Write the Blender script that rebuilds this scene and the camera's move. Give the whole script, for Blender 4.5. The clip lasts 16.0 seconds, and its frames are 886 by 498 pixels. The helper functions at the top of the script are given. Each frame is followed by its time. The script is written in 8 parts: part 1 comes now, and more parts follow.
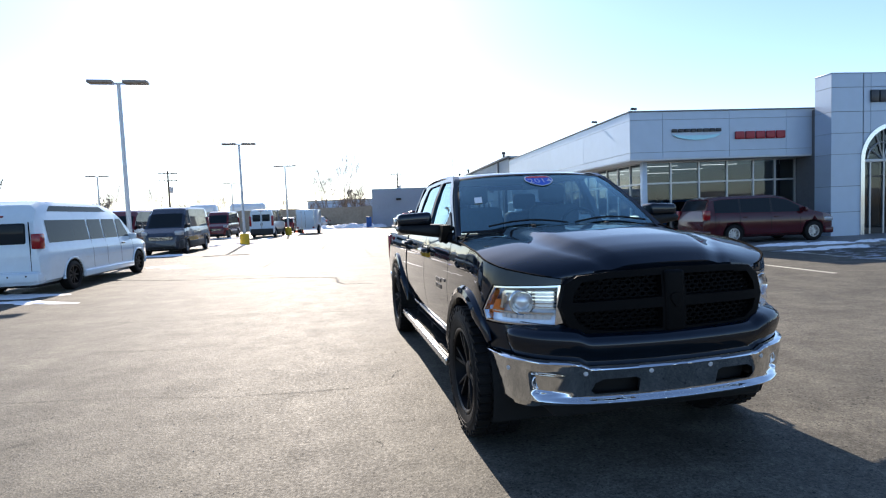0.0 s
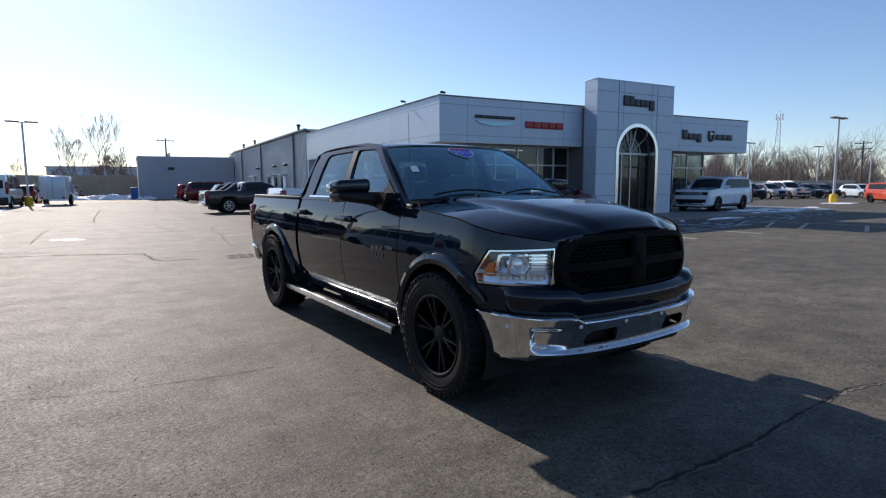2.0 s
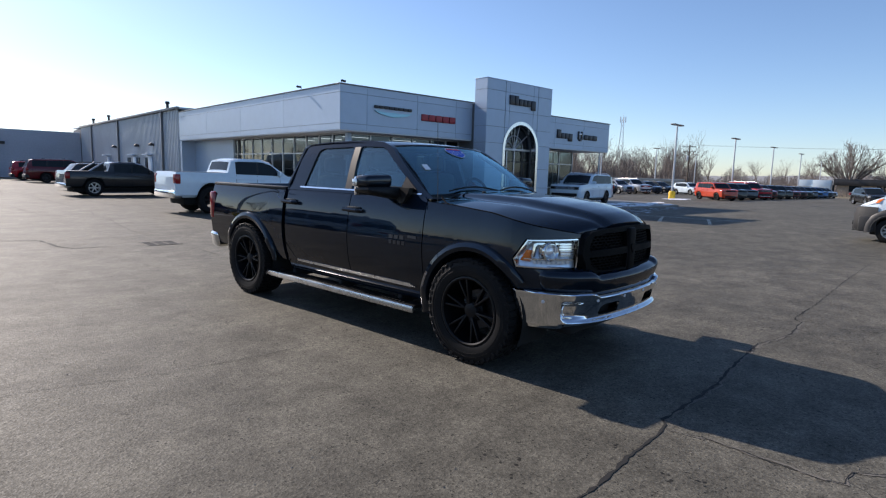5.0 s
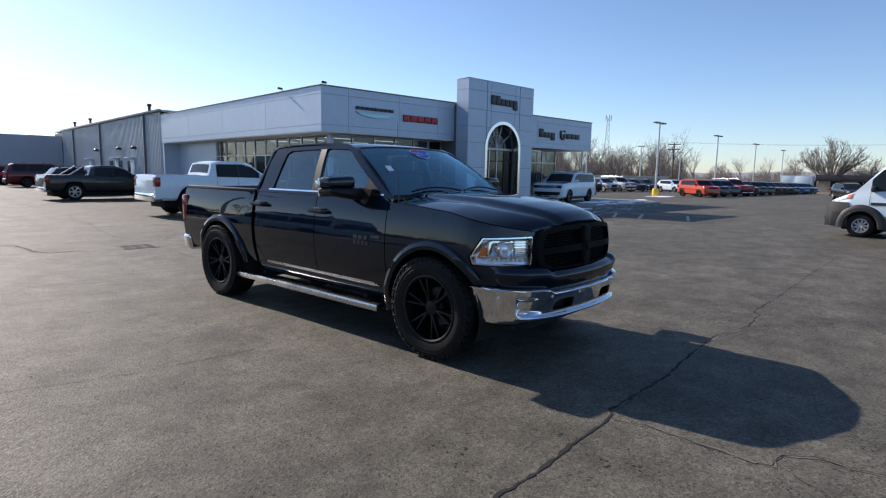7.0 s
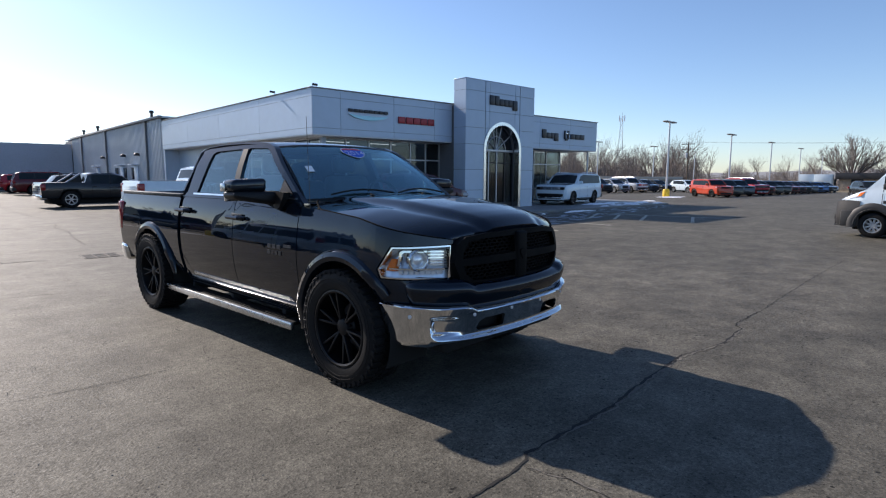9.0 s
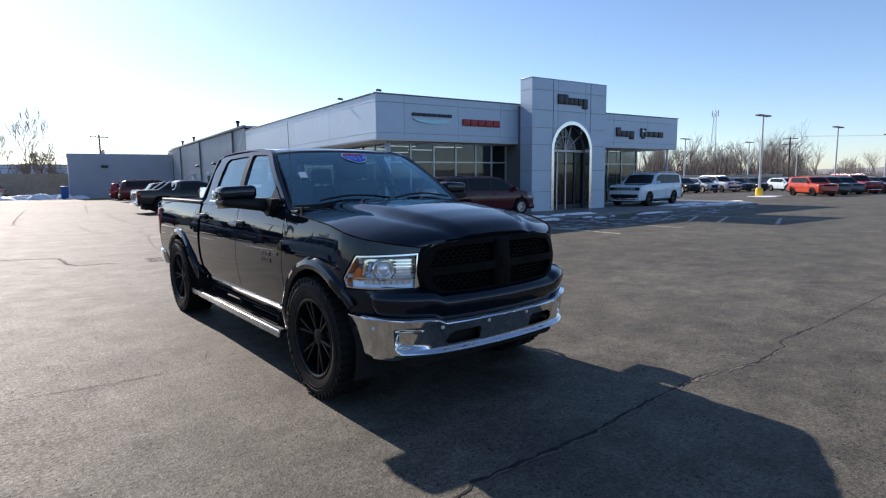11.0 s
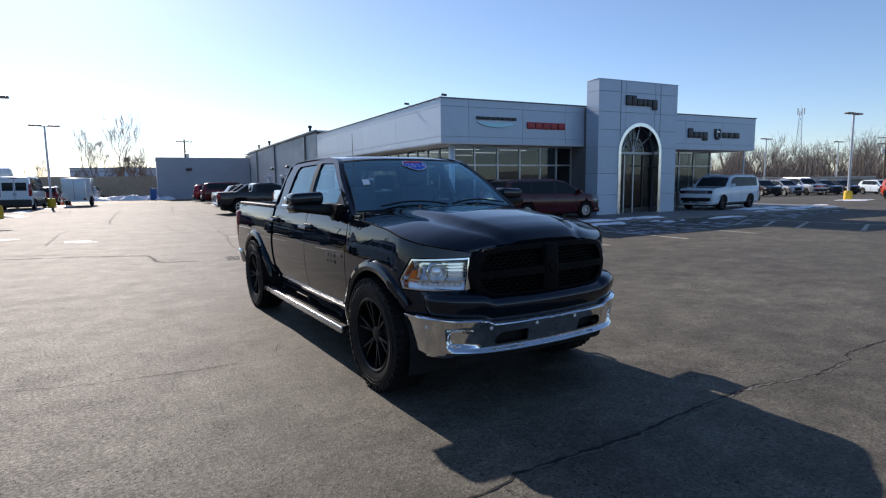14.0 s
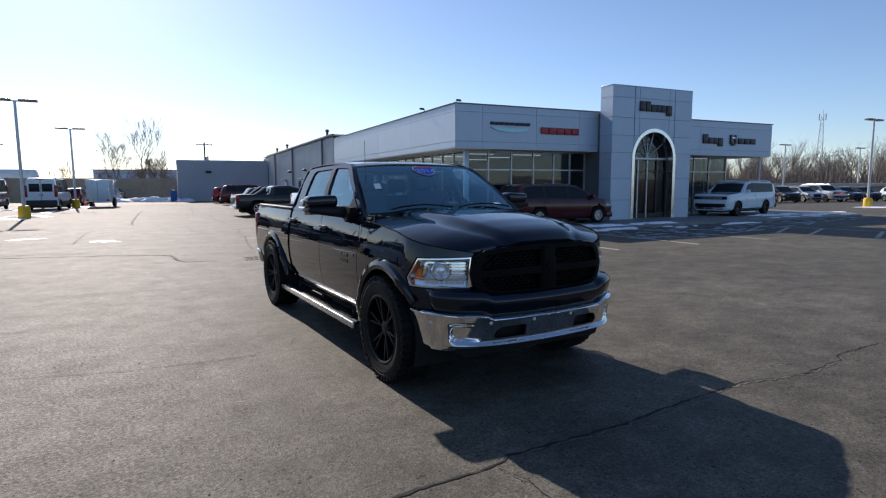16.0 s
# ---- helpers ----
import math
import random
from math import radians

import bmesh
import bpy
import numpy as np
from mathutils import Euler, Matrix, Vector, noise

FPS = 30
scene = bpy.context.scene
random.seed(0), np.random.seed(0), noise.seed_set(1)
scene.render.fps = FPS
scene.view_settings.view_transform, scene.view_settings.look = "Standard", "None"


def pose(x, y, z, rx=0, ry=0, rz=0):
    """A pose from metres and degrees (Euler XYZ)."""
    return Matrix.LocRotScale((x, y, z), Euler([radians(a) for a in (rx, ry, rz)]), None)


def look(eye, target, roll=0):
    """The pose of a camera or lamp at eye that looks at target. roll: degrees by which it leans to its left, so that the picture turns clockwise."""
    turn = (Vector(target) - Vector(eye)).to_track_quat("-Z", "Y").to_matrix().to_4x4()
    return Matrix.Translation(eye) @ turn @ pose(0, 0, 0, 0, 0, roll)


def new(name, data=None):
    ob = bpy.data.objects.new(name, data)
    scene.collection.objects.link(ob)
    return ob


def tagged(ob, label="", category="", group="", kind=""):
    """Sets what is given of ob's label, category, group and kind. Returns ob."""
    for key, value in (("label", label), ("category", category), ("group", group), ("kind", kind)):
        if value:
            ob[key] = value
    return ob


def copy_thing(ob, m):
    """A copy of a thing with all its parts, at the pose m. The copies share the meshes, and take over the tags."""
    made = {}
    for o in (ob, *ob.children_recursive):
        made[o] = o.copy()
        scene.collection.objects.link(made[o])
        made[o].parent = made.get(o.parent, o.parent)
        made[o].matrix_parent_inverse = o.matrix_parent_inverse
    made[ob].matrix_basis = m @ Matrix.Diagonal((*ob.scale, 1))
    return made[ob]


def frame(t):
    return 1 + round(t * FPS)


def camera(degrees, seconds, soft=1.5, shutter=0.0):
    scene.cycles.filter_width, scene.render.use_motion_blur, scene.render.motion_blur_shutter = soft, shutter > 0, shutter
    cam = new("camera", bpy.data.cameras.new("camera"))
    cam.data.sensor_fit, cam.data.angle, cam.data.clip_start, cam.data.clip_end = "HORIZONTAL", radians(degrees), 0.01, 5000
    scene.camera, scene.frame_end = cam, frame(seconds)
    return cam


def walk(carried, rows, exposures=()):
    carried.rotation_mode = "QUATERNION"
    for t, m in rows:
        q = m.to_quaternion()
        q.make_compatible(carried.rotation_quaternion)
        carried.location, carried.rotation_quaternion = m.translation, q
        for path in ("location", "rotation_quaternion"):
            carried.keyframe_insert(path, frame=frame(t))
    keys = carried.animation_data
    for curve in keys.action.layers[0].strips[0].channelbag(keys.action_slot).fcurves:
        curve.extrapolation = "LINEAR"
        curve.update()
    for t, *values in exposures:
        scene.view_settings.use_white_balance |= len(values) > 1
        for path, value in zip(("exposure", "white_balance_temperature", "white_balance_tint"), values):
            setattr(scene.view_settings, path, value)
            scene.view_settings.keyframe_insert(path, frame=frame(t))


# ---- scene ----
cam = camera(76.3, 16.0, soft=1.2)
PATH = [
    (0, (0.316, 0.32, 1.496), (0.543, 2.302, 1.363), -2.3),
    (0.5, (0.015, 0.327, 1.465), (0.425, 2.278, 1.297), -2.0),
    (1, (-0.323, 0.388, 1.458), (0.227, 2.3, 1.252), -1.8),
    (1.5, (-0.655, 0.472, 1.475), (0.126, 2.3, 1.257), -1.0),
    (2, (-0.91, 0.69, 1.455), (0.047, 2.43, 1.224), -0.3),
    (2.5, (-1.158, 0.878, 1.46), (-0.107, 2.562, 1.215), 0.2),
    (3, (-1.448, 0.997, 1.484), (-0.327, 2.632, 1.223), 0.6),
    (3.5, (-1.763, 0.918, 1.49), (-0.571, 2.502, 1.229), 1.0),
    (4, (-2.069, 0.894, 1.526), (-0.788, 2.407, 1.263), 1.3),
    (4.2, (-2.202, 0.895, 1.522), (-0.9, 2.39, 1.26), 1.5),
    (6.5, (-2.333, 0.732, 1.542), (-0.971, 2.171, 1.269), 1.3),
    (7, (-2.2, 0.639, 1.542), (-0.833, 2.075, 1.274), 1.0),
    (7.5, (-2.002, 0.649, 1.531), (-0.639, 2.086, 1.257), 0.7),
    (8, (-1.717, 0.668, 1.548), (-0.361, 2.111, 1.268), 0.4),
    (8.2, (-1.619, 0.639, 1.524), (-0.262, 2.083, 1.256), 0.4),
    (10.3, (-0.7, 0.504, 1.519), (0.512, 2.074, 1.261), -0.2),
    (10.5, (-0.636, 0.429, 1.525), (0.549, 2.02, 1.274), -0.3),
    (11, (-0.521, 0.285, 1.53), (0.577, 1.939, 1.282), -0.7),
    (11.5, (-0.543, 0.295, 1.53), (0.502, 1.98, 1.268), -0.0),
    (12, (-0.558, 0.311, 1.534), (0.445, 2.021, 1.269), -0.2),
    (12.5, (-0.535, 0.292, 1.561), (0.427, 2.025, 1.298), -0.6),
    (13, (-0.518, 0.274, 1.562), (0.429, 2.017, 1.307), -0.6),
    (13.5, (-0.501, 0.179, 1.561), (0.425, 1.934, 1.311), -0.6),
    (14, (-0.553, 0.056, 1.575), (0.347, 1.826, 1.336), -0.7),
    (14.5, (-0.652, -0.097, 1.567), (0.229, 1.686, 1.354), -0.8),
    (15, (-0.667, -0.166, 1.577), (0.206, 1.62, 1.359), -0.7),
    (15.5, (-0.617, -0.209, 1.584), (0.247, 1.58, 1.355), -0.5),
    (16, (-0.609, -0.237, 1.582), (0.243, 1.558, 1.357), -0.3),
]
EXPOSURES = [(0, 1.13, 6350, 12), (0.5, 0.65, 6300, 13), (1.0, 0.32, 6250, 14), (1.5, 0.26, 6200, 14), (2.0, 0.36, 6180, 14), (3.0, 0.53, 6150, 14), (8.2, 0.53, 6150, 14), (10.5, 0.62, 6180, 14), (13.3, 0.52, 6180, 14), (14.5, 0.32, 6180, 14), (16, 0.3, 6180, 14)]
walk(cam, [(t, look(eye, target, roll)) for t, eye, target, roll in PATH], EXPOSURES)

# ---- world and sun ----
SUN_EL, SUN_AZ = 30.7, -8.2          # degrees; azimuth from +y towards +x
world = bpy.data.worlds.new("sky")
scene.world = world
world.use_nodes = True
wn = world.node_tree.nodes
sky = wn.new("ShaderNodeTexSky")
sky.sky_type, sky.sun_disc = "NISHITA", False
sky.sun_elevation, sky.sun_rotation = radians(SUN_EL), radians(SUN_AZ)
sky.air_density, sky.dust_density, sky.ozone_density, sky.altitude = 1.0, 0.88, 2.7, 1200
wn["Background"].inputs[1].default_value = 0.107
world.node_tree.links.new(sky.outputs[0], wn["Background"].inputs[0])
sun = new("sun", bpy.data.lights.new("sun", "SUN"))
sun.data.energy, sun.data.angle, sun.data.color = 5.0, radians(0.53), (1.0, 0.88, 0.74)
sun_dir = Vector((math.sin(radians(SUN_AZ)) * math.cos(radians(SUN_EL)), math.cos(radians(SUN_AZ)) * math.cos(radians(SUN_EL)), math.sin(radians(SUN_EL))))
sun.matrix_world = Matrix.Translation((0, 0, 60)) @ sun_dir.to_track_quat("Z", "Y").to_matrix().to_4x4()


# ---- materials ----
def mat(name, color, rough=0.5, metal=0.0, grain=0.0, scale=20.0, bump=0.0, spec=0.5, coat=0.0, vary=0.0, streak=None):
    """A principled material. grain: how far the colour varies, at two scales; bump: fine relief; vary: from piece to piece."""
    m = bpy.data.materials.new(name)
    m.use_nodes = True
    nt = m.node_tree
    p = nt.nodes["Principled BSDF"]
    p.inputs["Base Color"].default_value = (*color, 1)
    p.inputs["Roughness"].default_value, p.inputs["Metallic"].default_value = rough, metal
    p.inputs["Specular IOR Level"].default_value = spec
    p.inputs["Coat Weight"].default_value, p.inputs["Coat Roughness"].default_value = coat, 0.03
    p.inputs["Coat IOR"].default_value = 1.36
    if grain or bump:
        co = nt.nodes.new("ShaderNodeTexCoord")
        fine, wide = nt.nodes.new("ShaderNodeTexNoise"), nt.nodes.new("ShaderNodeTexNoise")
        fine.inputs["Scale"].default_value, fine.inputs["Detail"].default_value = scale, 6
        wide.inputs["Scale"].default_value, wide.inputs["Detail"].default_value = scale / 14, 4
        src = co.outputs["Object"]
        if streak:
            mp = nt.nodes.new("ShaderNodeMapping")
            mp.inputs["Scale"].default_value = streak
            nt.links.new(src, mp.inputs[0])
            src = mp.outputs[0]
        nt.links.new(src, fine.inputs["Vector"]), nt.links.new(src, wide.inputs["Vector"])
        add = nt.nodes.new("ShaderNodeMath")
        add.operation = "ADD"
        nt.links.new(fine.outputs["Fac"], add.inputs[0]), nt.links.new(wide.outputs["Fac"], add.inputs[1])
        if grain:
            mr = nt.nodes.new("ShaderNodeMapRange")
            mr.inputs["From Min"].default_value, mr.inputs["From Max"].default_value = 0.6, 1.4
            mr.inputs["To Min"].default_value, mr.inputs["To Max"].default_value = 1 - grain, 1 + grain
            nt.links.new(add.outputs[0], mr.inputs["Value"])
            mul = nt.nodes.new("ShaderNodeVectorMath")
            mul.operation = "SCALE"
            mul.inputs[0].default_value = color
            nt.links.new(mr.outputs[0], mul.inputs["Scale"])
            nt.links.new(mul.outputs[0], p.inputs["Base Color"])
            mr2 = nt.nodes.new("ShaderNodeMapRange")
            mr2.inputs["From Min"].default_value, mr2.inputs["From Max"].default_value = 0.3, 0.7
            mr2.inputs["To Min"].default_value, mr2.inputs["To Max"].default_value = max(0.02, rough - 0.3 * grain), min(1, rough + 0.3 * grain)
            nt.links.new(wide.outputs["Fac"], mr2.inputs["Value"])
            nt.links.new(mr2.outputs[0], p.inputs["Roughness"])
        if bump:
            b = nt.nodes.new("ShaderNodeBump")
            b.inputs["Strength"].default_value, b.inputs["Distance"].default_value = 0.6, bump
            nt.links.new(fine.outputs["Fac"], b.inputs["Height"])
            nt.links.new(b.outputs[0], p.inputs["Normal"])
    if vary:
        info, hsv = nt.nodes.new("ShaderNodeObjectInfo"), nt.nodes.new("ShaderNodeHueSaturation")
        rng = nt.nodes.new("ShaderNodeMapRange")
        rng.inputs["To Min"].default_value, rng.inputs["To Max"].default_value = 1 - vary, 1 + vary
        nt.links.new(info.outputs["Random"], rng.inputs["Value"])
        nt.links.new(rng.outputs[0], hsv.inputs["Value"])
        if p.inputs["Base Color"].is_linked:
            nt.links.new(p.inputs["Base Color"].links[0].from_socket, hsv.inputs["Color"])
        else:
            hsv.inputs["Color"].default_value = (*color, 1)
        nt.links.new(hsv.outputs[0], p.inputs["Base Color"])
    return m


def glass(name, tint, rough=0.0, ior=1.8, sheen=(1, 1, 1)):
    m = bpy.data.materials.new(name)
    m.use_nodes = True
    nt = m.node_tree
    nt.nodes.remove(nt.nodes["Principled BSDF"])
    tr, gl, mix, facing, power, gloss = (nt.nodes.new(n) for n in ("ShaderNodeBsdfTransparent", "ShaderNodeBsdfGlossy", "ShaderNodeMixShader", "ShaderNodeLayerWeight", "ShaderNodeMath", "ShaderNodeMapRange"))
    tr.inputs[0].default_value = (*tint, 1)
    gl.inputs["Roughness"].default_value = rough
    gl.inputs["Color"].default_value = (*sheen, 1)
    facing.inputs["Blend"].default_value = 0.5
    power.operation = "POWER"
    power.inputs[1].default_value = 5.0
    gloss.inputs["To Min"].default_value = ((ior - 1) / (ior + 1)) ** 2
    nt.links.new(facing.outputs["Facing"], power.inputs[0]), nt.links.new(power.outputs[0], gloss.inputs["Value"])
    nt.links.new(gloss.outputs[0], mix.inputs[0])
    nt.links.new(tr.outputs[0], mix.inputs[1]), nt.links.new(gl.outputs[0], mix.inputs[2])
    nt.links.new(mix.outputs[0], nt.nodes["Material Output"].inputs[0])
    return m


def glow(name, color, power):
    m = bpy.data.materials.new(name)
    m.use_nodes = True
    p = m.node_tree.nodes["Principled BSDF"]
    p.inputs["Base Color"].default_value = (*color, 1)
    p.inputs["Emission Color"].default_value, p.inputs["Emission Strength"].default_value = (*color, 1), power
    return m


BLACK_PAINT = mat("black_car_paint", (0.007, 0.0135, 0.024), 0.42, 0.7, 0.2, 9, 0, 0.0, 1.0)
paint_node = BLACK_PAINT.node_tree.nodes["Principled BSDF"]
paint_node.inputs["Specular Tint"].default_value = (0.05, 0.08, 0.14, 1)
paint_node.inputs["Coat IOR"].default_value, paint_node.inputs["Coat Roughness"].default_value = 1.45, 0.015
MATTE_BLACK = mat("matte_black_plastic", (0.007, 0.007, 0.0075), 0.5, 0, 0.3, 60, 0.0006, 0.3)
SATIN_BLACK = mat("satin_black_metal", (0.004, 0.004, 0.005), 0.42, 0.0, 0.3, 40, 0, 0.22)
RUBBER = mat("tyre_rubber", (0.006, 0.006, 0.0065), 0.7, 0, 0.4, 30, 0.001, 0.2)
CHROME = mat("chrome", (0.78, 0.79, 0.8), 0.06, 1.0, 0.12, 18)
ALU = mat("brushed_aluminium", (0.62, 0.63, 0.64), 0.28, 1.0, 0.2, 40)
SILVER_WHEEL = mat("silver_wheel", (0.5, 0.51, 0.52), 0.35, 0.9, 0.2, 30)
DARK_WHEEL = mat("dark_wheel", (0.06, 0.06, 0.065), 0.35, 0.7, 0.2, 30)
UNDER = mat("underbody", (0.006, 0.006, 0.006), 0.9, 0, 0.4, 12)
WINDSHIELD = glass("windshield_glass", (0.70, 0.93, 0.98), 0.0, 2.9, (0.58, 0.90, 1.0))
FRONT_GLASS = glass("clear_door_glass", (0.72, 0.88, 0.93), 0.0, 2.4, (0.68, 0.93, 1.0))
SEAM = mat("panel_seam", (0.003, 0.003, 0.003), 0.95, 0, 0, 1, 0, 0.05)
GRILLE_BLACK = mat("matte_grille_black", (0.0028, 0.0029, 0.0034), 0.65, 0, 0.3, 60, 0.0004, 0.1)
HEADLINER = mat("pale_headliner", (0.34, 0.35, 0.35), 0.9, 0, 0.2, 60)
SIDE_GLASS = glass("tinted_side_glass", (0.28, 0.35, 0.38), 0.0, 2.1, (0.74, 0.95, 1.0))
CAR_GLASS = mat("dark_car_glass", (0.016, 0.022, 0.027), 0.03, 0, 0, 1, 0, 0.12)
SHOP_GLASS = glass("shopfront_glass", (0.34, 0.40, 0.43), 0.0, 1.58, (0.86, 0.94, 1.0))
CLEAR = glass("clear_lens", (0.93, 0.95, 0.96), 0.0, 1.4)
AMBER = mat("amber_lens", (0.75, 0.17, 0.02), 0.15)
CAR_LAMP = mat("parked_car_lamp", (0.38, 0.40, 0.43), 0.2, 0.3, 0.2, 30)
RED_LENS = mat("red_lens", (0.24, 0.006, 0.01), 0.12, 0, 0.2, 30)
LAMP_CHROME = mat("lamp_reflector", (0.86, 0.90, 0.95), 0.22, 0.55, 0.15, 50)
WHITE_PAINT = mat("white_car_paint", (0.64, 0.74, 0.81), 0.2, 0, 0.05, 6, 0, 0.25, 0.8)
NAVY_PAINT = mat("slate_blue_car_paint", (0.035, 0.045, 0.065), 0.25, 0.3, 0.1, 8, 0, 0.25, 0.8)
DKRED_PAINT = mat("dark_red_car_paint", (0.12, 0.008, 0.012), 0.22, 0.0, 0.1, 8, 0, 0.25, 0.8)
MAROON_PAINT = mat("maroon_car_paint", (0.055, 0.004, 0.007), 0.22, 0.0, 0.1, 8, 0, 0.25, 0.8)
RED_PAINT = mat("red_car_paint", (0.33, 0.012, 0.02), 0.22, 0.1, 0.1, 8, 0, 0.25, 0.8)
ORANGE_PAINT = mat("orange_car_paint", (0.45, 0.05, 0.018), 0.22, 0.0, 0.08, 8, 0, 0.25, 0.8)
GREY_PAINT = mat("dark_grey_car_paint", (0.025, 0.026, 0.028), 0.25, 0.3, 0.1, 8, 0, 0.25, 0.8)
SILVER_PAINT = mat("silver_car_paint", (0.36, 0.38, 0.41), 0.25, 0.5, 0.08, 8, 0, 0.25, 0.8)
BLUE_PAINT = mat("blue_car_paint", (0.02, 0.10, 0.28), 0.25, 0.2, 0.1, 8, 0, 0.25, 0.8)
BRIGHT_BLUE = mat("bright_blue_car_paint", (0.01, 0.16, 0.42), 0.25, 0.1, 0.1, 8, 0, 0.5, 1.0)
CLAD = mat("grey_cladding_plastic", (0.02, 0.0205, 0.022), 0.6, 0, 0.3, 40)
CLOTH = mat("dark_seat_cloth", (0.06, 0.062, 0.066), 0.9, 0, 0.4, 90, 0.001)
ACM = mat("grey_metal_panel", (0.41, 0.50, 0.615), 0.38, 0.15, 0.05, 3, 0, 0.5, 0, 0.025)
PANEL_GAP = mat("panel_joint", (0.12, 0.125, 0.135), 0.8, 0, 0.2, 20)
COPING = mat("weathered_coping", (0.20, 0.205, 0.21), 0.5, 0.3, 0.2, 8)
SILVER_TRIM = mat("silver_trim", (0.7, 0.71, 0.72), 0.22, 1.0, 0.15, 25)
MULLION = mat("aluminium_mullion", (0.45, 0.46, 0.47), 0.4, 0.6, 0.15, 30)
WIRE = mat("overhead_wire", (0.18, 0.18, 0.19), 0.7)
DARK_METAL = mat("dark_bronze_metal", (0.035, 0.035, 0.037), 0.45, 0.5, 0.3, 30)
CORR = mat("corrugated_steel", (0.38, 0.42, 0.47), 0.45, 0.25, 0.12, 4, 0, 0.5, 0, 0, (1, 1, 0.15))
BLOCK = mat("painted_block", (0.36, 0.40, 0.455), 0.85, 0, 0.12, 8, 0.003)
SOFFIT = mat("white_soffit", (0.62, 0.63, 0.63), 0.7, 0, 0.06, 10)
CONCRETE = mat("pale_concrete", (0.33, 0.32, 0.30), 0.85, 0, 0.25, 9, 0.003)
# a darker grey than pale_concrete, for the apron
DARK_CONCRETE = mat("dark_concrete", (0.19, 0.187, 0.18), 0.6, 0, 0.3, 6, 0.003)
BIN_BLUE = mat("blue_bin_plastic", (0.02, 0.10, 0.35), 0.5, 0, 0.2, 10)
CONE = mat("orange_cone_rubber", (0.7, 0.13, 0.03), 0.6, 0, 0.1, 10)
FROST = mat("thin_frost", (0.38, 0.43, 0.50), 0.6, 0, 0.4, 9)
SNOW = mat("old_snow", (0.86, 0.88, 0.92), 0.6, 0, 0.08, 5, 0.02)
LINE_PAINT = mat("worn_line_paint", (0.40, 0.39, 0.33), 0.8, 0, 0.4, 14)
YELLOW = mat("yellow_paint", (0.75, 0.48, 0.02), 0.55, 0, 0.2, 8, 0.002)
POLE = mat("pale_pole_paint", (0.55, 0.57, 0.60), 0.4, 0.2, 0.1, 10)
LAMP_HEAD = mat("lamp_head_bronze", (0.28, 0.24, 0.21), 0.5, 0.2, 0.15, 15)
WOOD_POLE = mat("weathered_pole_wood", (0.11, 0.085, 0.065), 0.9, 0, 0.3, 12, 0.004, 0.5, 0, 0, (1, 1, 0.1))
CAR_PILLAR = mat("black_pillar_trim", (0.006, 0.006, 0.007), 0.25, 0, 0.1, 20, 0, 0.3)
BARK = mat("winter_bark", (0.19, 0.155, 0.13), 0.95, 0, 0.3, 8, 0.004)
TWIGS = mat("winter_twigs", (0.215, 0.185, 0.165), 0.95, 0, 0.25, 3)
TAN_WALL = mat("tan_weathered_wall", (0.38, 0.32, 0.25), 0.9, 0, 0.25, 3, 0.01)
CRACK = mat("crack_shadow", (0.008, 0.008, 0.008), 0.95, 0, 0.3, 20)
DRAIN_IRON = mat("cast_iron", (0.05, 0.047, 0.043), 0.6, 0.6, 0.3, 30, 0.001)
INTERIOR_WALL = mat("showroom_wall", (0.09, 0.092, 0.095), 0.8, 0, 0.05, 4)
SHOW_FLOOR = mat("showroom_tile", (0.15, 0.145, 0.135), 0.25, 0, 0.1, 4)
SIGN_DARK = mat("dark_sign_letters", (0.032, 0.034, 0.040), 0.35, 0.3, 0.2, 30)
SIGN_RED = mat("red_sign_letters", (0.30, 0.02, 0.03), 0.35, 0.1, 0.2, 30)
SIGN_BLUE = mat("blue_silver_sign", (0.25, 0.45, 0.55), 0.3, 0.5, 0.1, 30)
STICKER_BLUE = mat("blue_sticker", (0.03, 0.12, 0.62), 0.5)
STICKER_RED = mat("red_sticker", (0.6, 0.03, 0.05), 0.5)
STICKER_WHITE = mat("white_sticker", (0.85, 0.85, 0.85), 0.6)
PLATE = mat("plate_red", (0.55, 0.08, 0.06), 0.5)
STRIP_LIGHT = glow("strip_light", (1.0, 0.97, 0.92), 1.1)


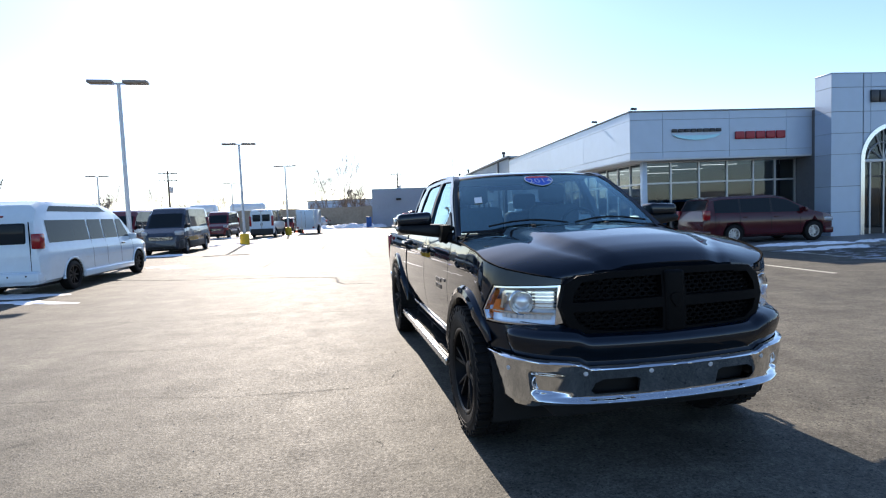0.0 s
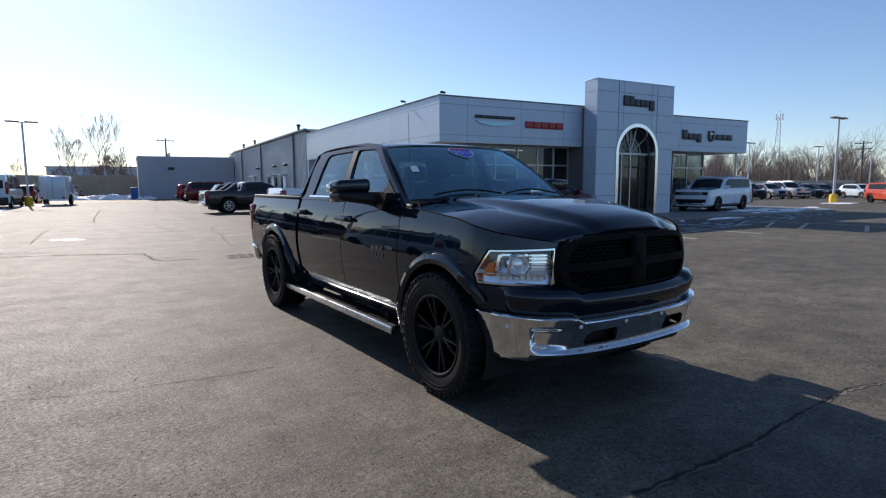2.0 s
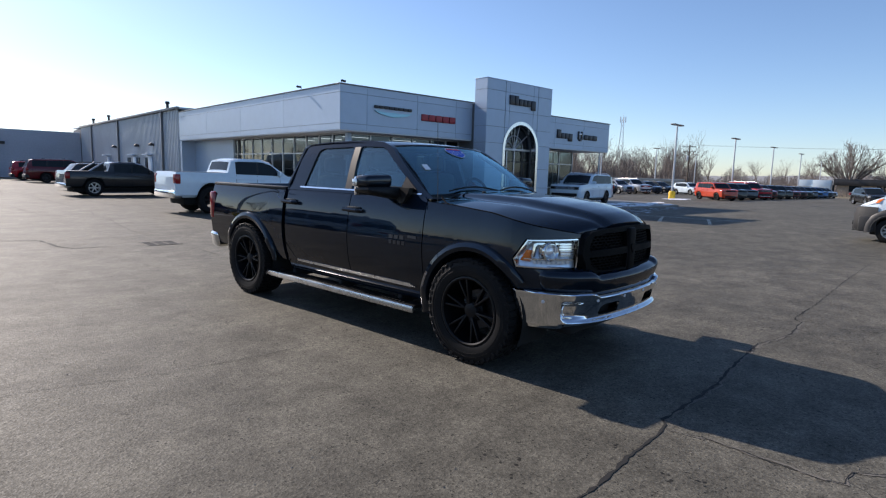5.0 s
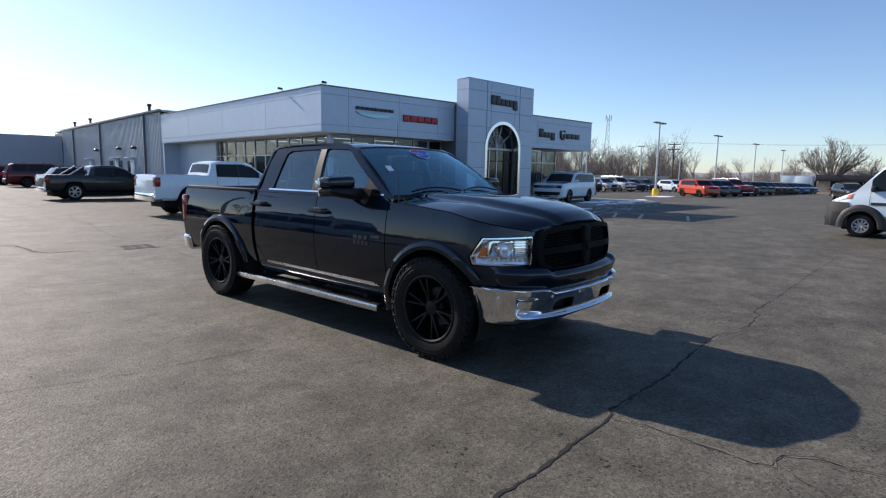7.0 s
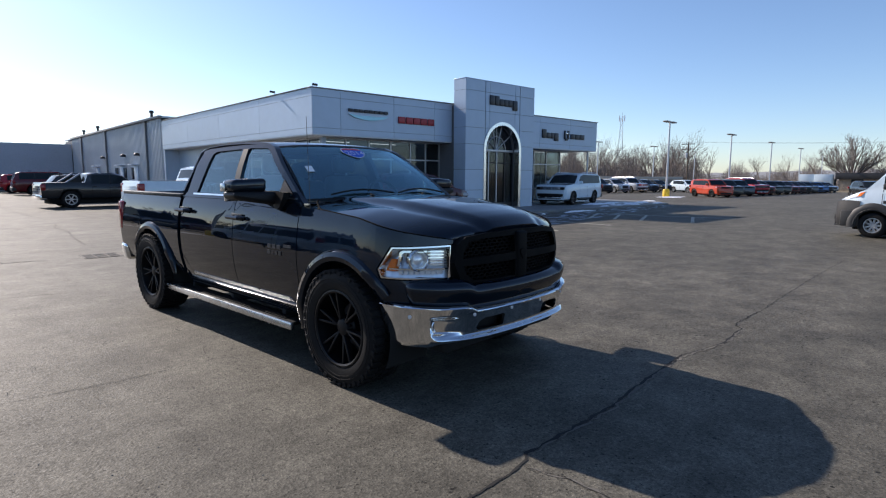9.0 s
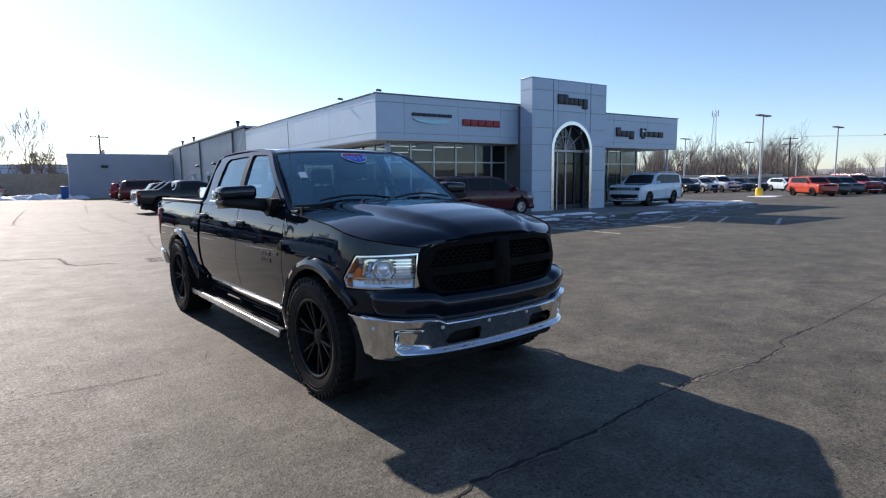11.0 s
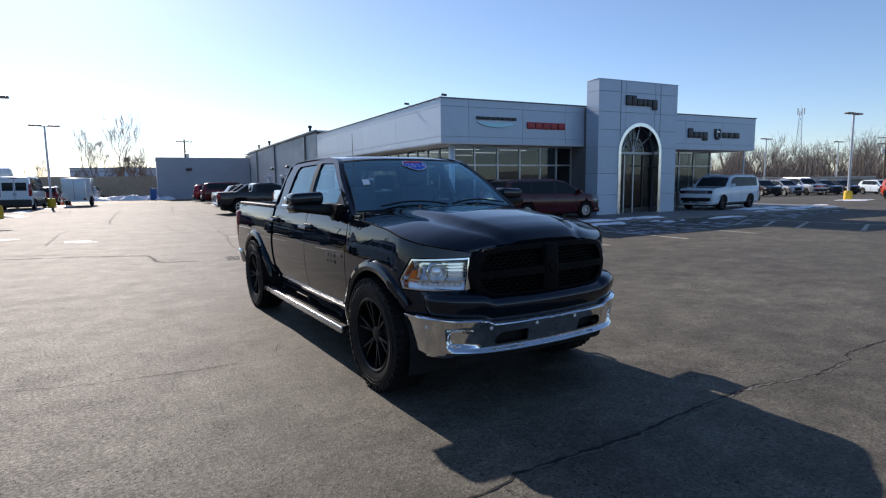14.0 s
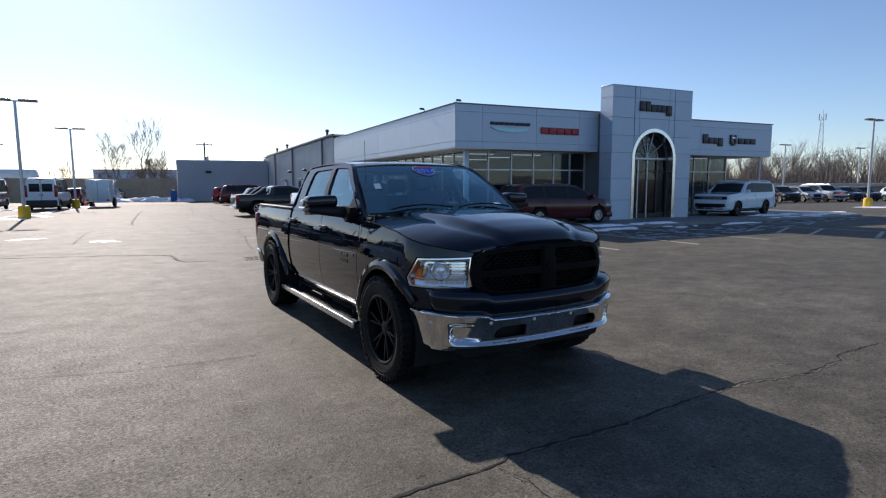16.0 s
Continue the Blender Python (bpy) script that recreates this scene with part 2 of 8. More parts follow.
def asphalt():
    """Worn asphalt inside the lot, dry winter grass outside it, on one sheet."""
    m = bpy.data.materials.new("asphalt_and_grass")
    m.use_nodes = True
    nt = m.node_tree
    N, L = nt.nodes, nt.links.new
    p = N["Principled BSDF"]
    co = N.new("ShaderNodeNewGeometry").outputs["Position"]

    def noise_tex(scale, detail=5, stretch=None, rough=0.55):
        n = N.new("ShaderNodeTexNoise")
        n.inputs["Scale"].default_value, n.inputs["Detail"].default_value, n.inputs["Roughness"].default_value = scale, detail, rough
        if stretch:
            mp = N.new("ShaderNodeMapping")
            mp.inputs["Scale"].default_value = stretch
            L(co, mp.inputs[0]), L(mp.outputs[0], n.inputs["Vector"])
        else:
            L(co, n.inputs["Vector"])
        return n.outputs["Fac"]

    def rng(fac, a, b, c, d):
        r = N.new("ShaderNodeMapRange")
        for k, v in (("From Min", a), ("From Max", b), ("To Min", c), ("To Max", d)):
            r.inputs[k].default_value = v
        L(fac, r.inputs["Value"])
        return r.outputs[0]

    def times(a, b, op="MULTIPLY"):
        n = N.new("ShaderNodeMath")
        n.operation = op
        for i, v in ((0, a), (1, b)):
            if isinstance(v, (int, float)):
                n.inputs[i].default_value = v
            else:
                L(v, n.inputs[i])
        return n.outputs[0]

    stones = N.new("ShaderNodeTexVoronoi")
    stones.inputs["Scale"].default_value = 78
    L(co, stones.inputs["Vector"])
    grit = times(rng(stones.outputs["Color"], 0, 1, 0.62, 1.38), rng(noise_tex(34, 9, None, 0.85), 0.38, 0.62, 0.72, 1.28))
    grit = times(grit, rng(noise_tex(7.5, 9, None, 0.8), 0.36, 0.64, 0.82, 1.18))
    pits = times(rng(noise_tex(42, 4, None, 0.7), 0.35, 0.42, 0.25, 1.0), rng(noise_tex(120, 2, None, 0.6), 0.56, 0.66, 1.0, 1.5))
    holes = N.new("ShaderNodeTexVoronoi")
    holes.inputs["Scale"].default_value, holes.inputs["Randomness"].default_value = 24, 1.0
    L(co, holes.inputs["Vector"])
    pits = times(pits, rng(times(holes.outputs["Distance"], rng(noise_tex(3.1, 5, None, 0.7), 0.35, 0.65, 0.55, 2.2)), 0.13, 0.20, 0.15, 1.0))
    grit = times(grit, pits)
    mottle = times(rng(noise_tex(1.5, 9, None, 0.74), 0.36, 0.64, 0.68, 1.32), rng(noise_tex(2.6, 8, (0.8, 1.3, 1), 0.75), 0.42, 0.66, 0.92, 1.22))
    wide = rng(noise_tex(0.16, 4), 0.3, 0.7, 0.85, 1.15)
    streaks = rng(noise_tex(0.6, 5, (0.25, 1.6, 1)), 0.3, 0.7, 0.86, 1.12)
    value = times(times(grit, mottle), times(wide, streaks))
    base = N.new("ShaderNodeVectorMath")
    base.operation = "SCALE"
    base.inputs[0].default_value = (0.088, 0.082, 0.066)
    L(value, base.inputs["Scale"])
    grass = N.new("ShaderNodeVectorMath")
    grass.operation = "SCALE"
    grass.inputs[0].default_value = (0.19, 0.155, 0.095)
    L(rng(noise_tex(2.2, 8), 0.25, 0.75, 0.5, 1.4), grass.inputs["Scale"])
    sep = N.new("ShaderNodeSeparateXYZ")
    L(co, sep.inputs[0])

    def inside(v, lo, hi):
        return times(times(v, lo, "GREATER_THAN"), times(v, hi, "LESS_THAN"))

    lot = times(inside(sep.outputs[0], -45, 100), inside(sep.outputs[1], -60, 58))
    mix = N.new("ShaderNodeMix")
    mix.data_type = "RGBA"
    L(lot, mix.inputs["Factor"]), L(grass.outputs[0], mix.inputs[6]), L(base.outputs[0], mix.inputs[7])
    L(mix.outputs[2], p.inputs["Base Color"])
    L(times(rng(noise_tex(38, 5, None, 0.7), 0.36, 0.64, 0.64, 0.82), rng(noise_tex(2.4, 9, None, 0.85), 0.36, 0.64, 0.94, 1.06)), p.inputs["Roughness"])
    p.inputs["Specular IOR Level"].default_value = 0.22
    b1 = N.new("ShaderNodeBump")
    b1.inputs["Strength"].default_value, b1.inputs["Distance"].default_value = 0.45, 0.004
    L(stones.outputs["Distance"], b1.inputs["Height"])
    b2 = N.new("ShaderNodeBump")
    b2.inputs["Strength"].default_value, b2.inputs["Distance"].default_value = 0.2, 0.004
    L(noise_tex(30, 6, None, 0.7), b2.inputs["Height"]), L(b1.outputs[0], b2.inputs["Normal"])
    L(b2.outputs[0], p.inputs["Normal"])
    return m


ASPHALT = asphalt()


# ---- mesh helpers ----
def finish(bm, angle=32):
    bmesh.ops.remove_doubles(bm, verts=bm.verts, dist=0.0002)
    bmesh.ops.recalc_face_normals(bm, faces=bm.faces)
    for f in bm.faces:
        f.smooth = True
    for e in bm.edges:
        e.smooth = len(e.link_faces) == 2 and e.calc_face_angle(0) < radians(angle)


def to_mesh(name, bm, material, angle=32):
    finish(bm, angle)
    me = bpy.data.meshes.new(name)
    bm.to_mesh(me)
    bm.free()
    for k in material if isinstance(material, (list, tuple)) else [material]:
        me.materials.append(k)
    return me


def part(name, bm, material, parent=None, label="", angle=32, m=None):
    ob = new(name, to_mesh(name, bm, material, angle) if isinstance(bm, bmesh.types.BMesh) else bm)
    ob.parent = parent
    if m is not None:
        ob.matrix_basis = m
    return tagged(ob, label)


def thing(name, label, category, group="", kind="", m=None):
    ob = new(name)
    ob.empty_display_size = 0.2
    if m is not None:
        ob.matrix_basis = m
    return tagged(ob, label, category, group, kind)


def bm_box(x0, x1, y0, y1, z0, z1, bevel=0.0, bm=None, seg=2):
    own = bmesh.new()
    v = [own.verts.new((x, y, z)) for x in (x0, x1) for y in (y0, y1) for z in (z0, z1)]
    for a, b, c, d in ((0, 1, 3, 2), (4, 6, 7, 5), (0, 4, 5, 1), (2, 3, 7, 6), (0, 2, 6, 4), (1, 5, 7, 3)):
        own.faces.new((v[a], v[b], v[c], v[d]))
    if bevel:
        bmesh.ops.bevel(own, geom=own.edges[:], offset=bevel, segments=seg, profile=0.5, affect="EDGES")
    return merge(bm, own)


def merge(bm, own):
    if bm is None:
        return own
    me = bpy.data.meshes.new("tmp")
    own.to_mesh(me)
    own.free()
    bm.from_mesh(me)
    bpy.data.meshes.remove(me)
    return bm


def moved(bm, m):
    bmesh.ops.transform(bm, matrix=m, verts=bm.verts)
    return bm


def bm_tube(points, radii, sides=8, bm=None, caps=True):
    """A tube along points; radii: one number or one a point."""
    own = bm if bm is not None else bmesh.new()
    pts = [Vector(p) for p in points]
    if not isinstance(radii, (list, tuple)):
        radii = [radii] * len(pts)
    rings = []
    for i, p in enumerate(pts):
        d = (pts[min(i + 1, len(pts) - 1)] - pts[max(i - 1, 0)]).normalized()
        q = d.to_track_quat("Z", "Y")
        rings.append([own.verts.new(p + q @ Vector((math.cos(2 * math.pi * k / sides) * radii[i], math.sin(2 * math.pi * k / sides) * radii[i], 0))) for k in range(sides)])
    for a, b in zip(rings, rings[1:]):
        for k in range(sides):
            own.faces.new((a[k], a[(k + 1) % sides], b[(k + 1) % sides], b[k]))
    if caps:
        own.faces.new(rings[0][::-1])
        own.faces.new(rings[-1])
    return own


def bm_lathe(profile, sides=32, axis="Y", bm=None, closed=False, caps=True):
    """Turns (radius, height) pairs round an axis."""
    own = bm if bm is not None else bmesh.new()
    rings = []
    for r, h in profile:
        ring = []
        for k in range(sides):
            a = 2 * math.pi * k / sides
            u, v = r * math.cos(a), r * math.sin(a)
            ring.append(own.verts.new((u, h, v) if axis == "Y" else ((u, v, h) if axis == "Z" else (h, u, v))))
        rings.append(ring)
    pairs = list(zip(rings, rings[1:])) + ([(rings[-1], rings[0])] if closed else [])
    for a, b in pairs:
        for k in range(sides):
            own.faces.new((a[k], a[(k + 1) % sides], b[(k + 1) % sides], b[k]))
    if caps and not closed:
        for ring in (rings[0][::-1], rings[-1]):
            if (ring[0].co - ring[sides // 2].co).length > 0.002:
                own.faces.new(ring)
    return own


def bm_panel(outline, holes=(), fn=None, thick=0.03, step=0.0, push=None):
    """A sheet with holes, drawn in (u, v), cut into a grid of step, laid on the surface fn(u, v) and given thickness along push."""
    bm = bmesh.new()
    edges = []
    for loop in (outline, *holes):
        vs = [bm.verts.new((u, v, 0)) for u, v in loop]
        edges += [bm.edges.new((vs[i], vs[(i + 1) % len(vs)])) for i in range(len(vs))]
    bmesh.ops.triangle_fill(bm, edges=edges, use_beauty=True, use_dissolve=False)
    if step:
        for axis in (0, 1):
            vals = [v.co[axis] for v in bm.verts]
            k = math.ceil(min(vals) / step)
            while k * step < max(vals):
                co, no = Vector((0, 0, 0)), Vector((0, 0, 0))
                co[axis], no[axis] = k * step, 1
                bmesh.ops.bisect_plane(bm, geom=bm.verts[:] + bm.edges[:] + bm.faces[:], dist=0.0005, plane_co=co, plane_no=no)
                k += 1
    for f in bm.faces:
        if f.normal.z < 0:
            f.normal_flip()
    back = None
    if thick:
        res = bmesh.ops.extrude_face_region(bm, geom=bm.faces[:])
        back = [g for g in res["geom"] if isinstance(g, bmesh.types.BMVert)]
        keep = set(back)
    if fn:
        pushed = Vector(push) * thick if push is not None else None
        for v in bm.verts:
            q = Vector(fn(v.co.x, v.co.y))
            if thick and v in keep:
                q = q + (pushed if pushed is not None else Vector((0, 0, 0)))
            v.co = q
    return bm


def arc(cx, cy, r, a0, a1, n):
    return [(cx + r * math.cos(radians(a0 + (a1 - a0) * i / n)), cy + r * math.sin(radians(a0 + (a1 - a0) * i / n))) for i in range(n + 1)]


def lerp_table(table, x):
    """Smooth value at x of a table of (x, value) rows."""
    if x <= table[0][0]:
        return table[0][1]
    for (a, va), (b, vb) in zip(table, table[1:]):
        if x <= b:
            s = (x - a) / (b - a)
            return va + (vb - va) * s
    return table[-1][1]


# ---- vehicles seen at a distance ----
FALL = 0.010
FAR = 0.9          # size of the parked vehicles against their shapes


def fall(x):
    """Height of the ground: the lot falls gently away beyond x = 32."""
    return -FALL * max(0.0, min(x, 150.0) - 32.0)


def wheel_meshes(r, w, rim_r, rim_mat, spokes, tag, deep=0.02):
    """A tyre and a spoked rim, axle along y, outer face towards -y."""
    tyre = bm_lathe([(rim_r, -w * 0.42), (rim_r + 0.02, -w * 0.5), (r - 0.05, -w * 0.5), (r - 0.015, -w * 0.42), (r, -w * 0.3), (r, w * 0.3), (r - 0.015, w * 0.42), (r - 0.05, w * 0.5), (rim_r, w * 0.45)], 28, "Y", closed=True)
    rim = bm_lathe([(rim_r + 0.004, -w * 0.44), (rim_r - 0.02, -w * 0.44), (rim_r - 0.03, -w * 0.2), (rim_r - 0.03, w * 0.3), (rim_r + 0.004, w * 0.3)], 28, "Y", caps=False)
    bm_lathe([(0.001, -w * 0.36), (0.055, -w * 0.36), (0.065, -w * 0.3), (0.065, 0.0)], 14, "Y", rim)
    for k in range(spokes):
        a = 2 * math.pi * k / spokes
        s = bm_box(0.05, rim_r - 0.012, -w * 0.4 + deep, -w * 0.25 + deep, -0.028, 0.028, 0.008, seg=1)
        merge(rim, moved(s, Matrix.Rotation(a, 4, "Y")))
    return to_mesh("tyre_" + tag, tyre, RUBBER), to_mesh("rim_" + tag, rim, rim_mat)


WHEEL_SUV = wheel_meshes(0.37, 0.24, 0.25, SILVER_WHEEL, 5, "suv")
WHEEL_DARK = wheel_meshes(0.39, 0.25, 0.27, DARK_WHEEL, 6, "dark")
WHEEL_BLACK = wheel_meshes(0.38, 0.24, 0.26, SATIN_BLACK, 8, "black")
WHEEL_VAN = wheel_meshes(0.355, 0.22, 0.21, SILVER_WHEEL, 9, "van", 0.05)
WHEEL_TRUCK = wheel_meshes(0.43, 0.28, 0.27, SILVER_WHEEL, 6, "truck")
WHEEL_LIFT = wheel_meshes(0.46, 0.30, 0.28, SATIN_BLACK, 8, "lift")


def cut_arches(ob, axles, r, w, depth=0.30, extra=()):
    """Takes the wheel arches (and boxes) out of a closed body."""
    cut = bmesh.new()
    for x, z in axles:
        for side in (-1, 1):
            c = bm_lathe([(r, 0.0), (r, depth + 0.3)], 28, "Y")
            moved(c, Matrix.Translation((x, side * (w - depth) if side > 0 else -(w + 0.3), z)))
            merge(cut, c)
    for b in extra:
        merge(cut, bm_box(*b))
    bmesh.ops.recalc_face_normals(cut, faces=cut.faces)
    for f in cut.faces:
        f.material_index = 1
    me = bpy.data.meshes.new("cutter")
    cut.to_mesh(me)
    cut.free()
    for k in ob.data.materials:
        me.materials.append(k)
    cutter = new("cutter", me)
    mod = ob.modifiers.new("arches", "BOOLEAN")
    mod.object, mod.operation, mod.solver = cutter, "DIFFERENCE", "EXACT"
    bpy.context.view_layer.update()
    ev = ob.evaluated_get(bpy.context.evaluated_depsgraph_get())
    fresh = bpy.data.meshes.new_from_object(ev)
    ob.modifiers.remove(mod)
    ob.data = fresh
    bpy.data.objects.remove(cutter)
    bpy.data.meshes.remove(me)
    return ob


class Shape:
    """The skin of a vehicle: u runs from the front bumper to the tail; top line, belt line and half-width are tables over u."""

    def __init__(self, length, top, belt, half, floor=0.28, tumble=0.24):
        self.length, self.top, self.belt, self.half, self.floor, self.tumble = length, top, belt, half, floor, tumble

    def T(self, u):
        return lerp_table(self.top, u)

    def B(self, u):
        return min(lerp_table(self.belt, u), self.T(u) - 0.02)

    def side(self, u, z):
        w, b = lerp_table(self.half, u), self.B(u)
        if z <= b:
            return w * (1.0 if z < b - 0.2 else 1.0 - 0.045 * ((z - b + 0.2) / 0.2) ** 2)
        return w * 0.955 - self.tumble * (z - b)

    def section(self, u):
        w, b, t, f = lerp_table(self.half, u), self.B(u), self.T(u), self.floor
        y8 = max(0.3, w * 0.955 - self.tumble * (t - b) - 0.03)
        z8 = b + (t - b) * 0.86
        y7 = (w * 0.955 + self.side(u, z8)) / 2
        return [(0, f), (0.86 * w, f), (0.965 * w, f + 0.08), (w, f + 0.28), (w, (f + b) / 2 + 0.12), (0.985 * w, b - 0.07), (0.955 * w, b), (y7, (b + z8) / 2),
                (self.side(u, z8), z8), (y8 * 0.93, t - 0.012), (y8 * 0.6, t), (0, t + 0.004)]

    def body(self, x0, n=44):
        bm = bmesh.new()
        us = sorted({round(i * self.length / n, 3) for i in range(n + 1)} | {round(p[0], 3) for p in self.top} | {round(p[0], 3) for p in self.half})
        rings = []
        for u in us:
            half = self.section(u)
            loop = half + [(-y, z) for y, z in half[-2:0:-1]]
            rings.append([bm.verts.new((x0 - u, y, z)) for y, z in loop])
        k = len(rings[0])
        for a, b in zip(rings, rings[1:]):
            for i in range(k):
                bm.faces.new((a[i], b[i], b[(i + 1) % k], a[(i + 1) % k]))
        bm.faces.new(rings[0])
        bm.faces.new(rings[-1][::-1])
        return bm

    def side_pane(self, x0, u0, u1, side, low=0.035, high=0.11, n=8):
        bm = bmesh.new()
        rows = []
        for i in range(n + 1):
            u = u0 + (u1 - u0) * i / n
            lo, hi = self.B(u) + low, max(self.B(u) + low + 0.02, self.T(u) - high)
            rows.append([bm.verts.new((x0 - u, side * (self.side(u, lo + (hi - lo) * j / 3) + 0.006), lo + (hi - lo) * j / 3)) for j in range(4)])
        for a, b in zip(rows, rows[1:]):
            for j in range(3):
                bm.faces.new((a[j], a[j + 1], b[j + 1], b[j]))
        return bm

    def slope_pane(self, x0, u0, u1, wide=0.88, n=6):
        """A windscreen or a rear window, laid on the slope between u0 and u1."""
        bm = bmesh.new()
        rows = []
        for i in range(n + 1):
            u = u0 + (u1 - u0) * i / n
            t, b = self.T(u), self.B(u)
            y8 = max(0.3, lerp_table(self.half, u) * 0.955 - self.tumble * (t - b) - 0.03) * wide
            rows.append([bm.verts.new((x0 - u, y8 * k / 4, t + 0.016 - 0.02 * (k / 4) ** 2)) for k in range(-4, 5)])
        for a, b in zip(rows, rows[1:]):
            for j in range(8):
                bm.faces.new((a[j], a[j + 1], b[j + 1], b[j]))
        return bm


def build_vehicle(name, s, label, paint, axles, wheels, arch_r, panes, screen, back=None, lamps=(0.62, 0.80, 0.16), tails=(0.85, 1.1), grille=None,
                  bumper=None, roof_rails=False, bed=None, clad=None, mirror_u=None, plate=False):
    """axles: u of both; panes: (u0, u1) of each side window; screen, back: u of windscreen and rear window."""
    x0 = (axles[0] + axles[1]) / 2
    car = thing(name, label, "vehicle")
    w = max(v for _, v in s.half)
    r = wheels[2]
    body = part("body", s.body(x0), [paint, UNDER], car)
    extra = []
    if bed:
        extra.append((x0 - s.length + 0.1, x0 - bed[0], -w + 0.16, w - 0.16, bed[1], 3.0))
    cut_arches(body, [(x0 - a, r) for a in axles], arch_r, w, 0.3, extra)
    for f in body.data.polygons:
        f.use_smooth = True
    part("underbody", bm_box(x0 - s.length + 0.4, x0 - 0.4, -w + 0.32, w - 0.32, 0.2, 0.6, 0.03), UNDER, car)
    for side in (-1, 1):
        for u0, u1 in panes:
            part("side_window", s.side_pane(x0, u0, u1, side), CAR_GLASS, car)
        for (_, a), (b, _) in zip(panes, panes[1:]):
            part("pillar_trim", s.side_pane(x0, a, b, side, n=1), CAR_PILLAR, car)
    part("windscreen", s.slope_pane(x0, *screen), CAR_GLASS, car)
    if back:
        part("rear_window", s.slope_pane(x0, *back), CAR_GLASS, car)
    lz0, lz1, ly = lamps
    for side in (-1, 1):
        a, b = sorted((side * (w * 0.96), side * (w * 0.96 - 0.02 - ly * 2)))
        hl = bm_box(x0 - 0.42, x0 - 0.03, a, b, lz0, lz1, 0.05, seg=3)
        for v in hl.verts:
            v.co.x -= 0.30 * max(0, abs(v.co.y) / w - 0.62) ** 1.2 * 2
        part("headlight", hl, CAR_LAMP, car)
        a, b = sorted((side * (w * 1.006), side * (w * 0.80)))
        part("tail_light", bm_box(x0 - s.length - 0.004, x0 - s.length + 0.2, a, b, tails[0], tails[1], 0.03), RED_LENS, car)
        a, b = sorted((side * 0.0, side * (w - 0.012)))
        mu = mirror_u if mirror_u is not None else screen[0] + 0.35
        my = s.side(mu, s.B(mu) + 0.02)
        mir = bm_box(x0 - mu - 0.06, x0 - mu + 0.06, my - 0.03 if side > 0 else -my - 0.2, my + 0.2 if side > 0 else -my + 0.03, s.B(mu) + 0.02, s.B(mu) + 0.2, 0.04)
        part("mirror", mir, paint if not clad else CLAD, car)
        for u0, u1 in panes[:2]:
            hy = s.side(u1 - 0.15, s.B(u1) - 0.13)
            part("door_handle", bm_box(x0 - u1 + 0.03, x0 - u1 + 0.2, side * hy - 0.015, side * hy + 0.03 * side + 0.002, s.B(u1) - 0.15, s.B(u1) - 0.115, 0.006, seg=1), paint, car)
        for a_u in axles:
            m = Matrix.Translation((x0 - a_u, side * (w - wheels[3] / 2 + 0.005), r)) @ (Matrix.Rotation(math.pi, 4, "Z") if side > 0 else Matrix.Identity(4))
            tyre = part("wheel", wheels[0], None, car, m=m)
            part("rim", wheels[1], None, tyre)
        if roof_rails:
            ru = [screen[1] + 0.15, screen[1] + 0.5, s.length - 1.0, s.length - 0.65]
            pts = [(x0 - u, side * (s.side(u, s.T(u) - 0.06) - 0.07), s.T(u) + (0.05 if i in (1, 2) else -0.01)) for i, u in enumerate(ru)]
            part("roof_rail", bm_tube(pts, 0.018, 6), ALU if roof_rails == "alu" else MATTE_BLACK, car)
    if grille:
        part("grille", bm_box(x0 - 0.25, x0 + 0.012, -grille[0], grille[0], grille[1], grille[2], 0.04), MATTE_BLACK, car)
        for k in range(3):
            z = grille[1] + (grille[2] - grille[1]) * (k + 0.5) / 3
            part("grille_bar", bm_box(x0 - 0.1, x0 + 0.028, -grille[0] + 0.03, grille[0] - 0.03, z - 0.012, z + 0.012, 0.005, seg=1), SATIN_BLACK if not plate else CHROME, car)
    # door seams and the dark lower intake
    edges = sorted({u for p in panes for u in p})
    for side in (-1, 1):
        for u in edges[:-1:2] + edges[-1:]:
            strip = [(u - 0.007, 0.45), (u + 0.007, 0.45), (u + 0.007, s.B(u) + 0.02), (u - 0.007, s.B(u) + 0.02)]
            part("door_seam", bm_panel(strip, (), lambda a, z: (x0 - a, side * (s.side(a, z) + 0.004), z), 0.0, 0.2), SEAM, car)
    if grille:
        gz = bumper[0] if bumper else 0.4
        part("lower_intake", bm_box(x0 - 0.2, x0 + 0.062, -w * 0.62, w * 0.62, gz + 0.06, gz + 0.18, 0.02), MATTE_BLACK, car)
        part("bumper_strip", bm_box(x0 - 0.2, x0 + 0.066, -w * 0.66, w * 0.66, gz + 0.02, gz + 0.05, 0.01), MATTE_BLACK, car)
    if clad:
        for side in (-1, 1):
            part("side_cladding", bm_box(x0 - axles[1] + arch_r, x0 - axles[0] - arch_r, *sorted((side * (w - 0.01), side * (w + 0.014))), 0.34, 0.66, 0.01), CLAD, car)
            part("corner_cladding", bm_box(x0 - axles[0] + arch_r - 0.06, x0 - 0.16, *sorted((side * (w - 0.2), side * (w + 0.004))), 0.30, 0.76, 0.04), CLAD, car)
            for a_u in axles:
                pts = [(x0 - a_u + (arch_r + 0.02) * math.cos(radians(k)), side * (w - 0.005), r + (arch_r + 0.02) * math.sin(radians(k))) for k in range(0, 181, 12)]
                part("arch_trim", bm_tube(pts, 0.05, 6), CLAD, car)
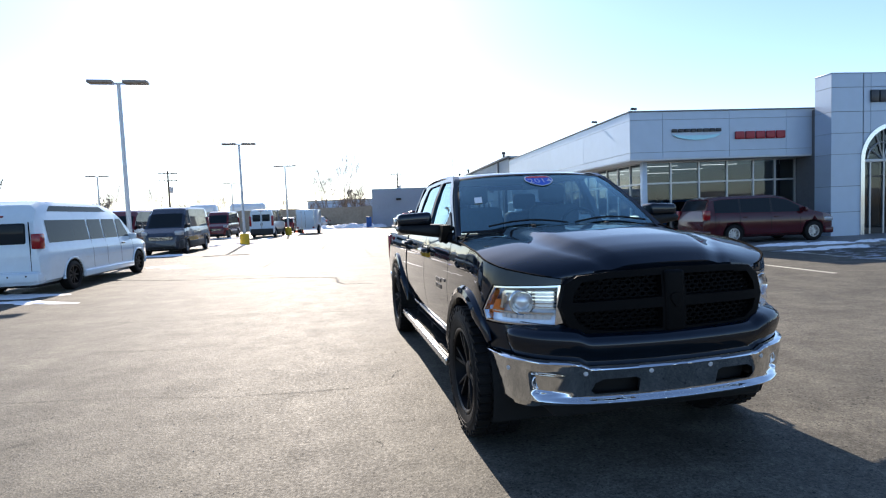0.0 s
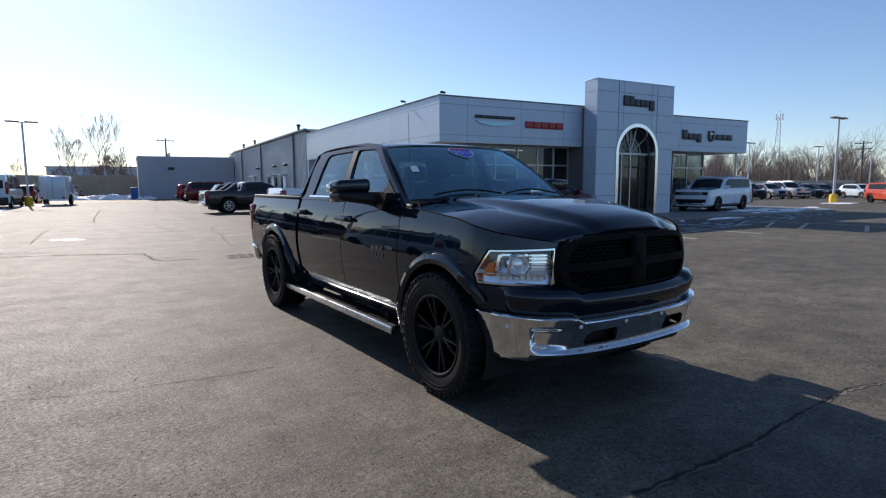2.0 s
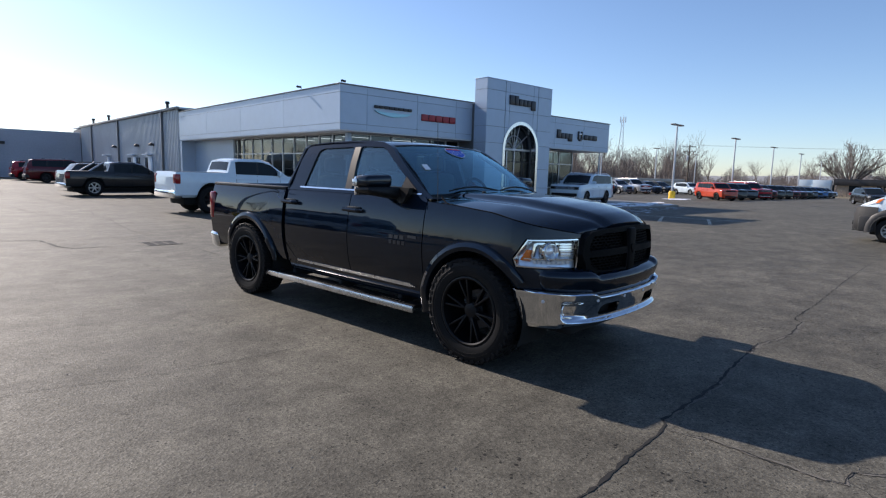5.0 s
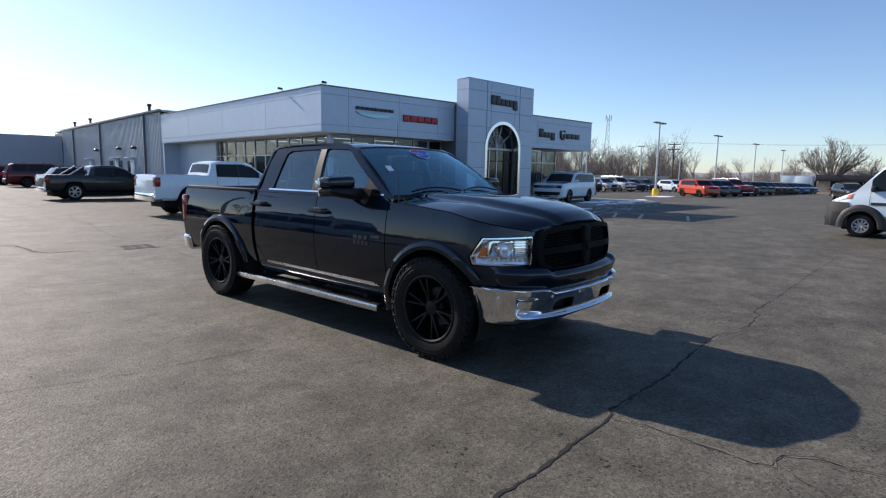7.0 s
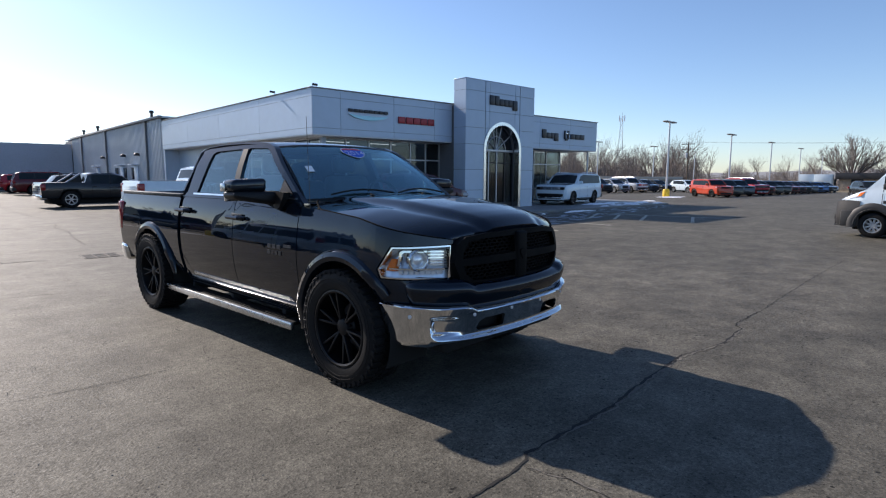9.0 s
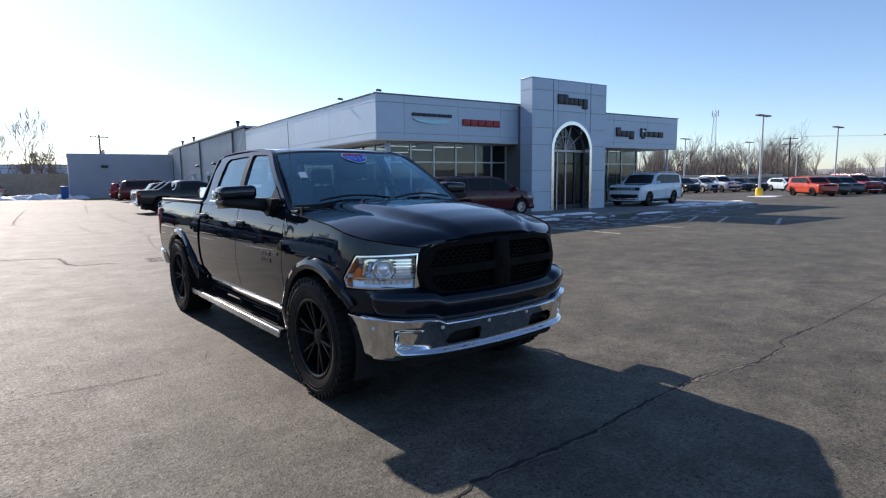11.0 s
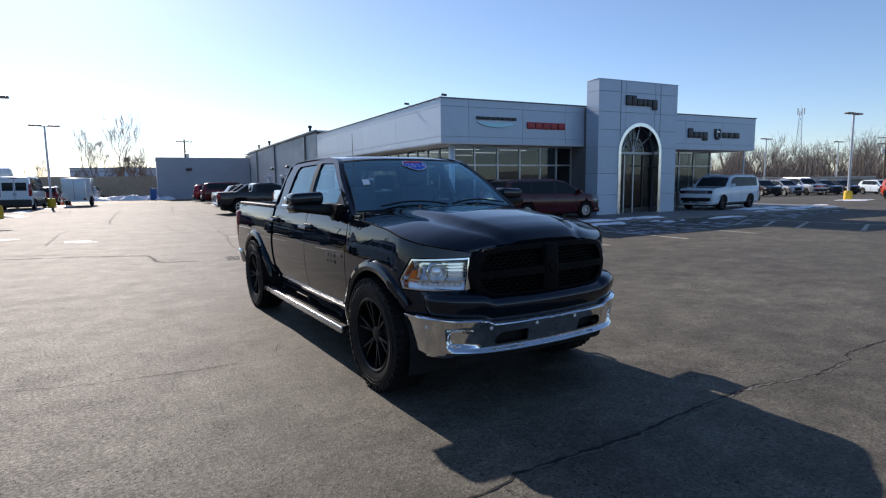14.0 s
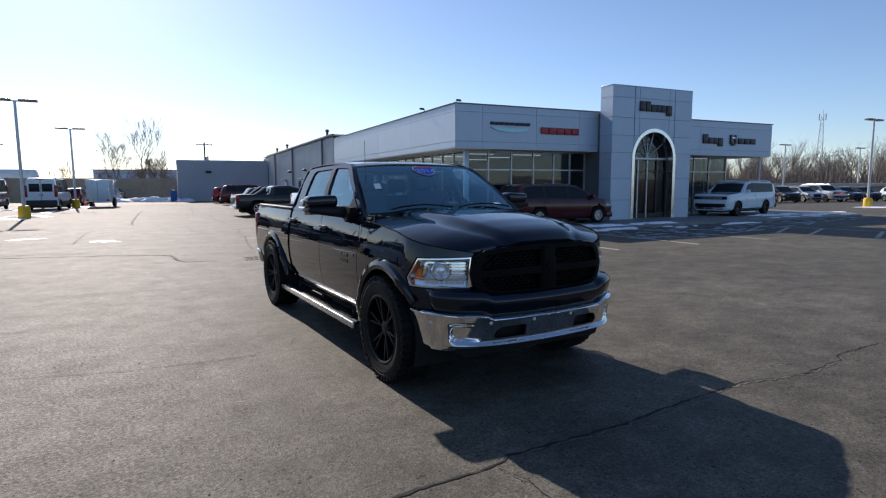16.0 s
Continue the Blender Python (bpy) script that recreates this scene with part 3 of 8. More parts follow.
    if bumper:
        bp = bm_box(x0 - 0.3, x0 + 0.05, -w * 0.93, w * 0.93, bumper[0], bumper[1], 0.05, seg=3)
        for v in bp.verts:
            v.co.x -= 0.25 * (abs(v.co.y) / w) ** 3
        part("front_bumper", bp, bumper[2], car)
        part("rear_bumper", bm_box(x0 - s.length - 0.06, x0 - s.length + 0.25, -w * 0.95, w * 0.95, bumper[0], bumper[1] + 0.05, 0.05, seg=3), bumper[2], car)
    return car


def set_paint(car, paint, old):
    for o in car.children:
        if o.type == "MESH" and o.data.materials and o.data.materials[0] is old:
            o.data = o.data.copy()
            o.data.materials[0] = paint
    return car


def put(car, x, y, heading, z=0.0):
    car.matrix_basis = pose(x, y, z, 0, 0, heading) @ Matrix.Scale(FAR, 4)
    return car


# shapes
S_SUV = Shape(4.65, [(0, 0.78), (0.06, 0.92), (0.25, 0.99), (1.05, 1.09), (1.85, 1.62), (2.3, 1.69), (3.7, 1.66), (4.1, 1.60), (4.5, 1.12), (4.62, 0.98), (4.65, 0.8)],
              [(0, 0.95), (1.05, 1.04), (4.65, 1.14)], [(0, 0.66), (0.12, 0.80), (0.5, 0.91), (1.2, 0.935), (3.8, 0.935), (4.4, 0.88), (4.65, 0.78)], 0.26)
S_BIG = Shape(5.45, [(0, 0.92), (0.03, 1.08), (0.14, 1.16), (0.4, 1.20), (1.5, 1.27), (2.08, 1.80), (2.5, 1.90), (4.9, 1.87), (5.2, 1.78), (5.38, 1.25), (5.45, 0.9)],
              [(0, 1.1), (1.45, 1.22), (5.45, 1.25)], [(0, 0.86), (0.08, 0.95), (0.4, 1.0), (4.9, 1.0), (5.3, 0.95), (5.45, 0.88)], 0.30, 0.16)
S_BOX = Shape(4.24, [(0, 0.82), (0.05, 0.98), (0.2, 1.04), (1.05, 1.11), (1.55, 1.60), (1.9, 1.68), (3.9, 1.66), (4.08, 1.58), (4.2, 1.1), (4.24, 0.85)],
              [(0, 1.0), (1.05, 1.08), (4.24, 1.12)], [(0, 0.74), (0.12, 0.86), (0.5, 0.91), (3.9, 0.91), (4.24, 0.82)], 0.27, 0.16)
S_MINIVAN = Shape(5.15, [(0, 0.70), (0.08, 0.86), (0.3, 0.95), (0.95, 1.08), (1.95, 1.62), (2.5, 1.71), (4.5, 1.70), (4.85, 1.62), (5.08, 1.15), (5.15, 0.85)],
                  [(0, 0.9), (0.95, 1.02), (5.15, 1.10)], [(0, 0.66), (0.15, 0.83), (0.6, 0.97), (4.6, 0.99), (5.0, 0.93), (5.15, 0.86)], 0.24, 0.22)
S_VAN = Shape(5.98, [(0, 0.82), (0.05, 1.0), (0.2, 1.12), (0.72, 1.36), (1.35, 2.12), (1.75, 2.40), (2.2, 2.47), (5.7, 2.47), (5.9, 2.42), (5.98, 2.3)],
              [(0, 1.05), (0.72, 1.32), (1.5, 1.36), (5.98, 1.36)], [(0, 0.72), (0.15, 0.86), (0.6, 1.0), (1.2, 1.02), (5.98, 1.02)], 0.30, 0.10)
S_CAMPER = Shape(6.2, [(0, 0.78), (0.06, 1.0), (0.2, 1.08), (0.95, 1.20), (1.55, 1.78), (1.75, 1.97), (2.15, 2.17), (2.8, 2.30), (5.6, 2.33), (5.95, 2.22), (6.12, 1.9), (6.2, 1.0)],
                 [(0, 1.0), (0.95, 1.15), (6.2, 1.22)], [(0, 0.80), (0.12, 0.92), (0.5, 1.0), (5.9, 1.01), (6.2, 0.97)], 0.30, 0.15)
S_PICKUP = Shape(5.82, [(0, 0.82), (0.05, 1.0), (0.2, 1.08), (1.5, 1.18), (2.2, 1.68), (2.6, 1.78), (3.55, 1.77), (3.78, 1.70), (3.92, 1.30), (4.0, 1.28), (5.75, 1.28), (5.82, 1.12)],
                 [(0, 1.0), (1.5, 1.15), (3.9, 1.20), (4.0, 1.24), (5.82, 1.24)], [(0, 0.80), (0.15, 0.92), (0.5, 0.985), (5.82, 0.985)], 0.44, 0.17)
W = lambda pair, r, w: (pair[0], pair[1], r, w)
suv_proto = build_vehicle("suv", S_SUV, "white mid-size suv parked in the lot", WHITE_PAINT, (0.88, 3.6), W(WHEEL_SUV, 0.37, 0.24), 0.43,
                          [(1.42, 2.35), (2.42, 3.2), (3.27, 3.85)], (1.12, 1.82), (4.12, 4.46), (0.74, 0.9, 0.18), (0.92, 1.12), (0.42, 0.55, 0.88), (0.3, 0.52, CLAD), "black")
big_proto = build_vehicle("suv", S_BIG, "white full-size suv on the concrete apron", WHITE_PAINT, (0.98, 4.1), W(WHEEL_DARK, 0.39, 0.25), 0.46,
                          [(1.82, 2.85), (2.93, 3.95), (4.05, 5.0)], (1.5, 2.12), (5.22, 5.36), (0.93, 1.06, 0.2), (0.95, 1.2), (0.62, 0.9, 1.08), (0.36, 0.6, CLAD), "alu", plate=True)
box_proto = build_vehicle("suv", S_BOX, "orange boxy small suv parked in the row", ORANGE_PAINT, (0.82, 3.39), W(WHEEL_BLACK, 0.36, 0.24), 0.42,
                          [(1.3, 2.1), (2.17, 2.95), (3.02, 3.7)], (1.1, 1.52), (4.09, 4.19), (0.86, 1.0, 0.12), (0.9, 1.1), (0.5, 0.84, 1.0), (0.28, 0.52, CLAD), "black")
minivan = build_vehicle("minivan", S_MINIVAN, "maroon minivan parked beside the showroom windows", MAROON_PAINT, (0.98, 4.06), W(WHEEL_VAN, 0.345, 0.22), 0.41,
                        [(1.5, 2.55), (2.63, 3.75), (3.83, 4.75)], (1.02, 1.92), (4.87, 5.06), (0.68, 0.84, 0.2), (0.88, 1.22), (0.5, 0.5, 0.66), (0.24, 0.46, MAROON_PAINT))
van_proto = build_vehicle("delivery_van", S_VAN, "slate blue high-roof van parked at the lot edge", NAVY_PAINT, (0.95, 4.98), W(WHEEL_VAN, 0.355, 0.22), 0.44,
                          [(1.12, 1.98), (2.1, 3.6), (3.7, 5.5)], (0.76, 1.34), None, (0.98, 1.22, 0.15), (1.0, 1.9), (0.6, 0.74, 0.95), (0.28, 0.74, CLAD), clad=True, mirror_u=1.2, plate=True)
van_tail = (0.95 + 4.98) / 2 - 5.98
for side in (-1, 1):
    part("rear_window", bm_box(van_tail - 0.008, van_tail + 0.05, *sorted((side * 0.06, side * 0.74)), 1.42, 2.02, 0.02), CAR_GLASS, van_proto)
    part("rear_door_handle", bm_box(van_tail - 0.02, van_tail + 0.02, *sorted((side * 0.05, side * 0.09)), 1.08, 1.26, 0.008), CLAD, van_proto)
part("rear_door_seam", bm_box(van_tail - 0.006, van_tail + 0.02, -0.012, 0.012, 0.5, 2.3), SEAM, van_proto)
part("brake_light", bm_box(van_tail - 0.01, van_tail + 0.04, -0.22, 0.22, 2.30, 2.35, 0.01), RED_LENS, van_proto)
camper = build_vehicle("conversion_van", S_CAMPER, "white raised-roof conversion van with black wheels", WHITE_PAINT, (0.88, 4.82), W(WHEEL_BLACK, 0.38, 0.24), 0.44,
                       [], (1.0, 1.58), None, (0.85, 1.02, 0.16), (1.15, 1.52), (0.55, 0.82, 1.02), (0.32, 0.58, WHITE_PAINT))
pickup_proto = build_vehicle("pickup_truck", S_PICKUP, "dark grey crew cab pickup truck facing the building", GREY_PAINT, (1.0, 4.57), W(WHEEL_TRUCK, 0.43, 0.28), 0.5,
                             [(1.85, 2.72), (2.8, 3.62)], (1.54, 2.16), (3.8, 3.9), (0.92, 1.08, 0.16), (0.88, 1.2), (0.6, 0.75, 1.04), (0.42, 0.62, CHROME), bed=(4.02, 0.85))

# the conversion van's flat side windows lie below its raised roof
cx0 = (0.88 + 4.82) / 2
for side in (-1, 1):
    for u0, u1 in ((1.35, 2.11), (2.18, 2.98), (3.05, 3.79), (3.86, 5.75)):
        lo = 1.28
        pane = bmesh.new()
        vs = [pane.verts.new((cx0 - u, side * (S_CAMPER.side(u, z) + 0.007), z)) for u, z in ((u0 + (0.0 if u0 > 1.5 else 0.05), lo), (u1, lo), (u1, 1.84), (u0 + (0.03 if u0 > 1.5 else 0.46), 1.84))]
        pane.faces.new(vs)
        part("side_window", pane, CAR_GLASS, camper)
    pane = bmesh.new()
    vs = [pane.verts.new((cx0 - u, side * (S_CAMPER.side(u, z) + 0.006), z)) for u, z in ((2.6, 2.06), (5.55, 2.06), (5.4, 2.2), (2.95, 2.2))]
    pane.faces.new(vs)
    part("roof_window", pane, CAR_GLASS, camper)
    rear = bm_box(cx0 - 6.208, cx0 - 6.12, 0.08 if side > 0 else -0.68, 0.68 if side > 0 else -0.08, 1.28, 1.78, 0.04, seg=3)
    part("rear_window", rear, CAR_GLASS, camper)
for side in (-1, 1):
    def hull(out):
        return lambda u, z: (cx0 - u, side * (S_CAMPER.side(u, z) + out), z)
    for u in (1.28, 2.12, 3.0, 3.8):
        part("door_seam", bm_panel([(u - 0.007, 0.5), (u + 0.007, 0.5), (u + 0.007, 1.8), (u - 0.007, 1.8)], (), hull(0.004), 0.0, 0.2), SEAM, camper)
    for z in (0.80, 1.02):
        part("body_crease", bm_panel([(1.35, z), (4.3, z), (4.3, z + 0.008), (1.35, z + 0.008)], (), hull(0.003), 0.0, 0.3), SILVER_WHEEL, camper)
    part("skirt", bm_box(cx0 - 4.36, cx0 - 1.34, *sorted((side * 0.93, side * 1.045)), 0.27, 0.47, 0.05, seg=3), WHITE_PAINT, camper, "flared white running board skirt")
    for au in (0.88, 4.82):
        pts = [(cx0 - au + 0.47 * math.cos(radians(k)), side * 0.995, 0.38 + 0.47 * math.sin(radians(k))) for k in range(-6, 187, 12)]
        part("arch_lip", bm_tube(pts, 0.035, 6), WHITE_PAINT, camper)
    part("door_handle", bm_box(cx0 - 2.08, cx0 - 1.9, *sorted((side * 1.0, side * 1.04)), 1.06, 1.1, 0.01), SATIN_BLACK, camper)
part("rear_door_seam", bm_box(cx0 - 6.207, cx0 - 6.19, -0.008, 0.008, 0.62, 1.9), SEAM, camper)
for y in (-0.78, 0.78):
    part("rear_door_seam", bm_box(cx0 - 6.205, cx0 - 6.17, y - 0.005, y + 0.005, 0.62, 1.80), SEAM, camper)
part("rear_step", bm_box(cx0 - 6.30, cx0 - 6.0, -0.98, 0.98, 0.36, 0.60, 0.05, seg=3), WHITE_PAINT, camper, "white rear bumper with sensors")
for y in (-0.7, -0.3, 0.3, 0.7):
    part("parking_sensor", moved(bm_lathe([(0.02, 0), (0.02, 0.01)], 10, "X"), Matrix.Translation((cx0 - 6.308, y, 0.52))), MATTE_BLACK, camper)
part("brake_light", bm_box(cx0 - 6.14, cx0 - 6.08, -0.2, 0.2, 1.93, 1.97, 0.01), RED_LENS, camper)
part("rear_plate", bm_box(cx0 - 6.225, cx0 - 6.19, 0.08, 0.42, 0.72, 0.88, 0.005), PLATE, camper, "red and white plate with plain bars")

put(camper, -7.85, 16.6, 91.5)
camper.scale.x = 1.0
put(minivan, 13.0, 18.0, 0.0, 0.08)
put(big_proto, 24.3, 18.78, 191.5, 0.08)
big_proto.scale.z *= 0.95
put(van_proto, -9.64, 29.95, -87)
bx0 = (0.98 + 4.1) / 2
part("grille_panel", bm_box(bx0 - 0.1, bx0 + 0.022, -0.86, 0.86, 0.90, 1.07, 0.02), MATTE_BLACK, big_proto, "black grille band between slim headlights")
for k in range(8):
    part("grille_divider", bm_box(bx0 - 0.05, bx0 + 0.032, -0.60 + 0.168 * k, -0.572 + 0.168 * k, 0.92, 1.05, 0.004, seg=1), CHROME, big_proto)
part("lower_grille", bm_box(bx0 - 0.1, bx0 + 0.075, -0.78, 0.78, 0.50, 0.68, 0.03), MATTE_BLACK, big_proto)
part("chin", bm_box(bx0 - 0.1, bx0 + 0.085, -0.72, 0.72, 0.40, 0.47, 0.02), ALU, big_proto, "bright bumper chin")
for side in (-1, 1):
    part("side_step", bm_box(bx0 - 3.5, bx0 - 1.5, *sorted((side * 0.93, side * 1.03)), 0.34, 0.40, 0.02), MATTE_BLACK, big_proto)


def another(proto, old, x, y, heading, paint, label, z=0.0, group=""):
    c = copy_thing(proto, pose(x, y, z, 0, 0, heading))
    c.scale = (FAR, FAR, FAR)
    set_paint(c, paint, old)
    return tagged(c, label, "vehicle", group)


another(van_proto, NAVY_PAINT, -12.9, 32.6, -88, DKRED_PAINT, "dark red high-roof van parked beside the slate blue van")
another(van_proto, NAVY_PAINT, -12.6, 49.6, -87, DKRED_PAINT, "dark red high-roof van facing the open lot")
another(van_proto, NAVY_PAINT, -8.6, 48.4, 89, WHITE_PAINT, "white high-roof van seen from behind beside a lamp post")
another(van_proto, NAVY_PAINT, -15.2, 40.5, -88, SILVER_PAINT, "silver high-roof van parked behind other vans")
another(suv_proto, WHITE_PAINT, -8.3, 57.0, 90, DKRED_PAINT, "dark red suv far off beside the parked vans")
another(suv_proto, WHITE_PAINT, -7.6, 70.0, 170, SILVER_PAINT, "silver suv far off in front of the long wall")
cargo_van = another(van_proto, NAVY_PAINT, 17.25, 2.05, 88, WHITE_PAINT, "white delivery van with grey plastic bumper and arches")
vx = (0.95 + 4.98) / 2
for o in [c for c in cargo_van.children if c.name.startswith(("headlight", "front_bumper", "grille"))]:
    bpy.data.objects.remove(o)
nose = bmesh.new()
loops = []
for z, out in ((0.30, -0.03), (0.36, 0.02), (0.62, 0.035), (0.90, 0.03), (1.03, 0.012), (1.06, -0.06)):
    plan = [(0.62, 1.0), (0.45, 0.965), (0.3, 0.925), (0.15, 0.86), (0.05, 0.76), (-0.02, 0.6), (-0.05, 0.3)]
    ring = [(vx - u + (out if u < 0.1 else 0), w + out) for u, w in plan]
    ring = ring + [(x, -y) for x, y in reversed(ring)]
    loops.append([nose.verts.new((x, y, z)) for x, y in ring])
for a, b in zip(loops, loops[1:]):
    for i in range(len(a) - 1):
        nose.faces.new((a[i], a[i + 1], b[i + 1], b[i]))
part("nose_cladding", nose, CLAD, cargo_van, "dark grey plastic bumper and lower nose", angle=50)
part("lower_grille", bm_box(vx - 0.1, vx + 0.10, -0.55, 0.55, 0.46, 0.60, 0.02), MATTE_BLACK, cargo_van)
for side in (-1, 1):
    for au in (0.95, 4.98):
        fl = bmesh.new()
        rows = []
        for k in range(25):
            a = radians(-8 + 196 * k / 24)
            rows.append([fl.verts.new((vx - au + r * math.cos(a), side * y, 0.355 + r * math.sin(a))) for r, y in ((0.42, 0.95), (0.43, 1.05), (0.50, 1.065), (0.60, 1.045), (0.64, 1.0))])
        for a, b in zip(rows, rows[1:]):
            for i in range(4):
                fl.faces.new((a[i], b[i], b[i + 1], a[i + 1]))
        part("arch_flare", fl, CLAD, cargo_van, angle=60)
    def flank(out):
        return lambda u, z: (vx - u, side * (S_VAN.side(u, z) + out), z)
    part("slanted_headlight", bm_panel([(0.16, 1.06), (0.30, 1.08), (0.62, 1.17), (0.72, 1.30), (0.60, 1.27), (0.34, 1.17)], (), flank(0.012), 0.03, 0.06, (0, -side, 0)), CAR_LAMP, cargo_van)
    part("turn_signal", bm_panel([(0.52, 1.16), (0.62, 1.17), (0.72, 1.30), (0.60, 1.27)], (), flank(0.016), 0.03, 0.06, (0, -side, 0)), AMBER, cargo_van)
    part("side_moulding", bm_panel([(1.15, 0.98), (1.75, 0.98), (1.75, 1.06), (1.15, 1.06)], (), flank(0.01), 0.03, 0.1, (0, -side, 0)), CLAD, cargo_van)
put(pickup_proto, 4.95, 31.9, 4)
white_pickup = another(pickup_proto, GREY_PAINT, 6.05, 20.4, 3, WHITE_PAINT, "white lifted pickup truck with black wheels")
for o in white_pickup.children:
    if o.name.startswith("wheel"):
        o.data = WHEEL_LIFT[0]
        o.location.z = 0.46
        for c in o.children:
            c.data = WHEEL_LIFT[1]
    elif not o.name.startswith("wheel"):
        o.location.z += 0.1
px0 = (1.0 + 4.57) / 2
for side in (-1, 1):
    sail = bm_panel([(-1.25, 1.24), (-1.95, 1.24), (-1.28, 1.70)], (), lambda x, z: (x, side * (0.84 - 0.12 * (z - 1.24)), z), 0.06, 0, (0, -side, 0))
    part("sport_bar", sail, MATTE_BLACK, pickup_proto, "sloping black bed bar behind the cab")
    # silver tube paints the sunlit upper edge of the black bar
    part("bar_top", bm_tube([(-1.96, side * 0.81, 1.26), (-1.26, side * 0.76, 1.73)], 0.05, 8), SILVER_PAINT, pickup_proto)
part("bed_cover", bm_box(px0 - 5.7, px0 - 4.05, -0.84, 0.84, 1.22, 1.275, 0.02), MATTE_BLACK, pickup_proto)
white_pickup.scale = (FAR, FAR, 1.07 * FAR)
another(suv_proto, WHITE_PAINT, 5.3, 37.2, 2, GREY_PAINT, "black suv parked facing the metal-clad building")
another(big_proto, WHITE_PAINT, 5.6, 51.6, 0, DKRED_PAINT, "dark red suv parked near the block wall")
another(box_proto, ORANGE_PAINT, 4.6, 57.3, 0, RED_PAINT, "red suv parked beside the block wall")
put(box_proto, 48.3, 21.3, 239, fall(48.3))
ROW = [(GREY_PAINT, 2), (NAVY_PAINT, 2), (RED_PAINT, 1), (DKRED_PAINT, 0), (GREY_PAINT, 2), (GREY_PAINT, 2), (DKRED_PAINT, 0), (MAROON_PAINT, 0), (GREY_PAINT, 0), (NAVY_PAINT, 2), (BLUE_PAINT, 0), (BLUE_PAINT, 2), (NAVY_PAINT, 0), (SILVER_PAINT, 0)]
PROTOS = [(suv_proto, WHITE_PAINT, "suv"), (big_proto, WHITE_PAINT, "large suv"), (box_proto, ORANGE_PAINT, "boxy suv")]
WORDS = {GREY_PAINT: "dark grey", SILVER_PAINT: "silver", RED_PAINT: "red", DKRED_PAINT: "dark red", MAROON_PAINT: "maroon", BLUE_PAINT: "blue", WHITE_PAINT: "white", NAVY_PAINT: "slate blue"}
for i, (paint, k) in enumerate(ROW):
    proto, old, kind = PROTOS[k]
    x = 52.0 + 3.6 * i
    another(proto, old, x + 0.3, 22.0 + 0.3 * i, 240 + random.uniform(-1.5, 1.5), paint, f"{WORDS[paint]} {kind} nose out in the long row", fall(x), "cars in the long row")
for i, (paint, k) in enumerate([(WHITE_PAINT, 0), (GREY_PAINT, 0), (SILVER_PAINT, 0), (SILVER_PAINT, 1), (NAVY_PAINT, 0), (GREY_PAINT, 0)]):
    proto, old, kind = PROTOS[k]
    x = 47.0 + 3.8 * i
    another(proto, old, x, 34.0 + 0.3 * i, 250 + random.uniform(-1.5, 1.5), paint, f"{WORDS[paint]} {kind} with sunlit roof in the short row", fall(x), "cars in the short row")
put(suv_proto, 68.0, 32.6, 246, fall(68.0))
another(suv_proto, WHITE_PAINT, 59.0, 12.4, 212, GREY_PAINT, "dark grey suv standing alone in the lot", fall(59.0))
another(suv_proto, WHITE_PAINT, 104.0, 21.5, 200, WHITE_PAINT, "white suv at the far end of the long row", fall(104))
another(suv_proto, WHITE_PAINT, 14.2, 24.6, 10, BRIGHT_BLUE, "bright blue suv shown inside the glazed showroom", 0.09)


# ---- ground ----
def sheet():
    bm = bmesh.new()
    xs = [-3000, -400, -60, -20, -6, 0, 6, 20, 32, 60, 120, 150, 400, 3000]
    grid = [[bm.verts.new((x, y, fall(x))) for y in xs] for x in xs]
    for a, b in zip(grid, grid[1:]):
        for i in range(len(xs) - 1):
            bm.faces.new((a[i], b[i], b[i + 1], a[i + 1]))
    return bm


tagged(part("ground", sheet(), ASPHALT), "worn grey-brown asphalt lot with dry grass beyond", "ground", kind="structure")


def crack(points, width, seed, material=CRACK, z=0.004):
    """A jagged open crack: a ribbon of uneven width along points on the asphalt."""
    rnd = random.Random(seed)
    pts = []
    for (x0, y0), (x1, y1) in zip(points, points[1:]):
        n = max(2, int(math.hypot(x1 - x0, y1 - y0) / 0.05))
        for i in range(n):
            s = i / n
            j = 0.018 if width > 0.012 else 0.01
            pts.append((x0 + (x1 - x0) * s + rnd.uniform(-j, j), y0 + (y1 - y0) * s + rnd.uniform(-j, j)))
    pts.append(points[-1])
    bm = bmesh.new()
    prev = None
    for i, (x, y) in enumerate(pts):
        a, b = pts[max(0, i - 1)], pts[min(len(pts) - 1, i + 1)]
        d = Vector((b[0] - a[0], b[1] - a[1])).normalized()
        w = width * rnd.uniform(0.25, 1.25) * min(1, 0.25 + i * 0.1, 0.25 + (len(pts) - 1 - i) * 0.1)
        pair = (bm.verts.new((x - d.y * w, y + d.x * w, z)), bm.verts.new((x + d.y * w, y - d.x * w, z)))
        if prev:
            bm.faces.new((prev[0], prev[1], pair[1], pair[0]))
        prev = pair
    ob = part("crack", bm, material)
    return tagged(ob, "dark open crack in the asphalt", "crack", kind="structure")


# ---- dealership building ----
def panels(parent, spans_u, spans_z, fn, thick=0.03, gap=0.006, push=(0, 1, 0)):
    """Metal facing panels in a grid, each a part of its own; the joints stay open."""
    for u0, u1 in zip(spans_u, spans_u[1:]):
        for z0, z1 in zip(spans_z, spans_z[1:]):
            part("panel", bm_panel([(u0 + gap, z0 + gap), (u1 - gap, z0 + gap), (u1 - gap, z1 - gap), (u0 + gap, z1 - gap)], (), fn, thick, 0, push), ACM, parent)


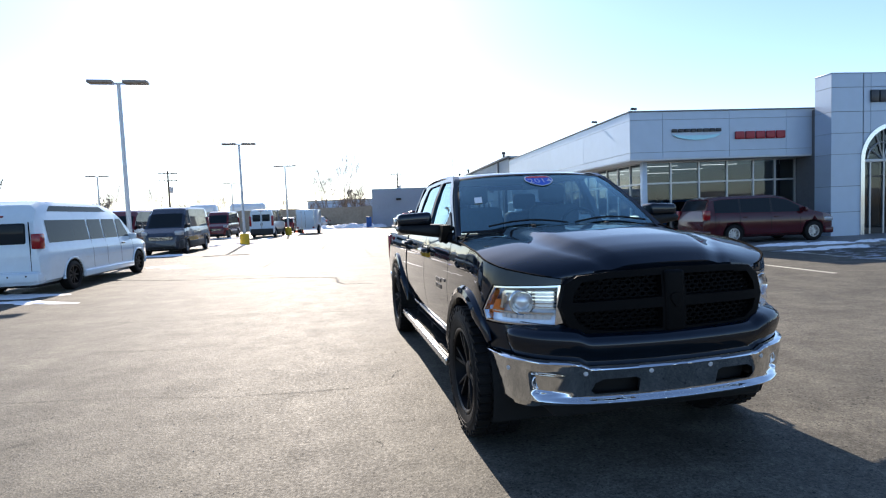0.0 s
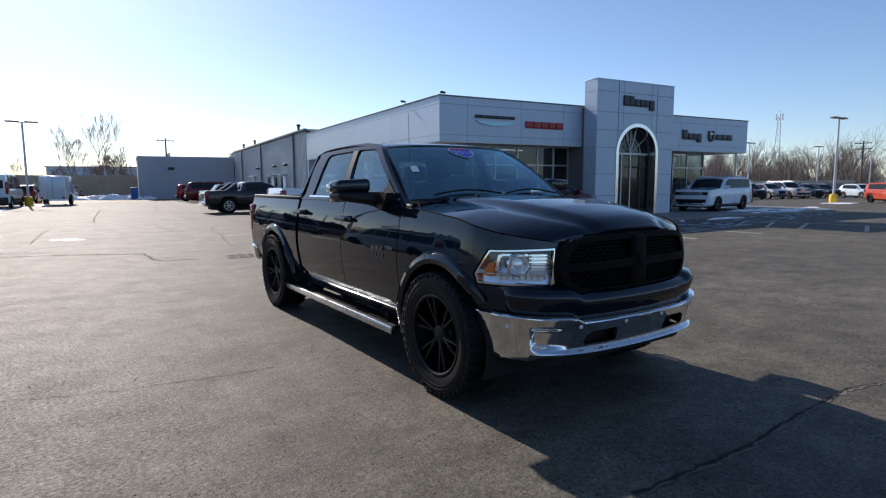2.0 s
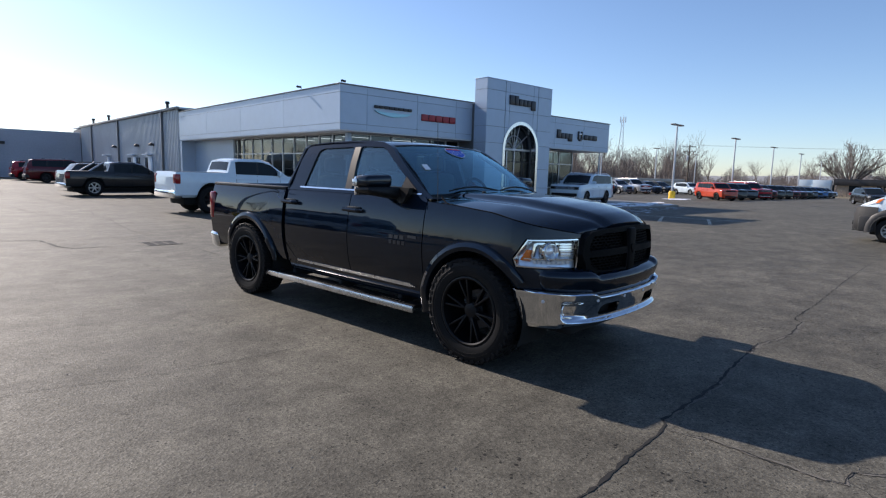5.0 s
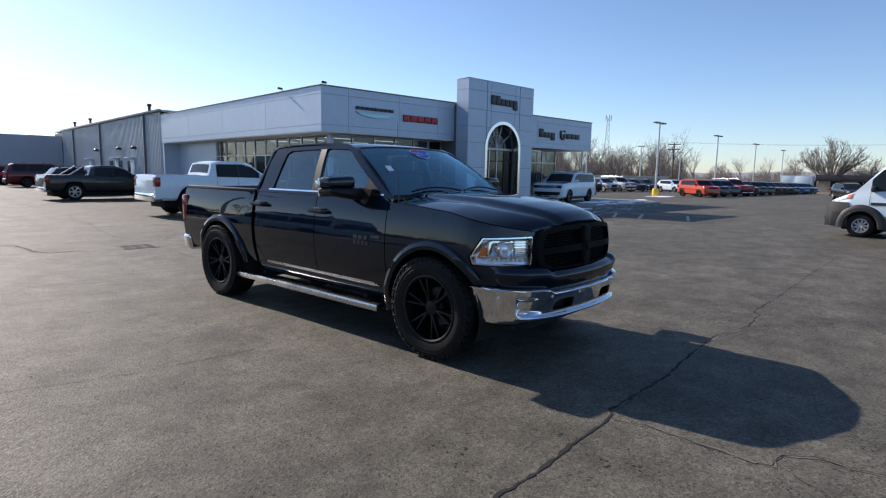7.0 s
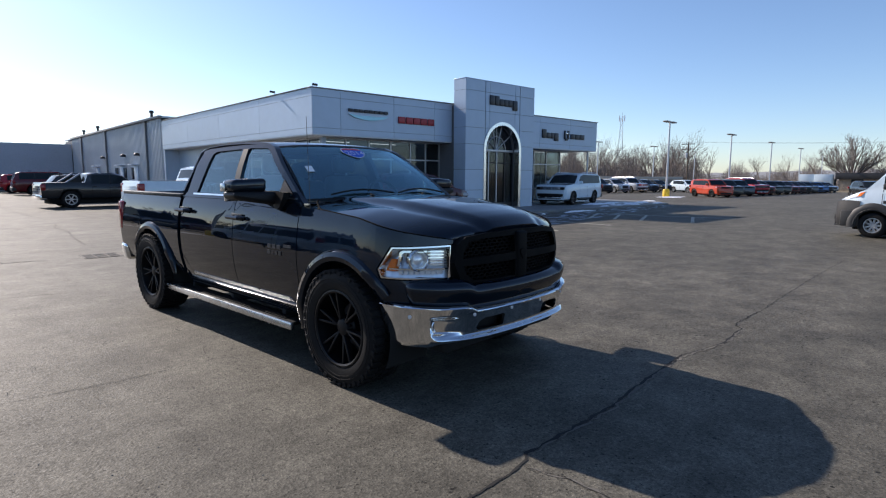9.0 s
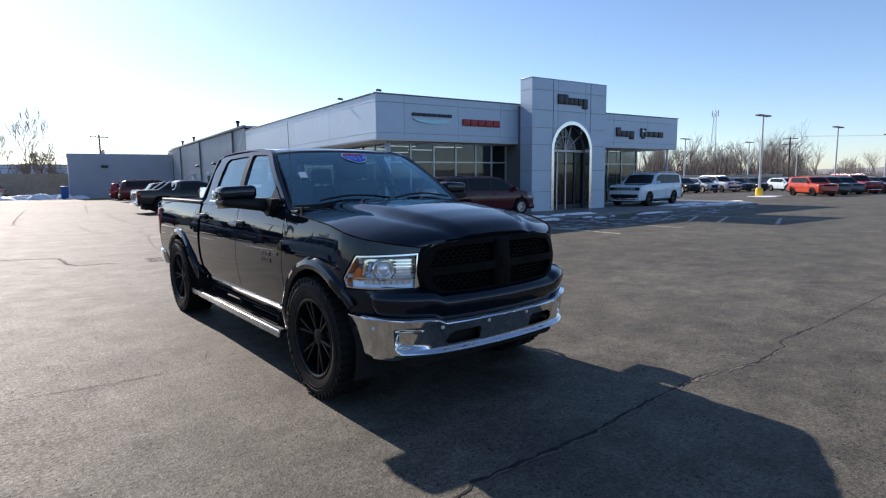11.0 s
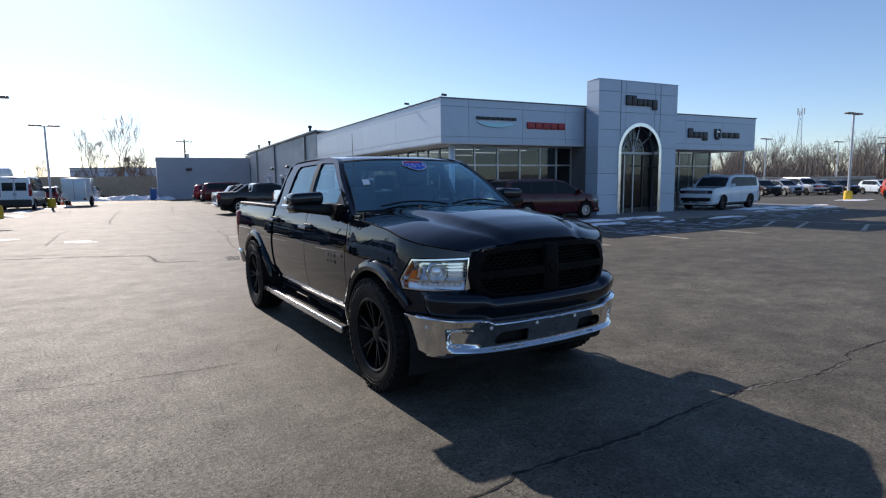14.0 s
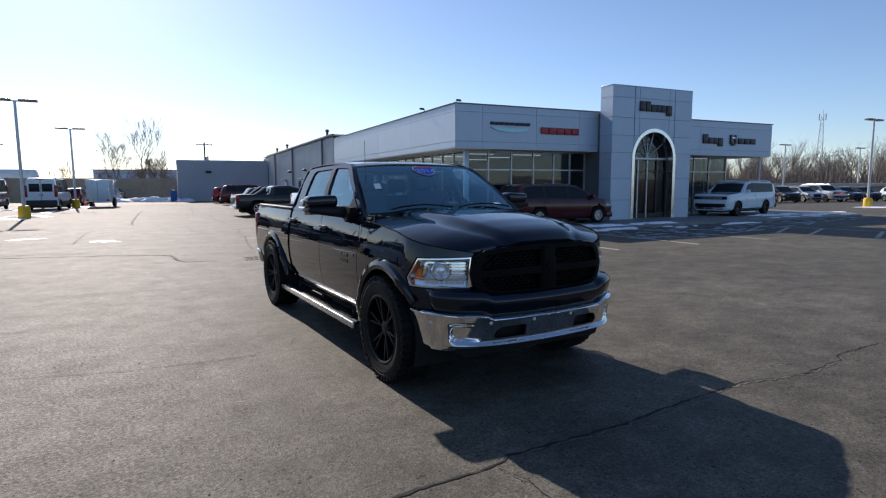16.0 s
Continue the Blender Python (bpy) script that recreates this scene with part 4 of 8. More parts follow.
FZ = [3.02, 3.26, 4.38, 4.66]
fascia = tagged(part("wall_fascia_showroom", bm_box(9.215, 16.3, 19.285, 37.2, 3.03, 4.66), PANEL_GAP), "pale grey metal fascia band over the showroom", "facade", kind="structure")
panels(fascia, [9.18, 10.38, 12.88, 15.07, 16.2], FZ, lambda u, z: (u, 19.25, z))
panels(fascia, [19.25, 23.7, 28.2, 32.7, 37.2], FZ, lambda u, z: (9.18, u, z), push=(1, 0, 0))
part("coping", bm_box(9.13, 16.3, 19.2, 19.5, 4.66, 4.70, 0.01), COPING, fascia)
part("coping", bm_box(9.13, 9.43, 19.5, 37.2, 4.66, 4.70, 0.01), COPING, fascia)
tagged(part("ceiling_soffit_showroom", bm_box(9.2, 16.3, 19.27, 37.2, 2.98, 3.026), SOFFIT), "pale flat soffit under the overhang", "soffit", kind="structure")

tower = tagged(part("wall_tower", bm_panel([(16.08, 0), (16.08, 5.68), (20.6, 5.68), (20.6, 0), (19.56, 0), (19.56, 2.70)] + arc(18.42, 2.70, 1.14, 0, 180, 24)[1:] + [(17.28, 0)],
               (), lambda u, z: (u, 18.37, z), 0.5, 0, (0, 1, 0)), PANEL_GAP), "pale grey panelled entrance tower with an arched opening", "facade", kind="structure")
part("side_wall", bm_box(16.08, 16.5, 18.87, 19.08, 0, 5.68), PANEL_GAP, tower)
part("side_wall", bm_box(20.2, 20.6, 18.87, 19.08, 0, 5.68), PANEL_GAP, tower)
part("roof", bm_box(16.5, 20.2, 18.87, 19.06, 5.5, 5.66), PANEL_GAP, tower)
part("coping", bm_box(16.03, 20.65, 18.32, 19.1, 5.68, 5.71, 0.008), ACM, tower)
for x0, x1 in ((16.08, 16.3), (20.4, 20.6)):
    part("inner_wall", bm_box(x0, x1, 19.08, 20.9, 0, 4.6), PANEL_GAP, tower)
TZ = [0.06, 0.91, 1.81, 2.92, 3.64, 4.38, 5.21, 5.68]
XS = [16.04, 17.54, 19.25, 20.64]
for (u0, u1) in zip(XS, XS[1:]):
    for z0, z1 in zip(TZ, TZ[1:]):
        g, r, cz = 0.008, 1.15, 2.70
        # each panel is trimmed to the arch
        pts = [(u0 + g, z0 + g), (u1 - g, z0 + g), (u1 - g, z1 - g), (u0 + g, z1 - g)]

        def free(u, z):
            return (u - 18.42) ** 2 + max(0, z - cz) ** 2 >= r * r if z > cz else abs(u - 18.42) >= r

        n = 40
        bm = bmesh.new()
        cols = [u0 + g + (u1 - u0 - 2 * g) * i / n for i in range(n + 1)]
        made = False
        for a, b in zip(cols, cols[1:]):
            lows = []
            for u in (a, b):
                d = abs(u - 18.42)
                lows.append(z0 + g if d >= r else max(z0 + g, cz + math.sqrt(r * r - d * d)))
            if min(lows) >= z1 - g or (abs(a - 18.42) < r) != (abs(b - 18.42) < r):
                continue
            lows = [min(q, z1 - g - 0.001) for q in lows]
            bm.faces.new([bm.verts.new(p) for p in ((a, 18.33, lows[0]), (b, 18.33, lows[1]), (b, 18.33, z1 - g), (a, 18.33, z1 - g))])
            made = True
        if made:
            bmesh.ops.remove_doubles(bm, verts=bm.verts, dist=0.0003)
            res = bmesh.ops.extrude_face_region(bm, geom=bm.faces[:])
            for v in res["geom"]:
                if isinstance(v, bmesh.types.BMVert):
                    v.co.y += 0.035
            part("panel", bm, ACM, tower)
        else:
            bm.free()
panels(tower, [18.33, 19.08], TZ, lambda u, z: (16.04, u, z), push=(1, 0, 0))
panels(tower, [18.33, 19.08], TZ, lambda u, z: (20.64, u, z), push=(-1, 0, 0))

WZ = [3.02, 3.26, 4.36, 4.66]
wing = tagged(part("wall_fascia_wing", bm_box(20.62, 28.2, 19.79, 30, 3.03, 4.66), PANEL_GAP), "pale grey metal fascia band over the side wing", "facade", kind="structure")
panels(wing, [20.66, 22.9, 25.6, 28.24], WZ, lambda u, z: (u, 19.75, z))
panels(wing, [19.75, 22.8, 26, 30], WZ, lambda u, z: (28.24, u, z), push=(-1, 0, 0))
part("coping", bm_box(20.62, 28.28, 19.7, 20.0, 4.66, 4.70, 0.01), COPING, wing)
tagged(part("ceiling_soffit_wing", bm_box(20.62, 28.22, 19.77, 30, 2.98, 3.026), SOFFIT), "pale flat soffit under the wing's overhang", "soffit", kind="structure")
for x, y in ((27.9, 20.1), (27.9, 25.5)):
    tagged(part("canopy_post", bm_tube([(x, y, 0), (x, y, 3.0)], 0.05, 10), POLE), "slim pale steel post under the overhang", "post")


def glazing(name, label, posts, rails, fn, depth, holes=()):
    """A shopfront: mullions, rails and one pane in each opening. posts along u, rails along z."""
    g = tagged(new(name), label, "window", kind="structure")
    h = 0.03
    for u in posts:
        part("mullion", bm_panel([(u - h, rails[0]), (u + h, rails[0]), (u + h, rails[-1]), (u - h, rails[-1])], (), fn, 0.09, 0, depth), MULLION, g)
    for z in rails:
        for a, b in zip(posts, posts[1:]):
            part("rail", bm_panel([(a + h, z - h), (b - h, z - h), (b - h, z + h), (a + h, z + h)], (), fn, 0.07, 0, depth), MULLION, g)
    d = Vector(depth) * 0.04
    for a, b in zip(posts, posts[1:]):
        for z0, z1 in zip(rails, rails[1:]):
            tilt = random.uniform(-0.004, 0.004), random.uniform(-0.004, 0.004)
            bm = bmesh.new()
            vs = []
            for u, z in ((a + h, z0 + h), (b - h, z0 + h), (b - h, z1 - h), (a + h, z1 - h)):
                q = Vector(fn(u, z)) + d + Vector(depth) * (tilt[0] * (u - a) + tilt[1] * (z - z0))
                vs.append(bm.verts.new(q))
            bm.faces.new(vs)
            part("pane", bm, SHOP_GLASS, g)
    return g


glazing("window_showroom_front", "tall aluminium shopfront glazing reflecting the sky", [10.05, 11.08, 12.18, 13.28, 14.33, 15.2, 16.02], [0.1, 0.85, 2.2, 2.96], lambda u, z: (u, 20.0, z), (0, 1, 0))
glazing("window_showroom_side", "row of aluminium shopfront windows under the overhang", [20.12, 21.2, 22.3, 23.4, 24.5, 25.6, 26.7, 27.8, 28.9, 30.0, 31.1], [0.1, 0.85, 2.2, 2.96], lambda u, z: (10.05, u, z), (1, 0, 0))
glazing("window_wing_front", "aluminium shopfront glazing beside the entrance tower", [20.7, 21.7, 22.8, 23.9, 25.0, 26.3], [0.1, 0.85, 2.2, 2.96], lambda u, z: (u, 20.9, z), (0, 1, 0))
glazing("window_wing_side", "aluminium glazing on the end of the wing", [21.0, 22.3, 23.6, 25.0], [0.1, 0.85, 2.2, 2.96], lambda u, z: (26.33, u, z), (-1, 0, 0))
tagged(part("column_corner", bm_box(9.94, 10.12, 19.9, 20.1, 0.08, 2.98, 0.01), ACM), "pale grey corner column of the showroom", "column", kind="structure")

# entrance arch: trim, transom, fanlight bars, doors
entry = tagged(new("door_entrance"), "arched entrance with silver trim, fanlight and glass doors", "door", kind="structure")
ring = [(17.30 - 0.15, 0.08), (17.30 - 0.15, 2.70)] + arc(18.42, 2.70, 1.27, 180, 0, 32)[1:] + [(19.69, 0.08), (19.54, 0.08), (19.54, 2.70)] + arc(18.42, 2.70, 1.12, 0, 180, 32)[1:] + [(17.30, 0.08)]
part("arch_trim", bm_panel(ring, (), lambda u, z: (u, 18.29, z), 0.30, 0, (0, 1, 0)), SILVER_TRIM, entry, "polished silver arch trim")
ey = 18.72
part("transom", bm_box(17.29, 19.55, ey - 0.05, ey + 0.05, 2.64, 2.74, 0.006), MULLION, entry)
for a in (36, 72, 108, 144):
    d = Vector((math.cos(radians(a)), 0, math.sin(radians(a))))
    part("fan_bar", bm_tube([Vector((18.42, ey, 2.72)), Vector((18.42, ey, 2.72)) + d * 1.12], 0.026, 6), MULLION, entry)
part("fan_bar", bm_tube([(18.42, ey, 2.72), (18.42, ey, 3.82)], 0.02, 6), MULLION, entry)
part("fan_ring", bm_tube([(u, ey, z) for u, z in arc(18.42, 2.72, 0.62, 0, 180, 20)], 0.026, 6), MULLION, entry)
bm = bmesh.new()
bm.faces.new([bm.verts.new((u, ey + 0.03, z)) for u, z in arc(18.42, 2.72, 1.13, 0, 180, 24)])
part("fan_pane", bm, SHOP_GLASS, entry)
for x in (17.32, 17.88, 18.42, 18.98, 19.52):
    part("mullion", bm_box(x - 0.03, x + 0.03, ey - 0.04, ey + 0.04, 0.08, 2.64), DARK_METAL if x > 18.5 else MULLION, entry)
for x0, x1 in ((17.35, 17.85), (17.91, 18.39), (18.45, 18.95), (19.01, 19.49)):
    for z0, z1 in ((0.1, 2.1), (2.16, 2.62)):
        bm = bmesh.new()
        bm.faces.new([bm.verts.new((x, ey, z)) for x, z in ((x0, z0), (x1, z0), (x1, z1), (x0, z1))])
        part("pane", bm, SHOP_GLASS, entry)
    part("rail", bm_box(x0, x1, ey - 0.03, ey + 0.03, 2.1, 2.16), DARK_METAL, entry)
    part("rail", bm_box(x0, x1, ey - 0.03, ey + 0.03, 0.08, 0.3), DARK_METAL, entry)

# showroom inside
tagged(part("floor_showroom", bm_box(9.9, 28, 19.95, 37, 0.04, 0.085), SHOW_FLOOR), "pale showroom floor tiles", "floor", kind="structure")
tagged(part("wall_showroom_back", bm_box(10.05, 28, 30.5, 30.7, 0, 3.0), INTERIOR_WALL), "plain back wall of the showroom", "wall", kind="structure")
tagged(part("roof_building", bm_box(9.3, 28.1, 20.0, 37.2, 4.4, 4.5), CONCRETE), "flat roof behind the fascia", "roof", kind="structure")
tagged(part("ceiling_showroom", bm_box(10.1, 28, 20.1, 30.5, 2.985, 3.03), SOFFIT), "white showroom ceiling", "ceiling", kind="structure")
# added wall, not a known partition: stops bright daylight showing through the side glazing
tagged(part("wall_showroom_partition", bm_box(15.95, 16.08, 20.95, 30.5, 0.085, 2.98), INTERIOR_WALL), "added plain wall that blocks the view through the showroom", "wall", kind="structure")
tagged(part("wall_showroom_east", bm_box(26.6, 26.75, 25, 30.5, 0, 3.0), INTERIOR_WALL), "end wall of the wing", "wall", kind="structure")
for x in (11.5, 14.0, 22.5, 25.0):
    for y in (21.6, 24.0, 26.5):
        lamp = tagged(part("ceiling_light", bm_box(x - 0.75, x + 0.75, y - 0.06, y + 0.06, 2.93, 2.975, 0.01), MULLION), "long lit strip light on the showroom ceiling", "light", "showroom strip lights")
        part("diffuser", bm_box(x - 0.72, x + 0.72, y - 0.045, y + 0.045, 2.915, 2.931), STRIP_LIGHT, lamp)
# added wall: hides the bright sky behind the doors and the wing glazing
tagged(part("wall_lobby", bm_box(16.3, 26.3, 23.4, 23.5, 0.085, 2.98), INTERIOR_WALL), "added plain wall that blocks sky behind the entrance and the wing", "wall", kind="structure")
# wall below the overhang beyond the windows, metal-clad workshop
tagged(part("wall_side_return", bm_box(10.0, 10.25, 31.15, 37.2, 0, 3.0), ACM), "smooth pale wall under the overhang", "wall", kind="structure")
tagged(part("wall_side_nib", bm_box(9.2, 10.0, 36.9, 37.25, 0, 3.0), ACM), "short return wall under the overhang", "wall", kind="structure")


def corrugated(x, y0, y1, z0, z1):
    bm = bmesh.new()
    prof = []
    y = y0
    while y < y1:
        for dy, dx in ((0, 0), (0.14, 0), (0.17, -0.035), (0.27, -0.035)):
            if y + dy <= y1:
                prof.append((x + dx, y + dy))
        y += 0.30
    prof.append((x, y1))
    low = [bm.verts.new((a, b, z0)) for a, b in prof]
    top = [bm.verts.new((a, b, z1)) for a, b in prof]
    for i in range(len(prof) - 1):
        bm.faces.new((low[i], low[i + 1], top[i + 1], top[i]))
    return bm


shop = tagged(part("wall_workshop", bm_box(9.22, 28, 37.25, 70, 0, 4.75), PANEL_GAP), "ribbed grey metal-clad workshop wall", "wall", kind="structure")
part("cladding", corrugated(9.19, 37.27, 66, 1.05, 4.85), CORR, shop)
part("plinth", bm_box(9.12, 9.215, 37.27, 66, 0, 1.05), BLOCK, shop)
part("gutter", bm_box(9.0, 9.2, 37.1, 66, 4.85, 5.0, 0.02), COPING, shop)
part("roof", bm_box(9.2, 28, 37.1, 70, 4.86, 4.97), CORR, shop)
for y in (40.3, 51.5, 61):
    part("downspout", bm_box(9.03, 9.13, y - 0.06, y + 0.06, 0.1, 4.86, 0.01), COPING, shop)
    part("corner_flashing", bm_box(9.12, 9.17, y + 0.08, y + 0.22, 1.05, 4.86, 0.005), POLE, shop)
for y in (43.2, 47.0, 55.0):
    part("door", bm_box(9.1, 9.16, y - 0.5, y + 0.5, 0.02, 2.1, 0.01), ACM, shop, "plain grey steel door")
for y in (44.0, 46.2, 48.6):
    part("window", bm_box(9.09, 9.16, y - 0.35, y + 0.35, 1.2, 2.0, 0.01), CAR_GLASS, shop)
for y in (42.4, 46.0, 52.5):
    hood = bm_lathe([(0.20, 0.0), (0.19, 0.08), (0.14, 0.15), (0.06, 0.19), (0.001, 0.20)], 18, "Z")
    part("wall_lamp", moved(hood, Matrix.Translation((9.02, y, 2.76))), DARK_METAL, shop, "dark domed wall lamp")
for y in (43.2, 47.0, 55.0):
    part("door_hood", bm_box(8.75, 9.14, y - 0.62, y + 0.62, 2.14, 2.22, 0.01), ACM, shop)
for y in (41.0, 57.0, 63.0):
    part("roof_vent", bm_lathe([(0.09, 0), (0.09, 0.5), (0.16, 0.52), (0.12, 0.66)], 12, "Z"), DARK_METAL, shop, m=Matrix.Translation((9.7, y, 4.97)))
block = tagged(part("wall_block", bm_box(-0.15, 9.1, 66, 76, 0, 4.3), BLOCK), "grey painted block wall closing the lot", "wall", kind="structure")
part("coping", bm_box(-0.2, 9.1, 65.95, 76, 4.3, 4.38), ACM, block)
part("lower_wall", bm_box(-0.17, 9.1, 65.97, 66.0, 0, 2.4), BLOCK, block)
part("wall_lamp", bm_box(2.6, 3.2, 65.8, 65.95, 3.0, 3.25, 0.03), DARK_METAL, block)

# roof cameras at the corner
for x, y, r in ((9.25, 19.3, 20), (9.2, 22.2, 200)):
    c = thing("security_camera", "small dark camera on the roof corner", "camera", m=pose(x, y, 4.72, 0, 0, r))
    part("bracket", bm_tube([(0, 0, 0), (0, 0, 0.05), (0.08, 0, 0.06)], 0.014, 6), DARK_METAL, c)
    part("housing", bm_box(0.02, 0.26, -0.04, 0.04, 0.03, 0.11, 0.02), DARK_METAL, c)


# signs: plain shapes in the sign's colours
def sign(name, label, x, y, z, blocks, material, m=None):
    s = thing(name, label, "sign", m=pose(x, y, z))
    for u0, u1, v0, v1, k in blocks:
        part("sign_shape", bm_box(u0, u1, -0.07, 0.0, v0, v1, 0.02), k or material, s)
    return s


w8 = [(0.235 * i, 0.235 * i + 0.2, 0.0, 0.115, None) for i in range(8)]
brand_a = sign("wall_sign", "dark block sign with a blue-silver wing below", 10.70, 19.245, 3.93, w8, SIGN_DARK)
bm = bm_panel([(0.0, -0.08), (0.6, -0.13), (0.93, -0.11), (1.26, -0.13), (1.86, -0.08), (1.62, -0.2), (1.2, -0.27), (0.93, -0.29), (0.66, -0.27), (0.24, -0.2)], (), lambda u, z: (u, -0.06, z), 0.05, 0, (0, 1, 0))
part("sign_wing", bm, SIGN_BLUE, brand_a)
sign("wall_sign", "red block sign on the grey fascia", 13.08, 19.245, 3.64, [(0.392 * i, 0.392 * i + 0.345, 0.0, 0.27, None) for i in range(5)], SIGN_RED)
sign("wall_sign", "dark block sign on the tower above the arch", 17.5, 18.325, 4.64, [(0.0, 0.3, 0.04, 0.46, None), (0.34, 0.6, 0.04, 0.46, None), (0.64, 0.92, 0.04, 0.34, None), (0.96, 1.2, 0.04, 0.34, None), (1.24, 1.48, 0.04, 0.34, None), (1.54, 1.84, -0.1, 0.34, None)], SIGN_DARK)
sign("wall_sign", "dark rounded block sign on the wing", 23.06, 19.745, 3.5, [(0.0, 0.34, 0.06, 0.52, None), (0.38, 0.7, 0.06, 0.36, None), (0.74, 1.02, 0.06, 0.36, None), (1.06, 1.4, -0.06, 0.36, None)], SIGN_DARK)
sign("wall_sign", "dark shield and block sign on the wing", 25.0, 19.745, 3.5, [(0.0, 0.13, 0.08, 0.54, None), (0.3, 0.44, 0.08, 0.54, None), (0.1, 0.34, 0.0, 0.14, None), (0.1, 0.34, 0.34, 0.44, SILVER_TRIM), (0.6, 1.0, 0.1, 0.38, None), (1.06, 1.42, 0.1, 0.38, None), (1.48, 1.9, 0.1, 0.38, None)], SIGN_DARK)

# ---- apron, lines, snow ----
apron = tagged(part("pavement_apron", bm_panel([(9.3, 15.6), (11, 15.35), (29, 15.5), (30.8, 17.0), (30.8, 33), (28, 33), (28, 19.95), (10.0, 19.95), (10.0, 37), (9.0, 37), (9.0, 16.2)], (), lambda u, v: (u, v, 0.08), 0.2, 0, (0, 0, -1)), DARK_CONCRETE), "darker grey concrete apron with a low kerb", "pavement", kind="structure")


# ---- the black crew cab pickup (x forward from the front axle, y to its left) ----
truck = thing("pickup_truck", "glossy black crew cab pickup with chrome bumper on the asphalt", "pickup truck", m=pose(1.836, 4.03, 0, 0, 0, -84.8))
REAR_AXLE, FA = -3.57, -0.065
PLAN = [(-4.6, 0.955), (-2.0, 0.955), (-0.6, 0.958), (0.0, 0.957), (0.25, 0.952), (0.36, 0.930), (0.475, 0.880), (0.565, 0.800), (0.64, 0.705), (0.69, 0.610), (0.735, 0.470), (0.765, 0.250), (0.78, 0.0), (0.765, -0.25)]


def smooth_curve(pts, n=14):
    """A Catmull-Rom curve through points, as a dense list of points."""
    out = []
    for i in range(1, len(pts) - 2):
        p = [Vector(q) for q in pts[i - 1:i + 3]]
        for k in range(n):
            t = k / n
            out.append(0.5 * ((2 * p[1]) + (p[2] - p[0]) * t + (2 * p[0] - 5 * p[1] + 4 * p[2] - p[3]) * t * t + (3 * p[1] - p[0] - 3 * p[2] + p[3]) * t ** 3))
    out.append(Vector(pts[-2]))
    return out


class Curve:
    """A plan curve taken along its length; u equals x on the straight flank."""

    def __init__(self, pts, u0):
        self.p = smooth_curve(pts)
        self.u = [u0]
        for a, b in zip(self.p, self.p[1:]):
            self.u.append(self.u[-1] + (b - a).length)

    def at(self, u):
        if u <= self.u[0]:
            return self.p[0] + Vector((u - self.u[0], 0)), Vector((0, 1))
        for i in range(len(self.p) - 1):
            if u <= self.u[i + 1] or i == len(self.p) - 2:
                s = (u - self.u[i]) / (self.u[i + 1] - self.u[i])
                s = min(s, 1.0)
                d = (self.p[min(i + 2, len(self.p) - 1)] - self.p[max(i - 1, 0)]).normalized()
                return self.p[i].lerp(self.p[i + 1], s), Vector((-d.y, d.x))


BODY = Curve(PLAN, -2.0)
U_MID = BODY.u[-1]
FLANK = [(0.40, -0.09), (0.48, -0.065), (0.55, -0.042), (0.62, -0.022), (0.70, -0.007), (0.80, 0.004), (0.90, 0.008), (0.98, 0.004), (1.05, -0.003), (1.15, -0.016), (1.24, -0.036), (1.30, -0.058), (1.36, -0.10)]


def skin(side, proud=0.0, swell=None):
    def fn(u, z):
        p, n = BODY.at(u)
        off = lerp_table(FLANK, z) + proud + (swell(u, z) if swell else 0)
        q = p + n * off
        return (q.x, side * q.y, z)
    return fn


def inward(side):
    return (0, -side, 0)


def top_edge(u):
    return lerp_table([(-2.8, 1.30), (-0.62, 1.278), (-0.3, 1.262), (0.1, 1.228), (0.45, 1.160), (0.75, 1.112), (0.86, 1.100), (1.45, 1.12)], u)


